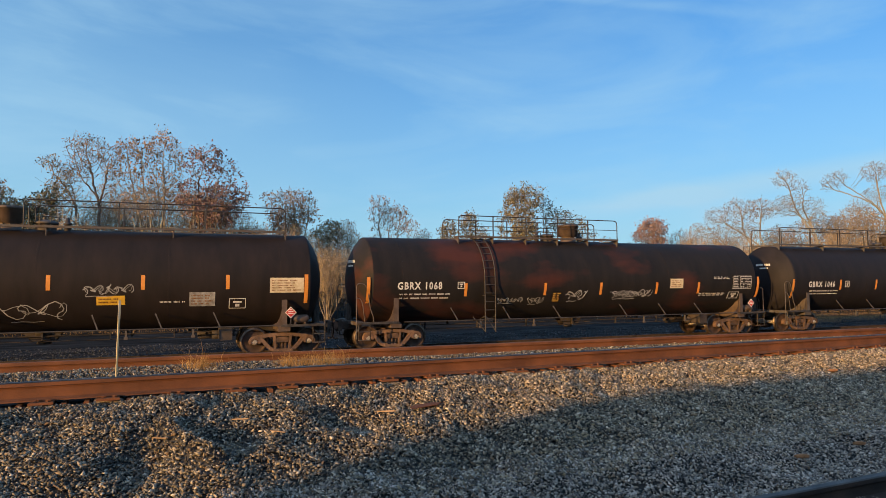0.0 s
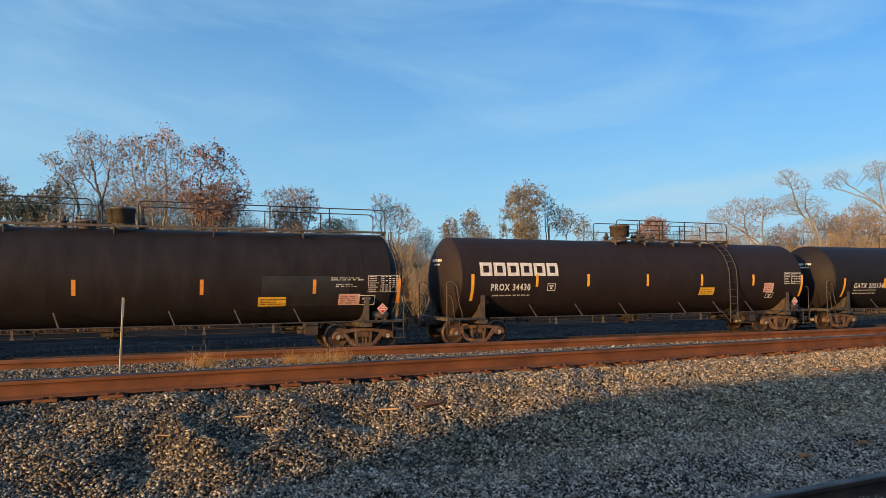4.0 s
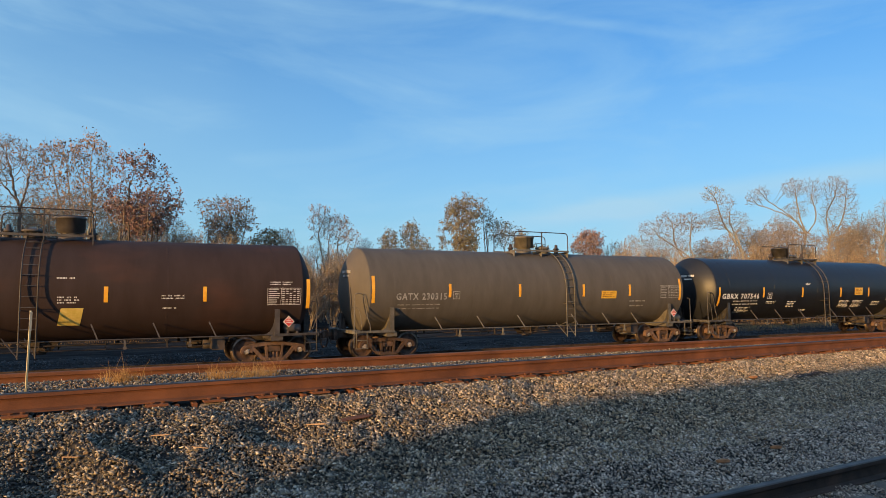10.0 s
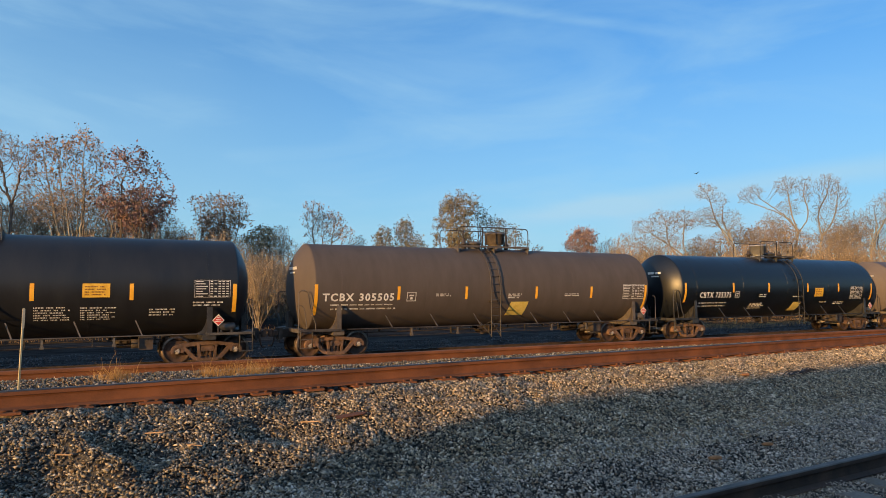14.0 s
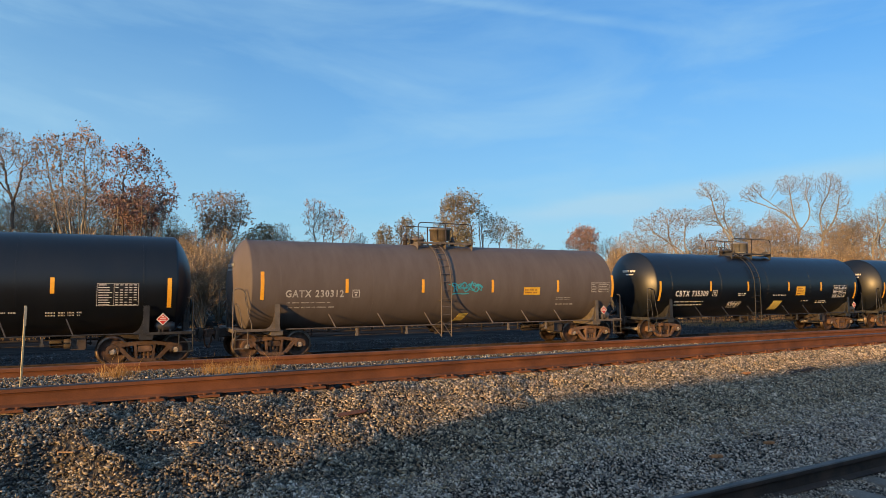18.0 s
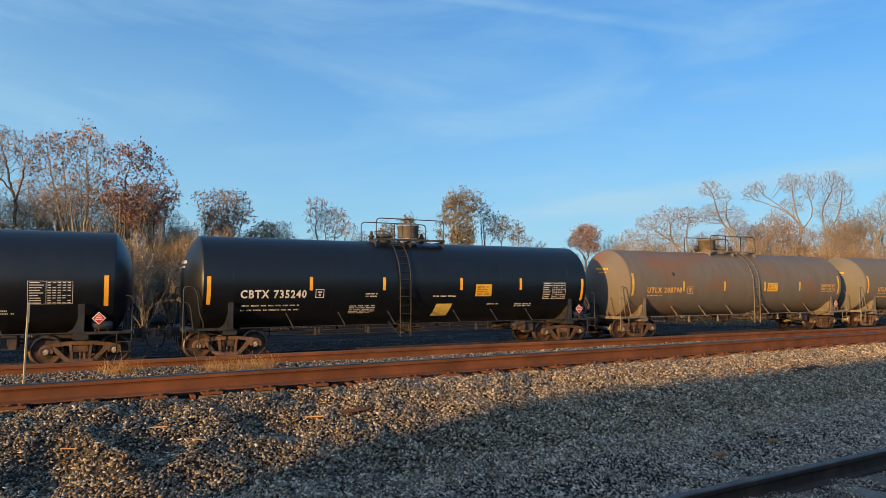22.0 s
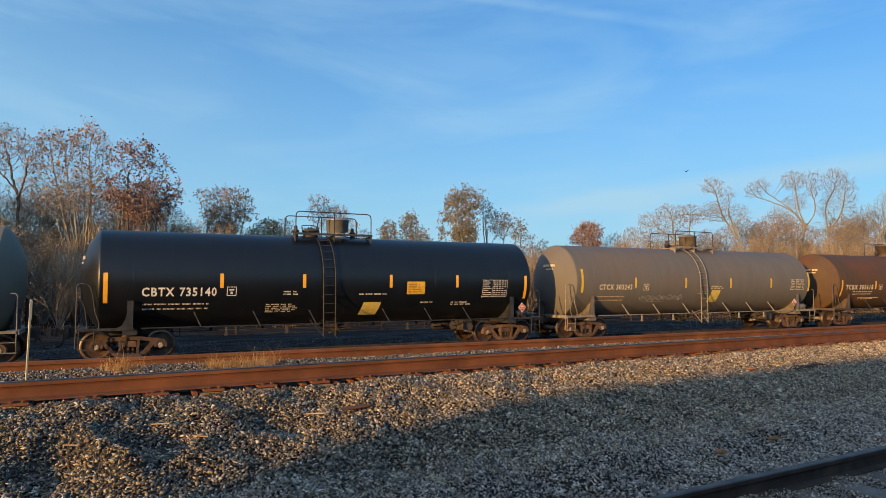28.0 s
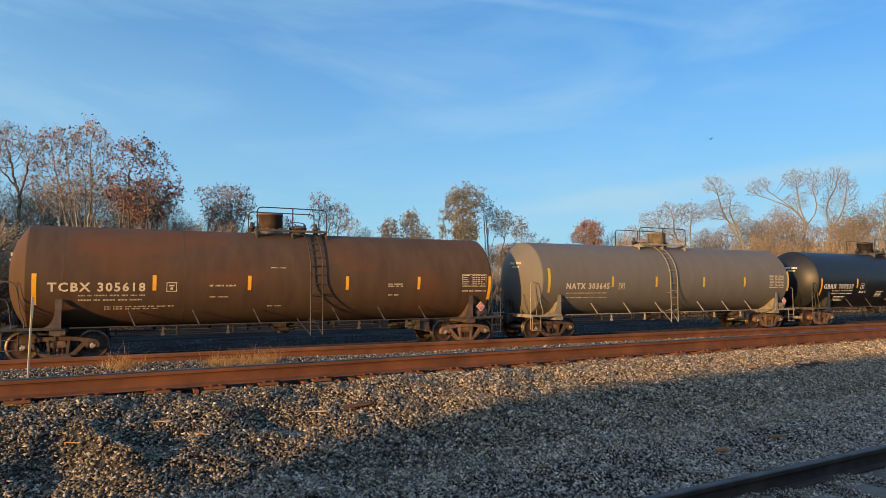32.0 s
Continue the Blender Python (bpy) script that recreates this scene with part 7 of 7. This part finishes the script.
def scraps():
    """Splinters of wood and a rusty plate lying on the ballast."""
    rng = random.Random(4)
    g = Geo()
    g.slab([(-0.16, -0.012), (0.15, -0.02), (0.17, 0.004), (-0.14, 0.014)], 0, 0.018, "xy")
    stick = g.mesh("stick", STICK)
    for x, y, a, s in ((1.74, 5.50, -52, 0.62), (0.50, 5.50, -40, 0.5), (-0.1, 5.35, -35, 0.4), (0.75, 5.2, -30, 0.4), (3.1, 5.6, 20, 0.4)):
        ob = tagged(new("wood_splinter", stick), "pale splinter of wood lying on the stones", "stick", "splinters on the ballast")
        ob.matrix_basis = pose(x, y, float(lie(x, y)) + 0.035, rng.uniform(-8, 8), rng.uniform(-8, 8), a) @ Matrix.Diagonal((s, s, s, 1))
    g = Geo()
    g.slab([(-0.17, -0.03), (0.10, -0.035), (0.17, 0.0), (0.05, 0.03), (-0.15, 0.025)], 0, 0.007, "xy")
    ob = tagged(new("rusty_plate", g.mesh("rusty_plate", RAIL_RUST)), "flat rusty steel plate lying on the stones", "scrap")
    ob.matrix_basis = pose(2.12, 5.5, float(lie(2.12, 5.5)) + 0.03, 14, -2, 10)
    g = Geo()
    for i in range(14):
        a, b = rng.uniform(-0.45, 0.45), rng.uniform(-0.10, 0.10)
        g.tube([(a - rng.uniform(0.1, 0.25), b, 0.02 * rng.random()), (a, b + rng.uniform(-0.03, 0.03), 0.03 + 0.05 * rng.random()), (a + rng.uniform(0.1, 0.25), b + rng.uniform(-0.08, 0.08), 0.02)], 0.012, 5, 0.006)
    ob = tagged(new("dead_branch", g.mesh("dead_branch", UNDER)), "dark tangle of dead branch lying on the ballast", "branch")
    ob.matrix_basis = pose(8.7, 5.42, float(lie(8.7, 5.42)) + 0.01, 0, 0, 8) @ Matrix.Diagonal((0.7, 0.7, 0.6, 1))
    for x, y, s in ((5.09, 4.02, 0.95), (6.02, 4.13, 0.85), (7.6, 5.5, 0.9)):
        g = Geo()
        g.lathe([(-0.03, 0.001), (-0.02, 0.055), (0.015, 0.06), (0.03, 0.03), (0.035, 0.001)], "z", n=7, smooth=False)
        ob = tagged(new("orange_stone", g.mesh("orange_stone", ORANGE)), "large orange-brown stone among grey ballast", "stone", "orange stones in the ballast")
        ob.matrix_basis = pose(x, y, float(lie(x, y)) + 0.03, 14, 8, 40 + 90 * s) @ Matrix.Diagonal((s * 1.15, s * 0.75, s * 0.7, 1))


WEED = mat("dead_weed", (0.28, 0.15, 0.05), (0.52, 0.31, 0.11), 4.0, 0.9, 0.0, fine=20, vary=-0.45)
STICK = mat("split_wood", (0.24, 0.15, 0.085), (0.38, 0.25, 0.15), 8.0, 0.85, 0.2, fine=60)
ORANGE = mat("orange_stone", (0.26, 0.12, 0.05), (0.42, 0.21, 0.10), 9.0, 0.85, 0.3, fine=60)
CASTER_GREY = mat("caster_grey", (0.30, 0.29, 0.27), (0.42, 0.40, 0.37), 1.0, 0.85, 0.2, fine=20)
CASTER_DARK = mat("caster_dark", (0.10, 0.09, 0.085), (0.18, 0.165, 0.15), 1.0, 0.8, 0.2, fine=20)


def build_shadow_caster():
    """Unseen block added behind the camera to cast the shadow on the stones."""
    caster = tagged(new("shadow_caster"), "unseen block added to cast the shadow on the stones", "building")
    g = Geo()
    g.box(-21.9, 23.7, -9, -4.1, -0.1, 2.1)
    part("wall", g.mesh("wall", CASTER_GREY), caster)
    g = Geo()
    g.slab([(-19.82, 2.05), (-19.8, 2.53), (-19.2, 3.12), (-18.79, 3.37), (-18.13, 3.49), (-17.37, 3.61), (-10.99, 3.665), (22.0, 3.62), (22.65, 2.05)], -9.2, -3.8)
    part("roof", g.mesh("roof", CASTER_DARK), caster)


def bird():
    b = tagged(new("bird"), "small dark bird gliding high over the trees", "bird")
    SMALL = Matrix.Diagonal((0.62, 0.62, 0.62, 1))
    g = Geo()
    g.lathe([(-0.28, 0.001), (-0.2, 0.05), (0.0, 0.10), (0.15, 0.08), (0.24, 0.06), (0.30, 0.02), (0.36, 0.001)], "x", n=8)
    g.slab([(-0.28, 0.0), (-0.52, 0.10), (-0.52, -0.10)], -0.01, 0.01, "xy")
    part("body", g.mesh("body", BLACKSPRAY), b, SMALL)
    wing = cached("wing", lambda g: g.slab([(0.14, 0.05), (0.10, 0.5), (-0.05, 0.95), (-0.12, 0.9), (-0.10, 0.4), (-0.12, 0.05)], -0.012, 0.012, "xy"), BLACKSPRAY)
    part("wing", wing, b, SMALL @ pose(0, 0, 0.03, 22))
    part("wing", wing, b, SMALL @ Matrix.Diagonal((1, -1, 1, 1)) @ pose(0, 0, 0.03, 22))
    return b


def crop_lower_growth():
    rng = random.Random(2)
    tufts = []
    for cx, n, w in ((0.36, 7, 0.12), (1.40, 13, 0.16), (0.05, 3, 0.2)):
        tufts += [(cx + rng.gauss(0, w), rng.uniform(6.8, 7.35), rng.uniform(0.25, 1.3)) for _ in range(n)]
    blades("dry_weeds", tufts, 0.15, 70, 0.075, WEED, "dry orange-brown weeds growing between the rails", 3, 0.0014, 1.3)
    rng = random.Random(9)
    spots = [(rng.uniform(-30, 130), rng.uniform(44, 52), rng.uniform(0.4, 1.1)) for _ in range(420)]
    spots += [(rng.uniform(48, 130), rng.uniform(35, 47), rng.uniform(0.5, 1.2)) for _ in range(420)]
    spots += [(rng.uniform(40, 105), rng.uniform(31, 38), rng.uniform(0.7, 1.3)) for _ in range(420)]
    blades("dry_meadow", spots, 0.55, 26, 0.9, DRY_GRASS, "tall dry yellow grass at the foot of the trees", 8)


# ---- build ----
build_ground()
build_track("rusty_siding", "rusty railway siding with weeds between its rails", 6.26, 0.838, -60, 160, RAIL_RUST, RAIL_HEAD, -14, 40, 0.5, 0.655, True, -0.09, 0.84, 3.3)
main = build_track("main_track", "railway track that carries the freight train", TRACK_Y - 0.7525, RAIL_TOP, -200, 420, RAIL_DARK, RAIL_HEAD, -12, 60, 0.55, RAIL_TOP - 0.19, False)
main.matrix_basis = pose(0, TRACK_Y, 0, 0, 0, TRACK_TURN) @ pose(0, -TRACK_Y, 0)
build_track("near_track", "dark steel railway track on weathered ties", 1.86, 0.10, -60, 120, RAIL_DARK, RAIL_WORN, -10.5, 24, 0.52, -0.06, False, -0.5, 0.87)
build_shadow_caster()
build_train()
marker_post()
scraps()
build_trees()
far_woods()
crop_lower_growth()
BIRD = bird()
# Darker stone to x 2.4, lighter beyond, stands in for light and shade.
ballast("ballast_shoulder", 128000, -2.2, 14, 4.3, 6.15, 0.008, 0.019, 1, "loose brown-grey crushed-stone ballast", STONE, 2.4)
ballast("ballast_spread", 128000, -2.2, 14, 4.3, 6.15, 0.0085, 0.0205, 11, "loose grey and tan crushed-stone ballast", STONE_LIFTED, None, 2.4)
ballast("ballast_near", 64000, -2.6, 12, 3.42, 4.6, 0.008, 0.017, 2, "finer grey crushed stone beside the near rail", STONE_SHADE_LIFTED)
ballast("ballast_between_rails", 42000, -2.2, 16, 6.36, 7.70, 0.008, 0.0165, 3, "crushed-stone ballast between rusty rails")
ballast("ballast_in_near_track", 54000, -2.6, 10, 1.95, 3.4, 0.006, 0.013, 4, "fine grey crushed stone between the near rails", STONE_SHADE_LIFTED)
ballast("ballast_behind", 12000, -13, 16, -3.4, 1.75, 0.014, 0.034, 7, "grey crushed stone spread beside the near track")
ballast("ballast_beyond", 9000, -13, -2.6, 1.95, 6.1, 0.012, 0.030, 8, "grey crushed stone sloping up to the siding")
ballast("main_ballast", 11000, -8, 60, 21.2, 23.9, 0.02, 0.05, 9, "crushed stone along the main track, skylight painted into its tone", STONE_SHADE_LIFTED)
ballast("cinder_ballast", 40000, -8, 95, 23.9, 34, 0.02, 0.05, 6, "dark crushed stone along the main track", DARK_STONE)


def motions():
    def place(start, t):
        return start - 9.334 * t - 0.003066 * (t - 16) ** 2
    line = pose(0, TRACK_Y, RAIL_TOP, 0, 0, TRACK_TURN)
    for car, start in CARS:
        walk(car, [(t, line @ pose(place(start, t), 0, 0)) for t in range(0, 33, 4)])
    step = 2 / FPS
    first = WHEELSETS[0]
    walk(first, [(i * step, pose(0, 0, 0, 0, math.degrees(place(0, i * step) / WHEEL_R) % 360)) for i in range(481)])
    roll = first.animation_data
    for ws in WHEELSETS[1:]:
        ws.rotation_mode = "QUATERNION"
        ws.animation_data_create()
        ws.animation_data.action = roll.action
        ws.animation_data.action_slot = roll.action_slot
    walk(BIRD, [(0, pose(27.8, 62, 3.0)), (9, pose(38.8, 62, 5.2)), (11, pose(52.9, 62, 11.6)), (12, pose(60.2, 62, 13.2)), (13, pose(68.7, 62, 16.1)), (17, pose(113.1, 62, 26.1, 0, 0, 10)),
                (18.5, pose(142, 62, 31, 0, 0, 40)), (21, pose(150, 62, 29, 0, 0, 120)), (23, pose(116.8, 62, 21.1, 0, 0, 180)), (25, pose(118.4, 62, 24.6, 0, 0, 165)),
                (28, pose(72.9, 62, 17.7, 0, 0, 180)), (30, pose(67.1, 62, 18.3, 0, 0, 110)), (31, pose(73, 62, 20.8, 0, 0, 40)), (32, pose(77.8, 62, 22.6, 0, 0, 20))])


motions()
